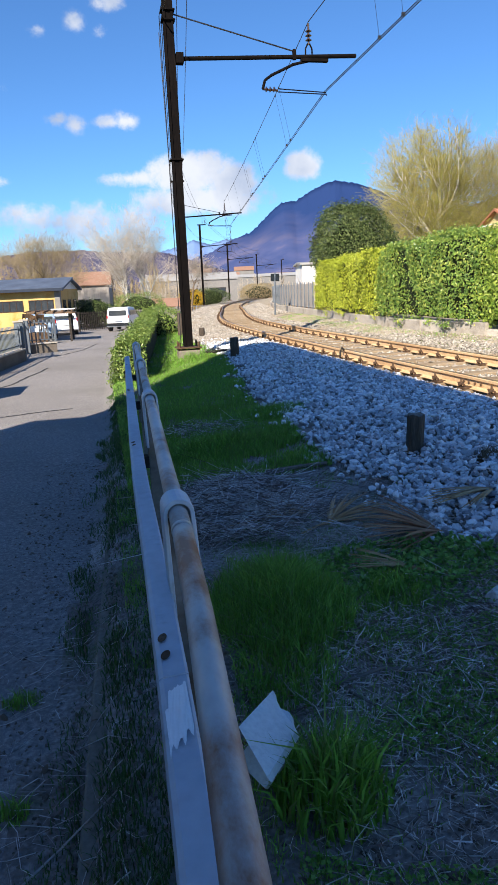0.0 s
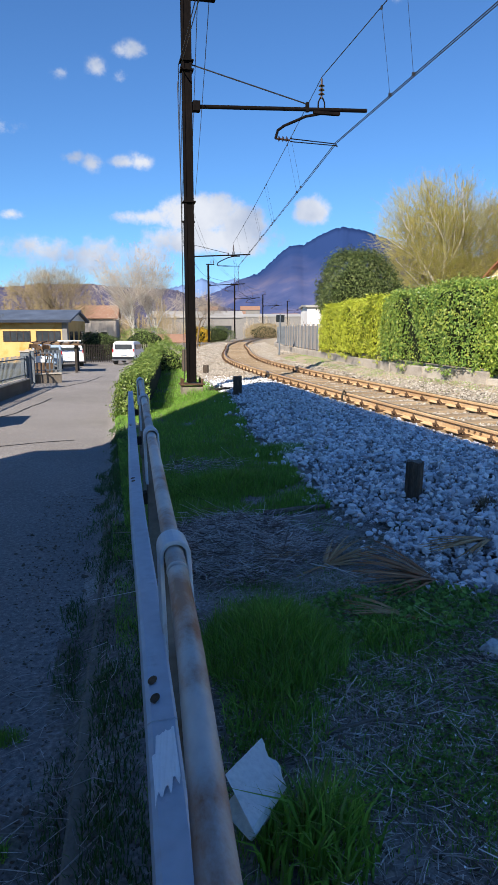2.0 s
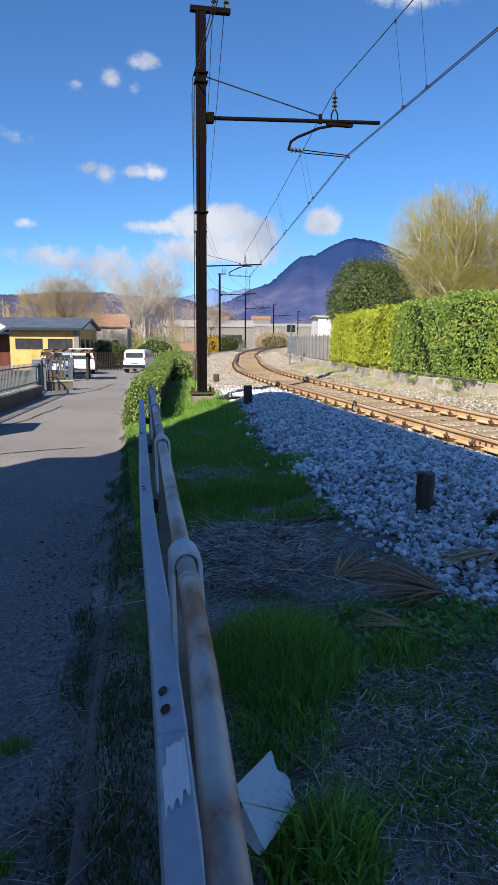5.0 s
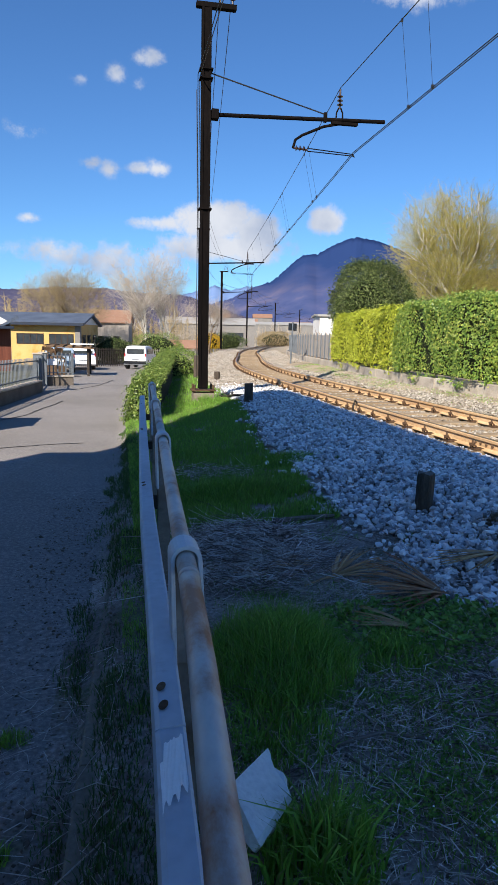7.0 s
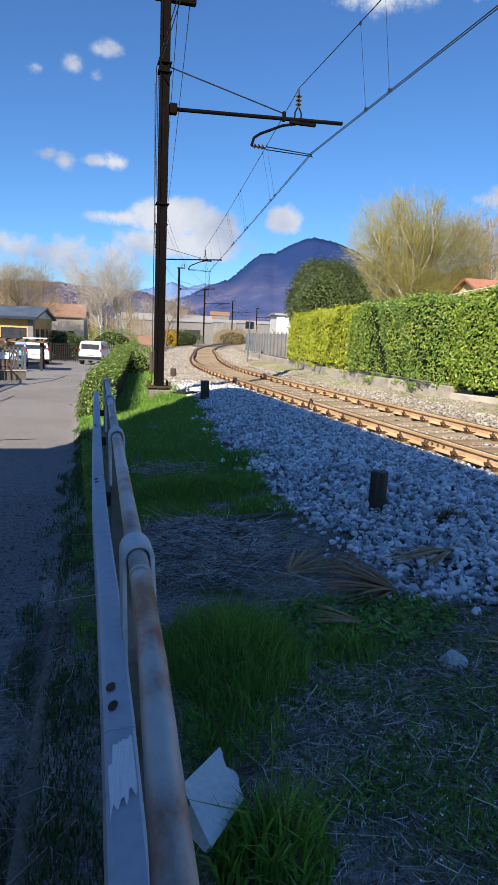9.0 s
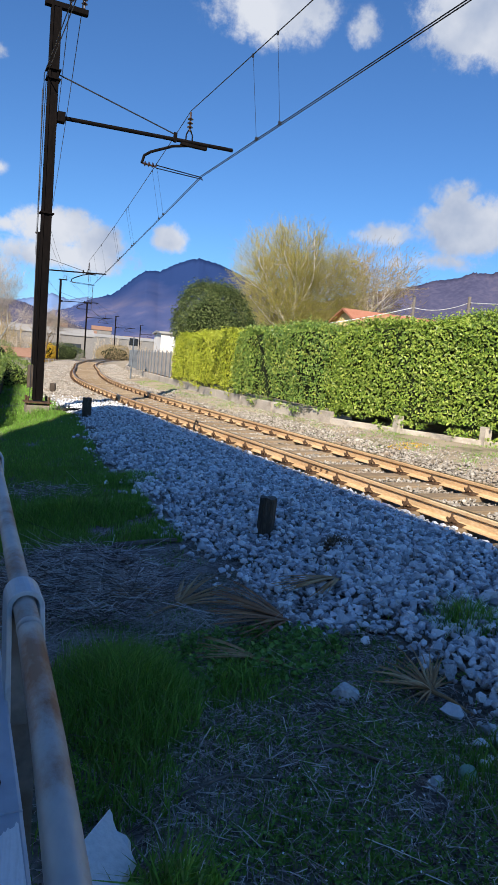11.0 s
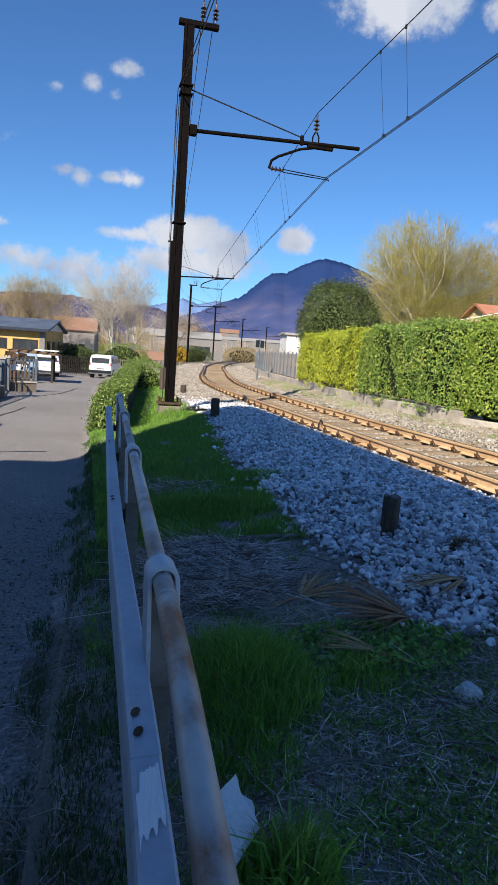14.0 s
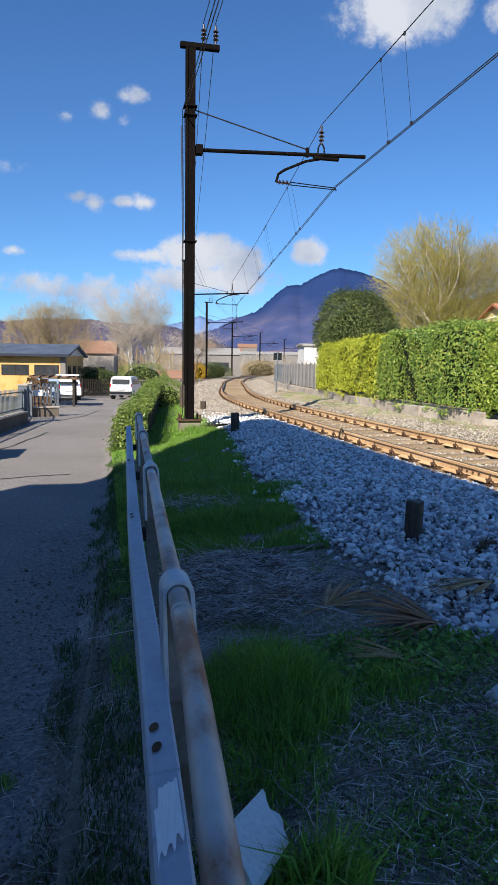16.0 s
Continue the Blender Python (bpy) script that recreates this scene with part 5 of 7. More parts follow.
def litter(name, n, place, length, rad, mat, label, category, seed, lift=0.02, tilt=0.15):
    """Loose stalks lying about."""
    r = np.random.default_rng(seed)
    x, y = place(r, n)
    L = length * np.exp(r.normal(0, 0.45, n))
    a = r.uniform(0, 2 * math.pi, n)
    z = ground_z(x, y) + r.uniform(0.003, 1, n) ** 2 * lift + 0.004
    d = np.stack([np.cos(a), np.sin(a), r.normal(0, tilt, n)], 1)
    A = np.stack([x, y, z], 1)
    mid = A + d * (L * 0.5)[:, None] + r.normal(0, 0.008, (n, 3))
    d2 = d + r.normal(0, 0.25, (n, 3))
    B = mid + d2 * (L * 0.5)[:, None]
    for q in (A, mid, B):
        q[:, 2] = np.maximum(q[:, 2], ground_z(q[:, 0], q[:, 1]) + 0.003)
    rr = rad * r.uniform(0.5, 1.4, n)
    V1, F1 = rods(A, mid, rr, rr * 0.9)
    V2, F2 = rods(mid, B, rr * 0.9, rr * 0.5)
    return tagged(bulk(name, np.concatenate([V1, V2]), np.concatenate([F1, F2 + len(V1)]), M[mat]), label, category, kind="stuff")


def disc(cx, cy, rx, ry):
    def f(r, n):
        a, q = r.uniform(0, 2 * math.pi, n), np.sqrt(r.uniform(0, 1, n))
        return cx + rx * q * np.cos(a), cy + ry * q * np.sin(a)
    return f


litter("straw_wisps", 1500, lambda r, n: (r.uniform(0.5, 2.1, n), r.uniform(1.0, 3.6, n)), 0.1, 0.0016, "straw", "longer pale stalks scattered over the earth", "straw", 86, 0.03, 0.15)
M["straw_grey"] = surface("straw_grey", [(0.06, 0.042, 0.036), (0.2, 0.15, 0.135), (0.56, 0.52, 0.5), (0.95, 0.93, 0.9)], scale=3, fine=30, rough=0.9, bump=0, island=0.75)
litter("straw_pile", 5200, disc(0.86, 4.35, 0.52, 0.72), 0.16, 0.0025, "straw_grey", "heap of dry grey cut stalks", "straw", 81, 0.07, 0.16)
litter("straw_scatter", 11000, lambda r, n: (0.15 + 2.0 * r.uniform(0, 1, n) ** 0.8, 0.9 + 4.0 * r.uniform(0, 1, n)), 0.035, 0.0013, "straw", "dry stalks scattered over the earth", "straw", 82, 0.02, 0.15)
litter("straw_lane", 420, lambda r, n: (r.uniform(-0.75, 0.0, n), r.uniform(0.9, 3.2, n)), 0.1, 0.0016, "straw", "dry twigs along the lane's edge", "straw", 83, 0.02, 0.1)
litter("straw_verge", 500, disc(1.0, 7.1, 0.5, 0.3), 0.12, 0.002, "straw_grey", "dry stalks lying in grass", "straw", 84, 0.1, 0.2)
litter("needles", 3200, disc(1.45, 3.6, 0.5, 0.45), 0.1, 0.0018, "straw", "brown dry leaf shreds on the earth", "straw", 85, 0.03, 0.15)
litter("straw_matted", 6500, lambda r, n: (0.5 + 1.7 * r.uniform(0, 1, n) ** 0.8, 1.0 + 2.3 * r.beta(2.2, 2.0, n)), 0.07, 0.0018, "straw_grey", "matted pale dry stalks on dark earth", "straw", 87, 0.03, 0.2)
M["crumb"] = surface("soil_crumb", [(0.05, 0.036, 0.026), (0.14, 0.11, 0.085), (0.28, 0.24, 0.2)], scale=5, fine=60, rough=0.95, bump=0.4, island=0.5)
r9 = np.random.default_rng(90)
cx_, cy_ = np.concatenate([r9.uniform(0.1, 2.2, 9000), -0.75 + 0.8 * r9.random(4000) ** 0.7]), np.concatenate([r9.uniform(0.9, 6.0, 9000), r9.uniform(0.8, 7.0, 4000)])
tagged(bulk("soil_crumbs", *stones(on_ground(cx_, cy_, 0.0), 0.0055 * np.exp(r9.normal(0, 0.5, 13000)), 91), M["crumb"]), "crumbs of dark earth and bits of bark", "soil", kind="stuff")
cx_, cy_ = r9.uniform(-2.6, -0.1, 5000), 0.8 + 11 * r9.uniform(0, 1, 5000) ** 1.6
M["grit"] = surface("grit", ["4a4b4e", "7c7c7f", "b4b3ae"], scale=9, fine=60, rough=0.9, bump=0, island=0.8)
tagged(bulk("lane_grit", *stones(on_ground(cx_, cy_, 0.0), 0.0035 * np.exp(r9.normal(0, 0.45, 5000)), 92), M["grit"]), "loose grit on the asphalt lane", "grit", kind="stuff")
# low broad-leaved weeds
x, y = patch(2200, 1.45, 3.0, 0.55, 0.32, 93)
M["weed"] = leafy("weed_leaf", [(0.08, 0.19, 0.035), (0.17, 0.34, 0.06), (0.34, 0.52, 0.13)], scale=2, rough=0.5, trans=0.25)
tagged(bulk("weeds", *leaf_mesh(on_ground(x, y, 0.0) + np.stack([0 * x, 0 * x, r9.uniform(0, 0.07, len(x))], 1), np.tile([[0, 0, 1.0]], (len(x), 1)), 0.034, 0.7, 94), M["weed"]), "low broad-leaved green weeds", "weeds", kind="stuff")
x, y = r9.uniform(0.4, 2.3, 42000), 0.95 + 2.4 * r9.random(42000) ** 1.4
k = np.sin(4 * x + 2 * np.sin(5 * y)) * np.cos(4.6 * y) > -0.05
x, y = x[k], y[k]
fx, fy = r9.uniform(0.9, 2.2, 260), r9.uniform(1.1, 2.1, 260)
tagged(bulk("daisies", *leaf_mesh(on_ground(fx, fy, 0.04), np.tile([[0, 0, 1.0]], (260, 1)), 0.009, 0.9, 96), M["white_paint"]), "tiny white flowers in creeping weeds", "flowers", kind="stuff")
tagged(bulk("clover", *leaf_mesh(on_ground(x, y, 0.0) + np.stack([0 * x, 0 * x, r9.uniform(0, 0.035, len(x))], 1), np.tile([[0, 0, 1.0]], (len(x), 1)), 0.016, 0.8, 95), M["weed"]), "tiny creeping green weeds", "weeds", kind="stuff")


# ---- dry palm fronds ----
def frond(x, y, turn, spread, length, n, label, lift=0.05, seed=1, mat="frond"):
    """A dry fan leaf: stem, joined blade and split tips."""
    r = random.Random(seed)
    ob = thing("palm_frond", pose(x, y, float(ground_z(x, y)) + 0.035, 0, 0, turn), label, "palm leaf", "dry palm leaves")
    bm = bmesh.new()
    for k in range(n):
        a = -spread / 2 + spread * k / (n - 1) + r.gauss(0, 0.03)
        L = length * (0.75 + 0.3 * math.cos(a * 0.9)) * r.uniform(0.8, 1.1)
        w = length * 0.03
        d = Vector((math.cos(a), math.sin(a), 0))
        s = Vector((-d.y, d.x, 0))
        zt = r.uniform(-0.02, lift)
        pts = [(0.0, 0.002, 0.0), (0.2, w * 0.75, 0.01 + zt * 0.2), (0.45, w * 0.8, 0.015 + zt * 0.5), (0.75, w * 0.3, 0.01 + zt * 0.85), (1.0, 0.0008, 0.005 + zt)]
        rows = []
        for t, hw, z in pts:
            c = d * (L * t) + Vector((0, 0, z))
            rows.append((bm.verts.new(c - s * hw), bm.verts.new(c + Vector((0, 0, 0.005))), bm.verts.new(c + s * hw)))
        for p, q in zip(rows, rows[1:]):
            bm.faces.new((p[0], p[1], q[1], q[0]))
            bm.faces.new((p[1], p[2], q[2], q[1]))
    part("blade", bm, M[mat], ob)
    part("stem", tube([(0.02, 0, 0), (-0.1, 0.01, 0.0), (-0.22, 0.03, -0.02)], [0.012, 0.008, 0.006], 6), M["frond"], ob)
    return ob


M["frond_red"] = surface("dry_frond_red", [(0.16, 0.07, 0.04), (0.34, 0.17, 0.09), (0.52, 0.32, 0.18)], scale=6, fine=50, rough=0.8, bump=0.2, island=0.5)
M["frond"] = surface("dry_frond", [(0.2, 0.1, 0.05), (0.42, 0.26, 0.13), (0.62, 0.47, 0.29)], scale=6, fine=50, rough=0.8, bump=0.2, island=0.5)
frond(1.28, 3.7, 30, 1.5, 0.36, 24, "dry tan palm leaf lying on straw", 0.1, 1)
frond(1.84, 3.32, 165, 1.8, 0.44, 34, "dry reddish brown palm leaf lying on earth", 0.14, 2, "frond_red")
frond(2.45, 3.75, 205, 0.9, 0.5, 18, "dry pale palm leaf lying over stones", 0.06, 3)
frond(2.07, 2.36, 115, 3.6, 0.27, 34, "dry pale yellow palm leaf beside stones", 0.1, 4)
frond(1.45, 2.9, 150, 0.7, 0.3, 12, "dry brown palm leaf half under weeds", 0.03, 5)
frond(0.9, 3.95, 10, 1.1, 0.32, 14, "dry grey-brown palm leaf on the straw heap", 0.05, 6)

# ---- sticks, rock, ball, board, stumps ----
def stick(pts, rad, label, mat="bark_dark"):
    pts = [(a, b, float(ground_z(a, b)) + c) for a, b, c in pts]
    return tagged(part("stick", tube(pts, [rad * 0.75 * (1 - 0.5 * k / len(pts)) for k in range(len(pts))], 7), M[mat]), label, "stick", "sticks on the verge")


M["stick"] = surface("grey_stick", ["4d4640", "6e665f", "857c74"], scale=8, fine=60, rough=0.9, bump=0.4)
stick([(1.33, 2.2, 0.03), (1.45, 2.17, 0.03), (1.55, 2.03, 0.025), (1.65, 1.93, 0.02)], 0.013, "curved grey dry branch on the ground", "stick")
stick([(1.63, 1.95, 0.02), (1.45, 1.9, 0.02), (1.35, 1.78, 0.015)], 0.009, "thin grey dry branch on the ground", "stick")
stick([(1.75, 1.62, 0.03), (1.95, 1.64, 0.04), (2.15, 1.72, 0.03)], 0.02, "thick grey dry branch by the stones", "stick")
stick([(0.75, 2.1, 0.02), (0.95, 2.13, 0.03), (1.15, 2.06, 0.02)], 0.011, "grey dry branch on dark earth", "stick")
stick([(0.78, 2.05, 0.02), (0.88, 1.88, 0.015)], 0.008, "short broken twig on dark earth", "stick")
stick([(0.9, 2.42, 0.02), (1.12, 2.5, 0.03)], 0.007, "pale thin twig on the ground", "stick")
stick([(1.2, 5.0, 0.04), (1.5, 5.05, 0.04), (1.72, 5.02, 0.03)], 0.03, "grey branch lying at the edge of the stones", "stick")
stick([(1.95, 3.1, 0.03), (2.0, 2.9, 0.03), (1.92, 2.7, 0.02)], 0.008, "pale thin twig by the stones", "stick")
stick([(-0.5, 1.5, 0.01), (-0.25, 1.75, 0.02), (0.02, 1.9, 0.03)], 0.005, "long thin dry twig across the lane's edge", "straw")


def lump(name, x, y, size, mat, label, category, seed, sink=0.4):
    bm = bmesh.new()
    bmesh.ops.create_icosphere(bm, subdivisions=3, radius=1.0)
    r = random.Random(seed)
    off = Vector((r.uniform(0, 9), r.uniform(0, 9), r.uniform(0, 9)))
    cuts = [Vector((r.gauss(0, 1), r.gauss(0, 1), r.gauss(0, 1))).normalized() for k in range(9)] if category == "rock" else [Vector((0.01, 0, 0))]
    for v in bm.verts:
        k = min(1.0, 0.72 / max(0.3, max(v.co.normalized().dot(c) for c in cuts))) + 0.1 * noise.noise(v.co * 1.3 + off) + 0.05 * noise.noise(v.co * 4 + off)
        v.co = Vector((v.co.x * size[0], v.co.y * size[1], v.co.z * size[2])) * k
    ob = part(name, bm, mat)
    ob.matrix_basis = pose(x, y, float(ground_z(x, y)) + size[2] * sink, 0, 0, r.uniform(0, 360))
    return tagged(ob, label, category)


M["rock_pale"] = surface("pale_rock", ["8f9296", "bfc2c4", "dfe1e2"], scale=9, fine=70, rough=0.85, bump=0.6, bump_scale=50)
M["mint"] = surface("mint_plastic", ["7fa597", "a3c4b5"], scale=6, fine=50, rough=0.5, bump=0.1)
lump("rock", 1.69, 2.5, (0.07, 0.055, 0.048), M["rock_pale"], "white rounded rock among weeds", "rock", 3, 0.6)
lump("rock", 1.68, 1.86, (0.04, 0.03, 0.03), M["rock_pale"], "small grey rock in grass", "rock", 4, 0.5)
lump("ball", 1.82, 1.85, (0.036, 0.036, 0.036), M["mint"], "pale mint green weathered ball in grass", "ball", 5, 0.7)

bm = bmesh.new()
corners = [(0.455, 1.88, 0.20), (0.49, 1.73, 0.15), (0.35, 1.54, 0.165), (0.3, 1.68, 0.235)]
edge = []
r4 = random.Random(8)
for a, b, rough_e in ((0, 1, 1), (1, 2, 0), (2, 3, 0), (3, 0, 0)):
    for k in range(7):
        p = Vector(corners[a]).lerp(Vector(corners[b]), k / 7)
        if rough_e and k:
            p += Vector((r4.uniform(-0.012, 0.012), r4.uniform(-0.008, 0.008), 0))
        edge.append(p)
top = [bm.verts.new(p) for p in edge]
low = [bm.verts.new(p + Vector((0.012, 0.006, -0.028))) for p in edge]
bm.faces.new(top)
bm.faces.new(low[::-1])
for k in range(len(top)):
    bm.faces.new((top[k], low[k], low[(k + 1) % len(top)], top[(k + 1) % len(top)]))
M["foam"] = surface("foam_board", ["b9c0c8", "d4d9de", "e4e8ec"], scale=7, fine=60, rough=0.8, bump=0.3, stains="8b8f94", stain_scale=5, stain_at=(0.6, 0.75))
board = part("broken_board", bm, M["foam"])
tagged(board, "broken white foam board leaning in grass by the rail", "board")
# what the board leans on: a second broken piece beneath it
b2 = part("broken_board", box(-0.05, -0.06, 0.0, 0.05, 0.06, 0.03, 0.004), M["foam"])
b2.matrix_basis = pose(0.375, 1.7, 0.085, 25, -38, 20)
tagged(b2, "smaller broken piece of white foam board", "board")


def stump(x, y, rad, h, label, seed):
    r = random.Random(seed)
    z = float(ground_z(x, y))
    ob = thing("wooden_stake", pose(x, y, z, r.uniform(-1.2, 1.2), r.uniform(-1.2, 1.2), r.uniform(0, 90)), label, "stake", "stakes beside the track")
    bm = bmesh.new()
    n = 18
    rings = []
    for k, t in enumerate((-0.3, 0.1, 0.4, 0.7, 0.94, 1.0)):
        rings.append([bm.verts.new((math.cos(2 * math.pi * a / n) * rad * (1 - 0.06 * (k == 5)) * (1 + 0.05 * math.sin(a * 2.4 + seed)), math.sin(2 * math.pi * a / n) * rad * (1 - 0.06 * (k == 5)) * (1 + 0.05 * math.cos(a * 1.9)), h * t + (0.008 * math.sin(a * 1.3) if k > 3 else 0))) for a in range(n)])
    for p, q in zip(rings, rings[1:]):
        for a in range(n):
            bm.faces.new((p[a], p[(a + 1) % n], q[(a + 1) % n], q[a]))
    part("stake", bm, M["old_wood"], ob)
    bm = bmesh.new()
    f = [bm.verts.new((math.cos(2 * math.pi * a / n) * rad * 0.95, math.sin(2 * math.pi * a / n) * rad * 0.95, h * 0.995 + 0.008 * math.sin(a * 1.3))) for a in range(n)]
    c = bm.verts.new((0, 0, h + 0.004))
    for a in range(n):
        bm.faces.new((f[a], f[(a + 1) % n], c))
    part("cut_end", bm, M["old_wood_top"], ob, "weathered grey end grain")
    return ob


M["old_wood"] = surface("old_wood", [(0.03, 0.023, 0.018), (0.075, 0.058, 0.045), (0.15, 0.125, 0.1)], scale=6, fine=50, rough=0.9, bump=0.9, bump_scale=30, dist=0.012, stretch=(3, 3, 0.35))
M["old_wood_top"] = surface("old_wood_end", [(0.09, 0.08, 0.07), (0.24, 0.215, 0.19)], scale=9, fine=60, rough=0.9, bump=0.7)
stump(2.42, 4.85, 0.07, 0.33, "weathered dark wooden stake among ballast stones", 2)
stump(2.66, 13.6, 0.09, 0.42, "weathered dark wooden stake among ballast stones", 3)
stump(2.95, 20.2, 0.09, 0.3, "weathered grey wooden stake among ballast stones", 4)
stump(2.55, 22.3, 0.11, 0.75, "dark wooden post beside the track", 5)
lump("rock", 3.35, 5.2, (0.06, 0.05, 0.045), surface("dark_rock", ["2e2b29", "4a4643"], scale=8, rough=0.9), "single dark rock among pale stones", "rock", 9, 0.9)
tuft(2.8, 4.35, 0.2, 0.13, 1100, 0.13, 0.005, 99, "dark withered clump among stones", "withered_clump").data.materials[0] = M["bark_dark"]
# cable loop; its long tail to the rail draws the mast's shadow line
tagged(part("hose", tube([(2.15, 14.5, 0.2), (2.35, 14.2, 0.22), (2.6, 14.3, 0.24), (2.55, 14.6, 0.22), (2.3, 14.6, 0.2), (2.9, 14.9, 0.2), (3.6, 16.0, 0.2), (4.3, 17.0, 0.18)], 0.02, 6), M["dark"]), "black cable loop on ballast by the mast, tail in place of the mast's shadow", "cable")


# ---- lane side: fences, canopy, cars ----
M["fence_grey"] = surface("fence_grey", ["4b5158", "666d74", "7d848b"], scale=3, fine=30, rough=0.6, metal=0.2, bump=0.1)
M["fence_dark"] = surface("fence_dark", ["2a2623", "433c36"], scale=3, fine=30, rough=0.8, bump=0.2)
M["wall_low"] = surface("low_wall", ["4a443e", "665e55", "7b7268"], scale=1.5, fine=30, rough=0.92, bump=0.5)
M["yellow_wall"] = surface("yellow_plaster", ["bd9a5c", "c9a669", "d3b37a"], scale=0.6, fine=20, rough=0.9, bump=0.2, stains="b98d45", stain_scale=0.8)
M["white_wall"] = surface("white_plaster", ["c9c6c0", "dcdad5", "e8e6e2"], scale=0.6, fine=20, rough=0.9, bump=0.2)
M["brown_wall"] = surface("brown_boards", ["4d2b22", "6a3d30", "7d4c3d"], scale=1.5, fine=20, rough=0.85, bump=0.3, stretch=(6, 6, 0.4))
M["roof_grey"] = surface("grey_roofing", ["3c4452", "545e6e", "6b7686"], scale=0.8, fine=12, rough=0.6, metal=0.2, bump=0.2)
M["fascia"] = surface("dark_fascia", ["1d2533", "2c3647"], scale=2, fine=20, rough=0.5, bump=0.05)
M["roof_tile"] = surface("clay_tile", ["83543f", "a06b54", "b98570"], scale=1.2, fine=14, rough=0.9, bump=0.4, bump_scale=14, island=0.35)
M["glass"] = surface("window_glass", [(0.02, 0.025, 0.03), (0.06, 0.07, 0.08)], scale=0.8, fine=3, rough=0.08, spec=0.8, bump=0)
M["frame_dark"] = surface("window_frame_dark", ["2b211c", "3d302a"], scale=3, fine=20, rough=0.6, bump=0)
M["grey_board"] = surface("grey_boards", ["77726c", "96908a", "aaa49d"], scale=1.5, fine=18, rough=0.9, bump=0.4, stretch=(5, 5, 0.5), rand=0.3)
M["wood_old"] = surface("old_planks", ["4c3b2d", "6d5743", "8a7258"], scale=3, fine=20, rough=0.9, bump=0.5)
M["car_white"] = surface("white_car_paint", ["dfe2e6", "eceef1"], scale=0.5, fine=5, rough=0.25, spec=0.6, bump=0)
M["car_blue"] = surface("grey_blue_car_paint", ["8296ad", "9aadc2"], scale=0.5, fine=5, rough=0.25, spec=0.6, bump=0)
M["car_dark"] = surface("dark_car_paint", ["16181c", "24272c"], scale=0.5, fine=5, rough=0.25, spec=0.6, bump=0)
M["rubber"] = surface("rubber", [(0.015, 0.015, 0.016), (0.03, 0.03, 0.03)], scale=8, fine=40, rough=0.85)
M["lamp_red"] = surface("tail_lamp", ["8e1518", "b5262a"], scale=3, fine=20, rough=0.2, spec=0.6, bump=0)
M["plate"] = surface("number_plate", ["d8dadc", "e6e7e8"], scale=3, fine=20, rough=0.4, bump=0)
M["far_roof"] = surface("far_roofing", ["8b8a88", "a5a4a1"], scale=0.3, fine=3, rough=0.8, bump=0)
M["far_wall"] = surface("far_plaster", ["6f6d6b", "8a8783"], scale=0.3, fine=3, rough=0.9, bump=0)
M["far_orange"] = surface("far_clay", ["80604f", "957664"], scale=0.5, fine=5, rough=0.9, bump=0)
M["plaster_cream"] = surface("cream_plaster", ["d8c08c", "e6d2a4"], scale=0.7, fine=15, rough=0.9, bump=0.2)
M["marble"] = surface("pale_stone", ["cfc8bb", "e2dccf"], scale=2, fine=15, rough=0.7, bump=0.1)


def fence_run(a, b, wall_h, wall_t, top, step, label, style="bar", wall_mat="wall_low", mat="fence_grey", gate=False):
    """A low wall with a picket fence on it, from a to b in the plan."""
    a, b = Vector((*a, 0)), Vector((*b, 0))
    d = (b - a)
    n = d.length
    d.normalize()
    ang = math.degrees(math.atan2(d.y, d.x))
    z0 = float(path_z((a.y + b.y) / 2))
    slope = (float(path_z(b.y)) - float(path_z(a.y))) / n
    ob = thing("picket_fence", pose(a.x, a.y, float(path_z(a.y)), 0, -math.degrees(math.atan(slope)), ang), label, "fence", "fences along the lane")
    if wall_h:
        part("base_wall", box(0, -wall_t / 2, -0.3, n, wall_t / 2, wall_h, 0.015), M[wall_mat], ob)
        part("wall_cap", box(-0.02, -wall_t / 2 - 0.03, wall_h + 0.002, n + 0.02, wall_t / 2 + 0.03, wall_h + 0.05, 0.01), M["concrete"], ob)
    for z in (wall_h + 0.14, top - 0.12):
        part("rail", box(0, -0.02, z, n, 0.02, z + 0.035), M[mat], ob)
    k, x = 0, step / 2
    first = None
    while x < n:
        if first is None:
            bm = box(-0.03 if style == "slat" else -0.011, 0.022, wall_h + 0.06, 0.03 if style == "slat" else 0.011, 0.034 if style == "slat" else 0.044, top, 0.004)
            first = part("picket", bm, M[mat], ob)
            o = first
        else:
            o = new("picket", first.data)
            o.parent = ob
        o.matrix_basis = pose(x, 0, 0)
        x += step
    for x in ((0, n) if n < 4 else (0, n / 2, n)):
        part("fence_post", box(x - 0.04, -0.04, wall_h, x + 0.04, 0.04, top + 0.03, 0.006), M[mat], ob)
    return ob


fence_run((-3.5, 12.7), (-2.68, 22.9), 0.36, 0.24, 1.15, 0.16, "grey metal picket fence on a low dark wall beside the lane")
fence_run((-2.9, 26.5), (-1.84, 26.9), 0.34, 0.26, 1.25, 0.16, "grey metal picket fence on a low curved wall beside the lane", "slat")
fence_run((-2.72, 23.4), (-2.9, 26.2), 0.0, 0.1, 1.2, 0.2, "grey metal gate of upright slats, closed", "slat")
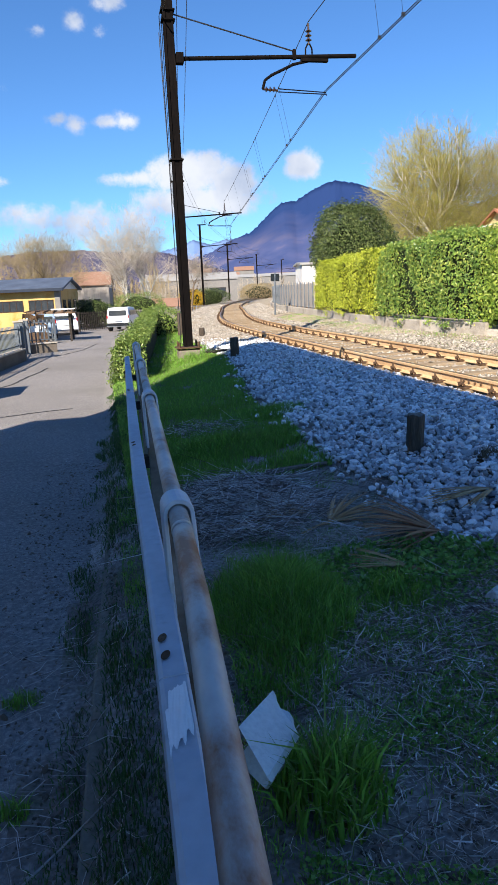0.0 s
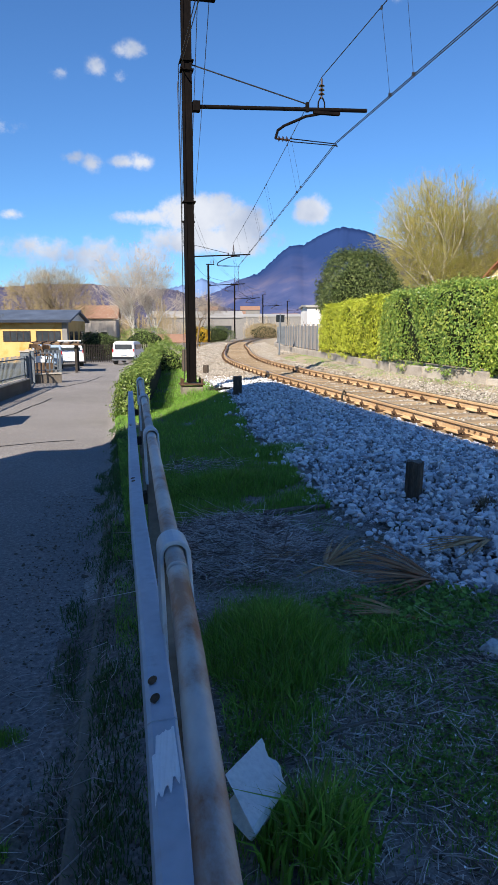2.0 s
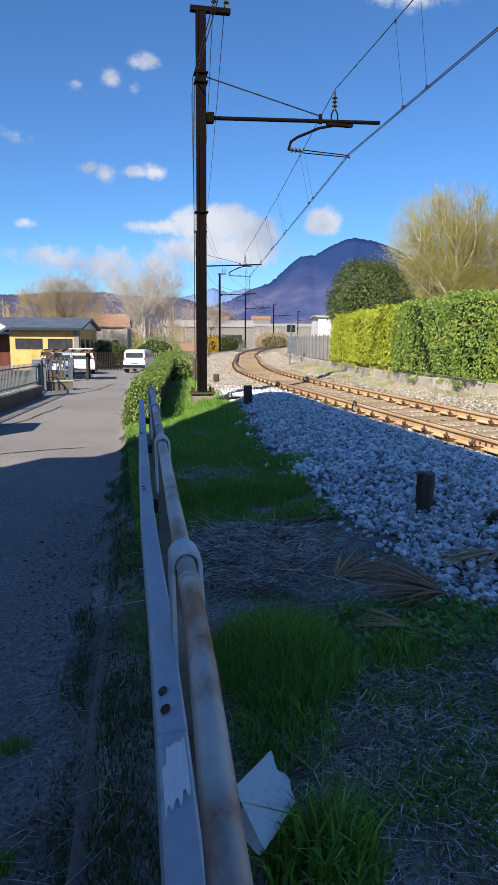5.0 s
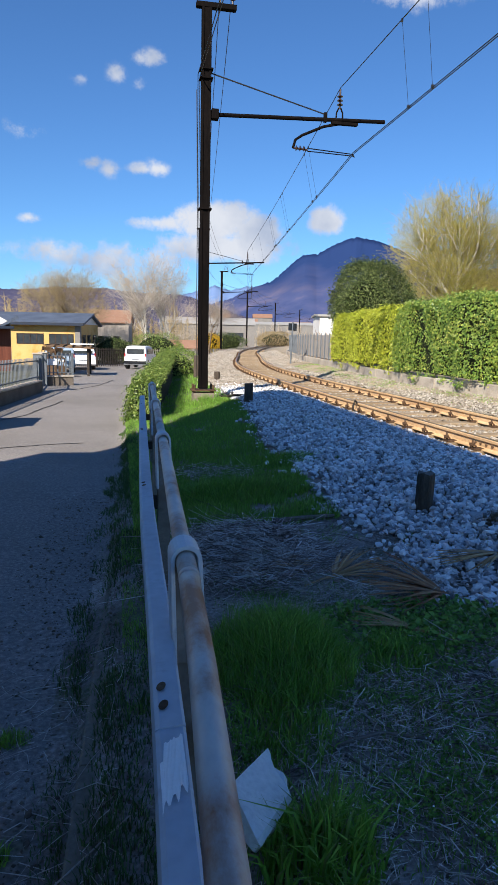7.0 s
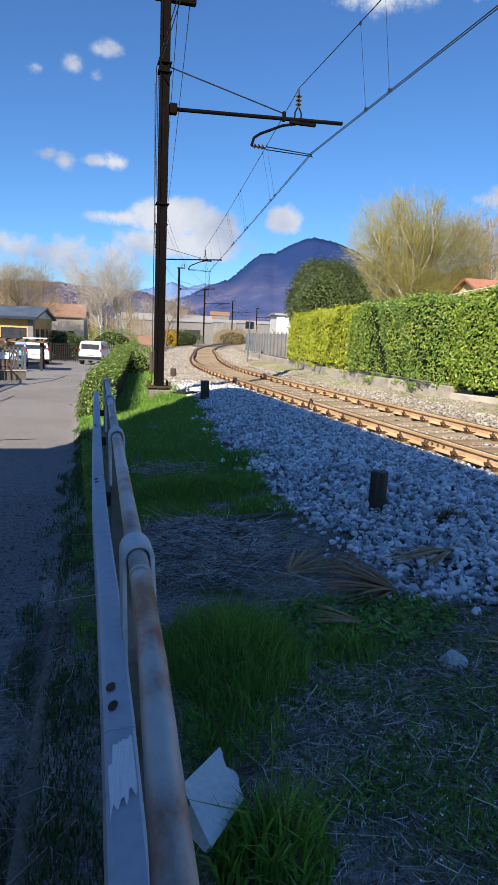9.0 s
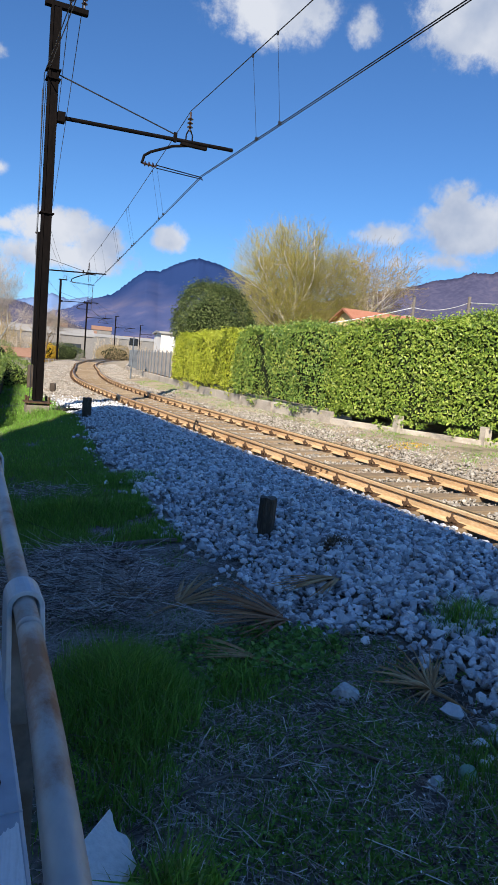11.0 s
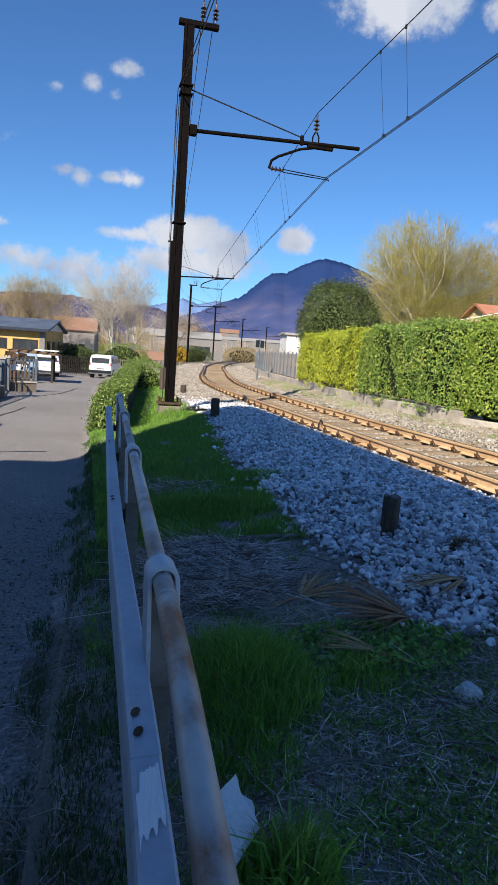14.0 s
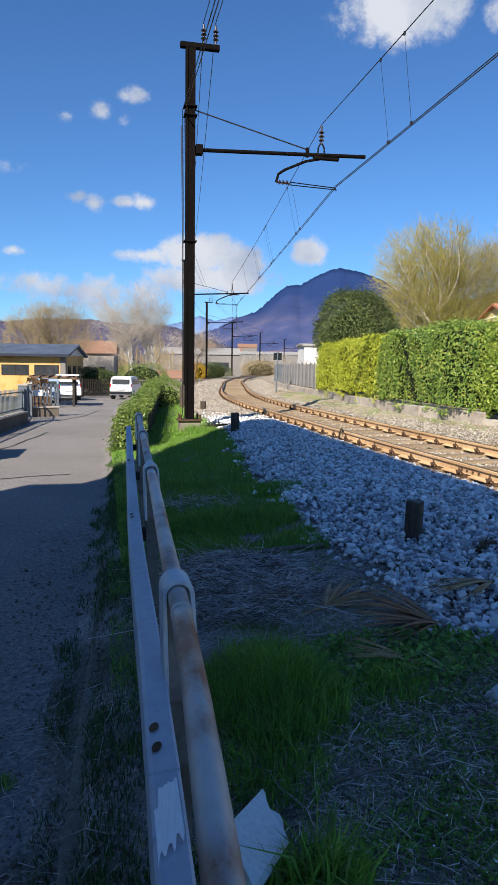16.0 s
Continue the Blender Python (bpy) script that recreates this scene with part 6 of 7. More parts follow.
for x, y, h in ((-2.7, 23.15, 1.25), (-2.88, 26.35, 1.25)):
    g = thing("gate_pillar", pose(x, y, float(path_z(y))), "grey gate pillar at the lane", "pillar", "gate pillars")
    part("shaft", box(-0.14, -0.14, -0.3, 0.14, 0.14, h, 0.01), M["fence_grey"], g)
    part("cap", box(-0.17, -0.17, h + 0.002, 0.17, 0.17, h + 0.05, 0.01), M["concrete"], g)
# out-of-view block at the fence's end, added to throw a shadow patch
g = thing("shadow_pier", pose(-3.8, 11.9, float(path_z(12))), "broad plastered pier, unseen, added to cast a shadow patch on the lane", "pier")
part("shaft", box(-0.5, -0.7, -0.3, 0.5, 0.7, 1.95, 0.015), M["plaster_dark"], g)
part("cap", box(-0.53, -0.73, 1.954, 0.53, 0.73, 2.02, 0.01), M["concrete"], g)
sgn = thing("notice_board", pose(-2.55, 26.55, float(path_z(26.5)) + 0.8, 0, 0, 20), "small white notice plate on the fence", "sign")
part("plate", box(-0.17, -0.03, 0, 0.17, -0.015, 0.24, 0.004), M["plate"], sgn)
fence_run((-3.6, 47.5), (0.4, 49.5), 0.0, 0.1, 1.35, 0.14, "dark slatted fence grown with bare creeper", "slat", mat="fence_dark")
fence_run((2.6, 58.0), (6.5, 60.0), 0.0, 0.1, 1.3, 0.2, "grey board fence at the lane's end", "slat", mat="grey_board")
fence_run((6.6, 60.0), (10.6, 63.0), 0.0, 0.1, 1.35, 0.2, "grey board fence at the lane's end", "slat", mat="grey_board")


def canopy():
    y, z = 35.6, float(path_z(35.6))
    ob = thing("canopy", pose(-2.45, y, z), "weathered wooden canopy over a yard entrance", "canopy")
    for x in (-0.95, 0.85):
        for yy in (-0.6, 1.6):
            part("post", box(x - 0.06, yy - 0.06, -0.1, x + 0.06, yy + 0.06, 1.42, 0.008), M["fence_dark"], ob)
    part("roof", box(-1.25, -0.9, 1.425, 1.1, 1.9, 1.5, 0.01, turn=Matrix.Rotation(radians(2), 3, "Y")), M["wood_old"], ob)
    for k in range(6):
        part("rafter", box(-1.3 + 0.45 * k, -1.0, 1.52, -1.22 + 0.45 * k, 2.0, 1.58), M["wood_old"], ob)
    part("white_rail", box(0.0, -0.95, 1.6, 1.15, -0.9, 1.66), M["plate"], ob, "white painted board")


canopy()
for k, (x, y, rz, h) in enumerate(((-3.55, 33.2, 20, 0.9), (-3.3, 33.5, -15, 0.8), (-3.0, 33.4, 35, 0.85))):
    c = thing("wooden_chair", pose(x, y, float(path_z(y)) + 0.55, 20, 5, rz), "stacked old wooden chair in a yard", "chair", "stacked chairs")
    for sx in (-0.2, 0.2):
        for sy in (-0.2, 0.2):
            part("leg", box(sx - 0.02, sy - 0.02, 0, sx + 0.02, sy + 0.02, h if sy > 0 else 0.45), M["wood_old"], c)
    part("seat", box(-0.22, -0.22, 0.452, 0.22, 0.22, 0.48), M["wood_old"], c)
    part("backrest", box(-0.2, 0.21, h - 0.2, 0.2, 0.23, h), M["wood_old"], c)
    tb = thing("storage_crate", pose(x, y, float(path_z(y)), 0, 0, rz), "old wooden crate under stacked chairs", "crate", "crates")
    part("body", box(-0.3, -0.3, 0, 0.3, 0.3, 0.56, 0.01), M["wood_old"], tb)


def car(base, turn, paint, size, label, van=False):
    """A parked car: shaped body, glazed cabin, wheels, lamps, bumper and plate. Rear towards -y."""
    L, W, H = size
    ob = thing("van" if van else "car", pose(*base, 0, 0, turn), label, "van" if van else "car", "parked cars")
    side = [(0.0, 0.35), (0.02, 0.75), (0.06, 1.0), (0.13, H - 0.12), (0.3, H - 0.02), (L * 0.35, H), (L * 0.58, H - 0.05), (L * 0.76, H * 0.62), (L * 0.97, H * 0.52), (L, 0.6), (L - 0.02, 0.3), (0.05, 0.28)] if van else \
           [(0.0, 0.4), (0.02, 0.8), (0.12, 0.92), (0.5, H - 0.06), (L * 0.28, H), (L * 0.5, H - 0.02), (L * 0.7, H * 0.68), (L * 0.95, H * 0.56), (L, 0.5), (L - 0.03, 0.28), (0.05, 0.28)]
    bm = bmesh.new()
    rows = []
    for x, k in ((-W / 2, 0.9), (-W / 2 + 0.06, 1.0), (W / 2 - 0.06, 1.0), (W / 2, 0.9)):
        rows.append([bm.verts.new((x * (1 - 0.2 * max(0, z - 0.92)), L * 0.5 + (y - L * 0.5) * (0.985 if k < 1 else 1), 0.28 + (z - 0.28) * (0.97 if k < 1 else 1))) for y, z in side])
    n = len(side)
    for p, q in zip(rows, rows[1:]):
        for a in range(n):
            bm.faces.new((p[a], p[(a + 1) % n], q[(a + 1) % n], q[a]))
    bm.faces.new(rows[0])
    bm.faces.new(rows[-1][::-1])
    bmesh.ops.recalc_face_normals(bm, faces=bm.faces)
    bmesh.ops.bevel(bm, geom=[e for e in bm.edges if e.is_manifold and e.calc_face_angle() > 0.3], offset=0.045, segments=2, affect="EDGES", profile=0.5)
    part("body", bm, paint, ob, smooth=False)
    zb, zt = 1.02, H - 0.2
    part("rear_window", box(-W * 0.38, -0.0, zb, W * 0.38, 0.03, zt, 0.01, turn=Matrix.Translation((0, 0.035, 0))), M["glass"], ob, "dark rear window")
    for s in (-1, 1):
        part("side_window", box(s * (W / 2 - 0.02), L * 0.12, zb, s * (W / 2 + 0.003), L * 0.62, zt - 0.02, 0.005), M["glass"], ob, "dark side window")
        part("tail_lamp", box(s * (W / 2 - 0.09), -0.006, 0.86, s * (W / 2 - 0.03), 0.1, 1.06, 0.01), M["lamp_red"], ob, "red tail lamp")
        for yy in (L * 0.17, L * 0.8):
            w = part("wheel", tube([(s * (W / 2 - 0.2), yy, 0.31), (s * (W / 2 + 0.005), yy, 0.31)], 0.31, 20), M["rubber"], ob)
            part("rim", tube([(s * (W / 2 - 0.1), yy, 0.31), (s * (W / 2 + 0.012), yy, 0.31)], 0.19, 14), M["galv"], w)
    part("bumper", box(-W / 2 + 0.02, -0.07, 0.36, W / 2 - 0.02, 0.08, 0.58, 0.03), M["car_dark"] if van else paint, ob)
    part("number_plate", box(-0.26, -0.085, 0.68 if van else 0.62, 0.26, -0.0, 0.79 if van else 0.73, 0.004), M["plate"], ob, "white number plate")
    return ob


car((1.0, 45.1, float(path_z(45))), -14, M["car_white"], (3.9, 1.52, 1.56), "white parked van seen from behind on the lane", True)
car((-3.3, 38.5, float(path_z(38.5))), 6, M["car_blue"], (4.0, 1.65, 1.45), "pale blue-grey car parked behind the fence")
car((-2.3, 43.0, float(path_z(43))), 8, M["car_white"], (4.0, 1.65, 1.4), "white car parked under the canopy")
car((-6.6, 35.0, float(path_z(33))), 80, M["car_dark"], (4.2, 1.7, 1.4), "dark car parked behind the fence")


def window(parent, x0, x1, z0, z1, y, panes, recess=0.08, mat="frame_dark", out=-1):
    """A window set in a wall that faces -y."""
    f = 0.06
    w = part("window", box(x0, y - 0.03, z0, x1, y + 0.02, z0 + f), M[mat], parent)
    part("frame_top", box(x0, y - 0.03, z1 - f, x1, y + 0.02, z1), M[mat], w)
    for k in range(panes + 1):
        x = x0 + (x1 - x0 - f) * k / panes
        part("mullion", box(x, y - 0.03, z0 + f, x + f, y + 0.02, z1 - f), M[mat], w)
    for k in range(panes):
        a, b = x0 + (x1 - x0 - f) * k / panes + f, x0 + (x1 - x0 - f) * (k + 1) / panes
        part("pane", box(a, y - 0.008, z0 + f, b, y + 0.004, z1 - f), M["glass"], w)
    return w


def yellow_house():
    z = float(path_z(52))
    ob = thing("house", pose(-2.98, 52, z, 0, 0, -10), "single-storey yellow house with a grey roof and dark windows", "house", "houses along the line")
    W, D, H = 12.0, 6.6, 3.12
    part("wall", box(-W, 0, -0.3, 0, D, H), M["yellow_wall"], ob)
    part("pilaster", box(-0.34, -0.05, -0.3, 0.05, 0.4, H), M["far_wall"], ob, "pale grey corner pilaster")
    bm = bmesh.new()
    v = [bm.verts.new(p) for p in ((0.02, -0.02, H), (0.02, D + 0.02, H), (0.02, D / 2, H + 0.75), (-W, -0.02, H), (-W, D + 0.02, H), (-W, D / 2, H + 0.75))]
    for f in ((0, 1, 2), (3, 5, 4), (0, 2, 5, 3), (1, 4, 5, 2), (0, 3, 4, 1)):
        bm.faces.new([v[k] for k in f])
    part("gable", bm, M["white_wall"], ob)
    ang = math.atan2(0.75, D / 2)
    for s, nm in ((1, "roof"), (-1, "roof")):
        bm = box(-W - 0.3, -0.55, 0.0, 0.45, (D / 2) / math.cos(ang) + 0.02, 0.14)
        o = part(nm, bm, M["roof_grey"], ob, "flat-pitched grey roof")
        o.matrix_basis = pose(0, 0 if s > 0 else D, H + 0.005, math.degrees(ang) * s, 0, 0) if s > 0 else pose(-W, D, H + 0.005, math.degrees(ang), 0, 180)
    part("fascia", box(-W - 0.3, -0.62, H - 0.16, 0.45, -0.5, H + 0.06, 0.01), M["fascia"], ob, "dark blue fascia board")
    window(ob, -4.75, -2.7, 1.55, 2.35, 0.0, 4)
    window(ob, -2.3, -0.35 - 0.1, 1.55, 2.35, 0.0, 4)
    window(ob, -8.4, -6.2, 1.55, 2.35, 0.0, 4)
    for k in (0.9, 2.6, 4.6):
        w = part("side_window", box(0.005, k, 1.2, 0.06, k + 0.9, 2.3), M["frame_dark"], ob)
        part("pane", box(0.055, k + 0.07, 1.27, 0.07, k + 0.83, 2.23), M["glass"], w)


yellow_house()


def white_shed():
    z = float(path_z(40))
    ob = thing("house", pose(-6.1, 40, z, 0, 0, 10), "white gabled building with red-brown board front", "house", "houses along the line")
    W, D, H = 9.0, 5.0, 2.75
    part("wall", box(-W, 0.1, -0.3, 0, D, H), M["white_wall"], ob)
    part("board_front", box(-W, 0.0, -0.3, -0.02, 0.095, H - 0.1), M["brown_wall"], ob, "red-brown vertical boards")
    bm = bmesh.new()
    v = [bm.verts.new(p) for p in ((0, 0.1, H), (-W, 0.1, H), (-W / 2, 0.1, H + 2.6), (0, D, H), (-W, D, H), (-W / 2, D, H + 2.6))]
    for f in ((0, 1, 2), (3, 5, 4), (0, 2, 5, 3), (1, 4, 5, 2), (0, 3, 4, 1)):
        bm.faces.new([v[k] for k in f])
    part("gable", bm, M["white_wall"], ob)
    a = math.atan2(2.6, W / 2)
    for s in (1, -1):
        o = part("roof", box(-0.5, -0.5, 0, (W / 2) / math.cos(a) + 0.05, D + 0.6, 0.14), M["roof_grey"], ob)
        o.matrix_basis = pose(0, 0, H + 0.02, 0, math.degrees(a), 180) @ pose(0, -D, 0) if s > 0 else pose(-W, 0, H + 0.02, 0, -math.degrees(a), 0)
    part("awning", box(-W, -1.0, H - 0.35, 0.15, -0.02, H - 0.2, 0.01), M["fascia"], ob, "dark blue awning")


white_shed()


def plain_house(base, turn, W, D, H, rise, wall, roof, label, over=0.4, windows=()):
    """A house with a ridge along x, walls, roof slabs and its windows towards -y."""
    ob = thing("house", pose(*base, 0, 0, turn), label, "house", "houses along the line")
    part("wall", box(0, 0, -1.0, W, D, H), M[wall], ob)
    bm = bmesh.new()
    v = [bm.verts.new(p) for p in ((0, 0, H), (0, D, H), (0, D / 2, H + rise), (W, 0, H), (W, D, H), (W, D / 2, H + rise))]
    for f in ((0, 1, 2), (3, 5, 4), (0, 2, 5, 3), (1, 4, 5, 2), (0, 3, 4, 1)):
        bm.faces.new([v[k] for k in f])
    part("gable", bm, M[wall], ob)
    a = math.atan2(rise, D / 2)
    for s in (1, -1):
        o = part("roof", box(-over, -over, 0, W + over, (D / 2) / math.cos(a) + 0.03, 0.12), M[roof], ob)
        o.matrix_basis = pose(0, 0, H + 0.01, math.degrees(a), 0, 0) if s > 0 else pose(W, D, H + 0.01, math.degrees(a), 0, 180)
    for x0, x1, z0, z1 in windows:
        window(ob, x0, x1, z0, z1, -0.005, 2)
    return ob


plain_house((22.8, 33.7, 0.3), 0, 9.8, 4.2, 3.95, 1.1, "plaster_cream", "roof_tile", "cream house with a low terracotta tiled roof", 0.3)
o = thing("chimney", pose(27.6, 35.8, 4.75), "small terracotta chimney on a tiled roof", "chimney")
part("stack", box(-0.18, -0.18, 0, 0.18, 0.18, 0.7), M["roof_tile"], o)
part("cap", box(-0.26, -0.26, 0.702, 0.26, 0.26, 0.8, 0.01), M["concrete"], o)
plain_house((13.6, 44.5, 0.3), -10, 3.4, 4.0, 2.75, 0.1, "white_wall", "far_roof", "small white flat-roofed outbuilding behind the fence", 0.15)
plain_house((-4.0, 90.0, -0.9), -5, 5.2, 6.0, 4.0, 1.6, "grey_board", "far_orange", "house with an orange tiled roof behind bare trees", 0.3, ((1.2, 2.0, 1.2, 2.2), (3.2, 4.0, 1.2, 2.2)))
plain_house((3.8, 66.0, -0.9), -6, 3.6, 3.0, 1.2, 0.7, "grey_board", "far_orange", "small shed with an orange roof at the lane's end", 0.2)
plain_house((7.0, 120.0, -0.9), -8, 17.0, 10.0, 4.6, 1.2, "far_wall", "far_roof", "long pale industrial hall in the distance", 0.2, ((2, 5, 1.5, 3.2), (7, 10, 1.5, 3.2), (12, 15, 1.5, 3.2)))
plain_house((38.0, 190.0, -0.9), -12, 40.0, 10.0, 6.2, 0.8, "far_wall", "far_roof", "long pale grey industrial hall in the distance", 0.2)
for k, (x, y, w, h) in enumerate(((45, 330, 9, 12), (58, 340, 12, 10), (70, 350, 10, 13), (86, 345, 14, 9))):
    plain_house((x, y, -0.9), -10, w, 8.0, h, 2.0, "far_wall", "far_orange", "pale village house far down the valley", 0.3, ((2, 3, 4, 6), (w - 4, w - 3, 4, 6)))


# ---- house at the edge of the garden, with balcony ----
def corner_house():
    ob = thing("house", pose(15.85, 10.85, 0.35, 0, 0, 10), "pale two-storey house with a wide eave and tiled roof", "house", "houses along the line")
    W, D, H = 9.0, 8.0, 6.3
    part("wall", box(0, -6, -0.5, W, D - 6, H), M["plaster_cream"], ob)
    part("soffit", box(-1.45, -7.45, H + 0.005, W + 1.45, D - 4.55, H + 0.14), M["white_wall"], ob, "pale boarded eave soffit")
    bm = bmesh.new()
    e = 1.5
    v = [bm.verts.new(p) for p in ((-e, -6 - e, H + 0.15), (W + e, -6 - e, H + 0.15), (W + e, D - 6 + e, H + 0.15), (-e, D - 6 + e, H + 0.15), (W / 2 - 0.6, -2, H + 3.4), (W / 2 + 0.6, -2, H + 3.4))]
    for f in ((0, 1, 5, 4), (1, 2, 5), (2, 3, 4, 5), (3, 0, 4), (0, 3, 2, 1)):
        bm.faces.new([v[k] for k in f])
    part("roof", bm, M["roof_tile"], ob, "terracotta tiled hip roof")
    for a, b in (((-e, -6 - e), (-e, D - 6 + e)), ((-e, D - 6 + e), (W + e, D - 6 + e)), ((-e, -6 - e), (W + e, -6 - e))):
        part("gutter", tube([(a[0], a[1], H + 0.12), (b[0], b[1], H + 0.12)], 0.09, 8), M["frame_dark"], ob, "dark metal gutter")
    part("downpipe", tube([(-0.9, 1.6, H - 0.05), (-0.12, 1.6, H - 0.4), (-0.12, 1.6, 0)], 0.05, 8), M["frame_dark"], ob)
    bal = part("balcony", box(-0.95, -3.6, 3.45, -0.005, 3.2, 3.62, 0.01), M["marble"], ob, "pale stone balcony slab")
    part("rail_top", box(-1.0, -3.6, 4.52, -0.94, 3.2, 4.58), M["fence_grey"], bal)
    part("rail_foot", box(-1.0, -3.6, 3.75, -0.94, 3.2, 3.79), M["fence_grey"], bal)
    first = None
    for k in range(44):
        y = -3.55 + 0.152 * k
        if first is None:
            first = part("baluster", tube([(-0.97, 0, 3.62), (-0.97, 0, 3.95), (-1.12, 0, 4.25), (-1.0, 0, 4.55)], 0.008, 5), M["fence_grey"], bal)
            o = first
        else:
            o = new("baluster", first.data)
            o.parent = bal
        o.matrix_basis = pose(0, y, 0)
    for k in range(6):
        o = part("baluster", tube([(-0.9 + 0.15 * k, 3.17, 3.62), (-0.9 + 0.15 * k, 3.17, 3.95), (-0.9 + 0.15 * k, 3.32, 4.25), (-0.9 + 0.15 * k, 3.2, 4.55)], 0.008, 5), M["fence_grey"], bal)
    part("awning", box(-1.15, -3.0, 2.85, -0.01, 2.3, 2.95, 0.01, turn=Matrix.Rotation(radians(-8), 3, "Y")), M["white_wall"], ob, "white awning under the balcony")
    for y0 in (-4.4, -1.4):
        w = part("window", box(-0.03, y0, 3.9, 0.02, y0 + 1.2, 5.4), M["frame_dark"], ob)
        part("pane", box(-0.045, y0 + 0.08, 3.98, -0.028, y0 + 1.12, 5.32), M["glass"], w)
    ant = part("aerial", tube([(1.0, 1.5, 4.4), (1.0, 1.5, 4.42)], 0.01, 5), M["fence_grey"], ob)
    return ob


corner_house()

# ---- far side of the line: slab fence, sign, hedges ----
L = np.array([(8.75, 27.0), (9.35, 31.5), (10.3, 38.0), (12.4, 48.0)], float)
pf = thing("slab_fence", (0, 0, 0), "grey weathered board fence with posts on a low wall", "fence")
first = firstp = None
P, D, total = along(L, 0.26)
for k in range(len(P)):
    z = float(ground_z(P[k, 0], P[k, 1])) + 0.27
    ang = math.degrees(math.atan2(D[k, 1], D[k, 0]))
    if first is None:
        first = part("board", box(-0.115, -0.02, 0.05, 0.115, 0.02, 1.06, 0.005), M["grey_board"], pf)
        firstp = part("fence_post", box(-0.035, -0.07, 0, 0.035, -0.022, 1.14, 0.006), M["fence_grey"], pf)
        o, q = first, firstp
    else:
        o = new("board", first.data)
        o.parent = pf
        q = None
        if k % 4 == 0:
            q = new("fence_post", firstp.data)
            q.parent = pf
    o.matrix_basis = pose(P[k, 0], P[k, 1], z, 0, 0, ang + 180)
    if q:
        q.matrix_basis = pose(P[k, 0], P[k, 1], z, 0, 0, ang + 180)
rs = thing("track_sign", pose(8.45, 32.4, float(ground_z(8.45, 32.4)), 0, 1.5, -8), "two black square boards on a grey post beside the track", "sign")
part("post", tube([(0, 0, -0.2), (0, 0, 2.05)], 0.04, 8), M["fence_grey"], rs)
for x in (-0.11, 0.11):
    part("board", box(x - 0.1, -0.03, 1.64, x + 0.1, 0.0, 2.0, 0.01), M["car_dark"], rs)
# low heap of cut branches behind the fence
M["brush"] = surface("brush", ["5a4a3c", "7d6a58", "978573"], scale=2, fine=10, rough=0.9, bump=0, island=0.5)
r5 = np.random.default_rng(44)
n = 2600
bp = np.stack([r5.uniform(9.4, 13.0, n), r5.uniform(29, 46, n), np.zeros(n)], 1)
bp[:, 0] = 9.6 + (bp[:, 1] - 29) * 0.19 + r5.uniform(0, 2.4, n)
bp[:, 2] = 0.4 + r5.uniform(0, 1.25, n)
bd = r5.normal(0, 1, (n, 3)) * [1, 1, 0.45]
bd /= np.linalg.norm(bd, axis=1)[:, None]
tagged(bulk("brush", *rods(bp, bp + bd * r5.uniform(0.3, 0.9, (n, 1)), 0.014, 0.006), M["brush"]), "heap of bare cut branches behind the board fence", "brushwood", kind="stuff")
M["gold"] = leafy("yellow_blossom", [(0.45, 0.26, 0.01), (0.65, 0.42, 0.02), (0.78, 0.55, 0.05)], scale=1, rough=0.6, trans=0.3)
clump("forsythia_bush", (9.9, 75.0, -0.2), (2.6, 2.0, 2.0), M["gold"], 3000, 0.16, "yellow flowering bush beyond the track", "bush", 51)
clump("clipped_bush", (13.0, 82.0, -0.2), (4.6, 2.0, 2.2), M["ever"], 7000, 0.12, "low dark green clipped hedge", "bush", 52)
clump("bush", (25.5, 108.0, -0.3), (5.4, 4.0, 2.8), M["twig_tan"], 5000, 0.22, "pale straw-coloured bush beyond the track", "bush", 54)
clump("evergreen_bush", (-0.6, 57.0, -0.9), (3.6, 2.0, 2.2), M["ever"], 4500, 0.16, "dark green shrub behind the slatted fence", "bush", 56)
clump("bush", (3.4, 62.0, -0.9), (4.2, 2.5, 2.6), M["boxleaf"], 4500, 0.14, "light green shrub at the lane's end", "bush", 57)
clump("evergreen_bush", (24.5, 26.5, 0.3), (3.0, 2.5, 4.4), M["twig_tan"], 2500, 0.16, "pale shrub behind the garden hedge", "bush", 58)
# flowers by the far wall
x, y = patch(130, 7.5, 9.4, 0.4, 0.3, 97)
tagged(bulk("flowers", *leaf_mesh(on_ground(x, y, 0.05), np.tile([[0, 0, 1.0]], (len(x), 1)), 0.035, 0.8, 98), M["gold"]), "small patch of yellow flowers beside the gravel", "flowers", kind="stuff")

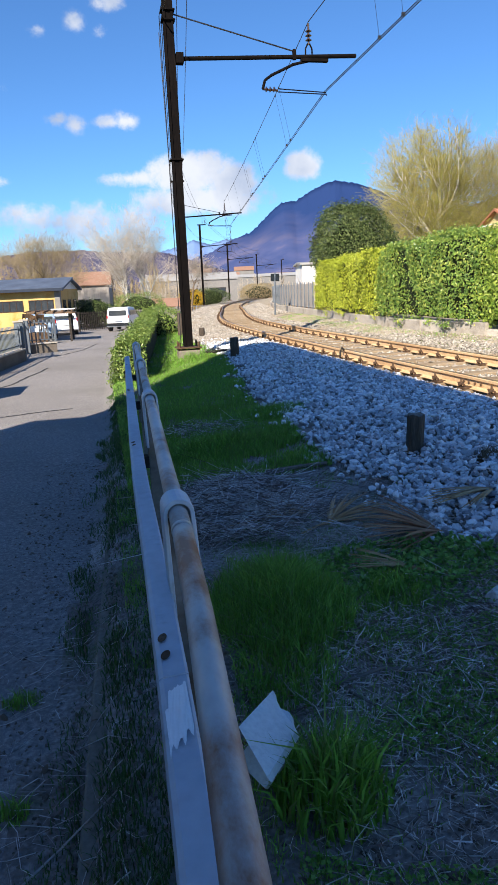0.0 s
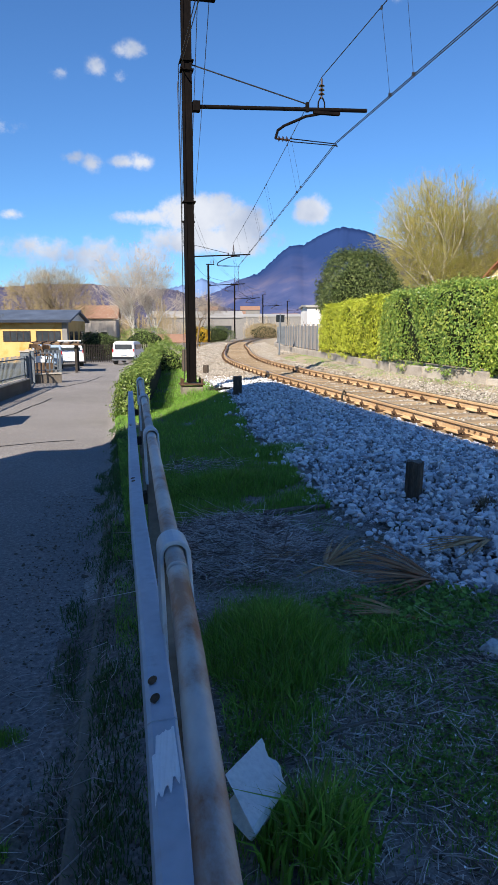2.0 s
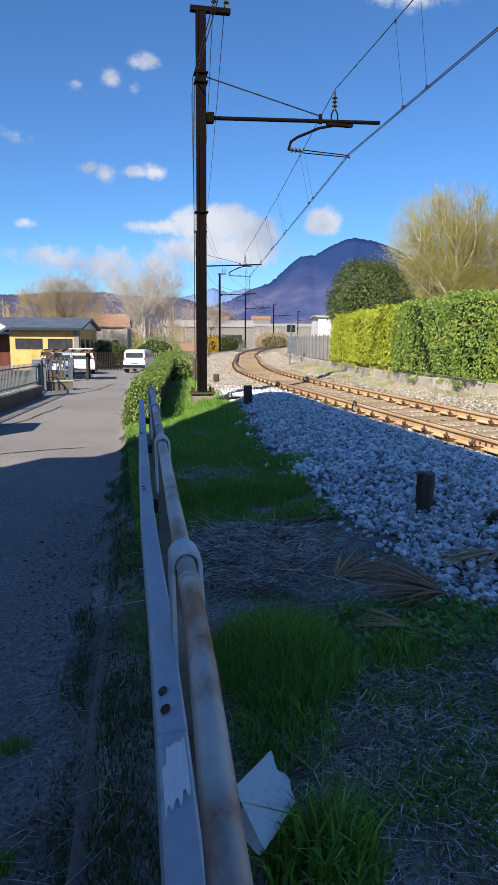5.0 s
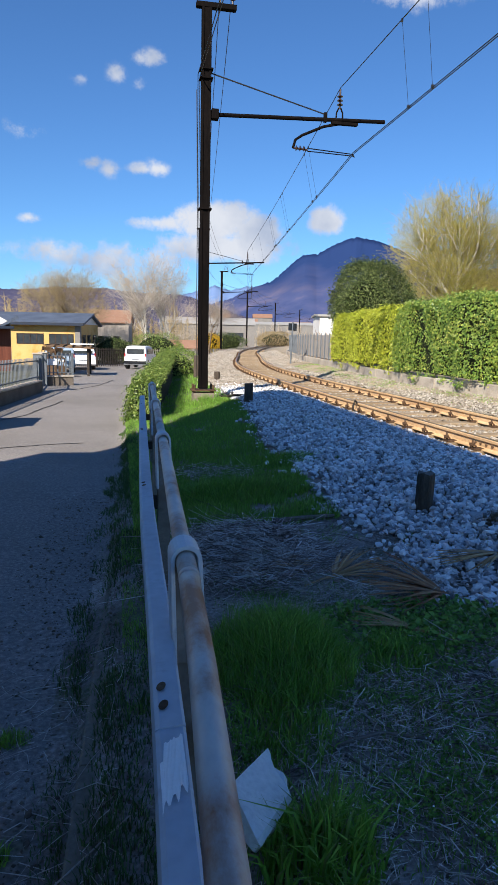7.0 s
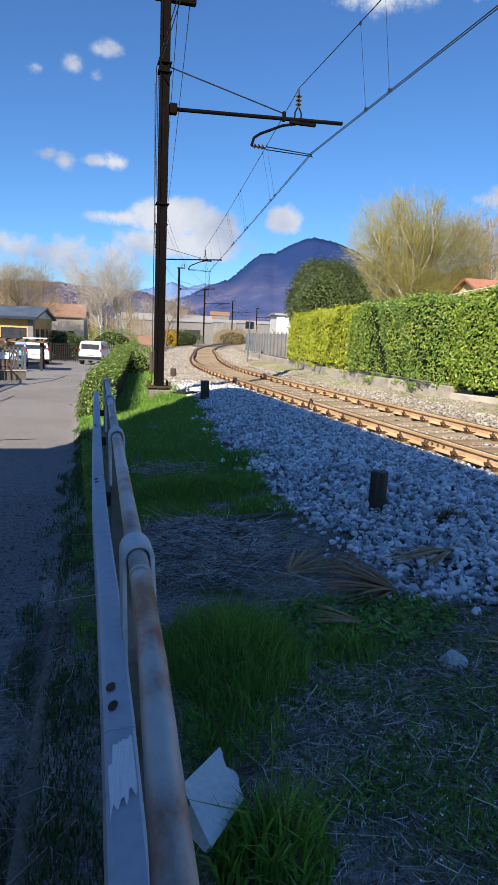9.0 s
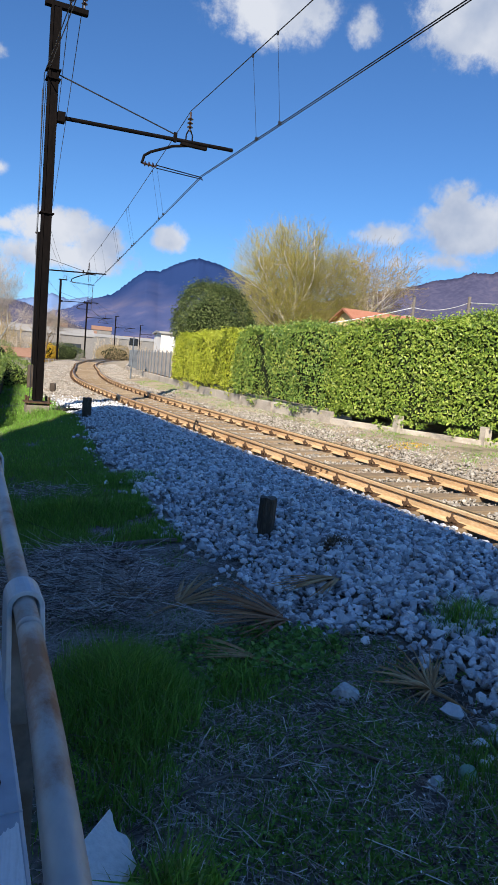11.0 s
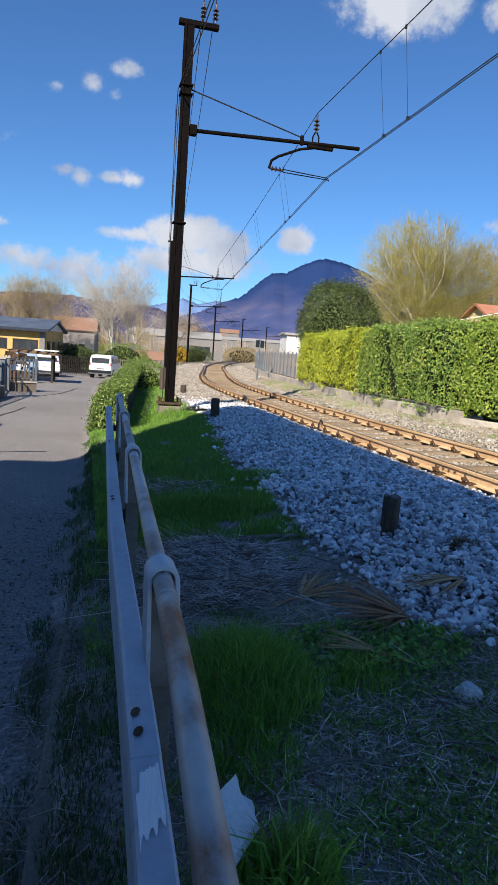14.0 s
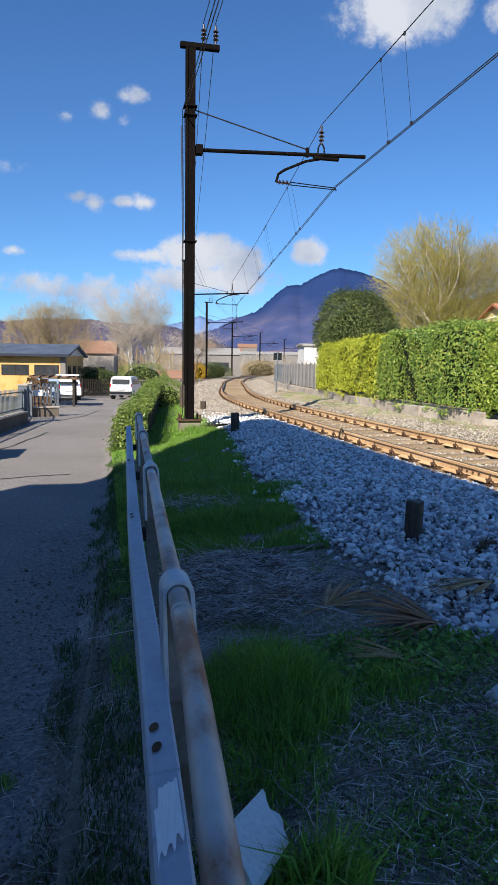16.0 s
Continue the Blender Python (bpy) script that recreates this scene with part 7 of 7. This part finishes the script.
# bare woods behind the lane and the gardens
def far_wood(name, x0, x1, y0, y1, n, h, seed, mat, label):
    """Bare trees too far off to count: upright stems with sprays of twigs."""
    r = np.random.default_rng(seed)
    b = np.stack([r.uniform(x0, x1, n), r.uniform(y0, y1, n), np.full(n, -1.0)], 1)
    hh = h * r.uniform(0.55, 1.1, n)
    top = b + np.stack([r.normal(0, 0.4, n), r.normal(0, 0.4, n), hh], 1)
    sets = [rods(b, top, 0.12, 0.03)]
    m = 46
    k = np.repeat(np.arange(n), m)
    t = r.uniform(0.25, 1.0, n * m)[:, None]
    a = b[k] + (top[k] - b[k]) * t
    d = r.normal(0, 1, (n * m, 3)) * [1, 1, 0.5] + [0, 0, 0.9]
    d /= np.linalg.norm(d, axis=1)[:, None]
    sets.append(rods(a, a + d * (hh[k] * 0.3 * (1.2 - t[:, 0]) * r.uniform(0.6, 1.4, n * m))[:, None], 0.035, 0.012))
    V = np.concatenate([s[0] for s in sets])
    F = np.concatenate([sets[0][1], sets[1][1] + len(sets[0][0])])
    return tagged(bulk(name, V, F, M[mat]), label, "woods", kind="stuff")


far_wood("bare_woods", -45, 12, 96, 125, 190, 7.5, 1, "twig_tan", "bare brown trees in the distance")
far_wood("bare_woods", 12, 60, 135, 175, 110, 6.0, 2, "twig_grey", "bare grey trees in the distance")
far_wood("bare_woods", 3, 15, 97, 112, 46, 3.4, 4, "twig_grey", "bare grey brush before the far halls")
far_wood("bare_woods", 30, 90, 60, 90, 120, 9.0, 3, "twig_tan", "bare brown trees behind the gardens")

# tar seams and cracks in the lane
M["tar"] = surface("tar_seam", [(0.02, 0.02, 0.021), (0.05, 0.05, 0.05)], scale=6, fine=60, rough=0.85, bump=0.3)
for pts, w in (([(-3.0, 10.4), (-2.0, 10.5), (-1.1, 10.9), (-0.55, 11.05)], 0.05), ([(-2.95, 13.2), (-2.1, 15.6), (-1.6, 19.5)], 0.06), ([(-1.7, 24), (-0.8, 27), (-0.3, 31)], 0.07), ([(-2.2, 5.0), (-1.6, 5.6), (-1.4, 6.8)], 0.02)):
    P, D, total = along(pts, 0.12)
    r6 = np.random.default_rng(len(pts))
    j = np.cumsum(r6.normal(0, 0.012, len(P)))
    j -= np.linspace(0, j[-1], len(P))
    Nn = np.stack([-D[:, 1], D[:, 0]], 1)
    ww = (w * r6.uniform(0.3, 0.6, len(P)))[:, None]
    A, B = P + Nn * (j[:, None] - ww), P + Nn * (j[:, None] + ww)
    V = np.concatenate([np.concatenate([q, ground_z(q[:, 0], q[:, 1])[:, None] + 0.006], 1) for q in (A, B)])
    k = np.arange(len(P) - 1)
    tagged(bulk("crack", V, np.stack([k, k + 1, k + 1 + len(P), k + len(P)], 1), M["tar"]), "dark tar-filled crack across the asphalt lane", "crack", "cracks in the lane", kind="structure")

# telegraph poles behind the garden
for x, y, h in ((24.2, 31.0, 5.75), (24.4, 26.8, 5.6)):
    o = thing("telegraph_pole", pose(x, y, 0.3), "slim weathered wooden telegraph pole", "pole", "telegraph poles")
    part("shaft", tube([(0, 0, -0.3), (0, 0, h)], [0.11, 0.08], 10), M["old_wood_top"], o)
run_wire("telegraph_wire", [(14.5, 34.0, 3.2), (24.2, 31.0, 5.5), (24.4, 26.8, 5.6), (22.0, 14.0, 5.2)], 0.02, 0.25, "pale cable between telegraph poles").data.materials[0] = M["plate"]
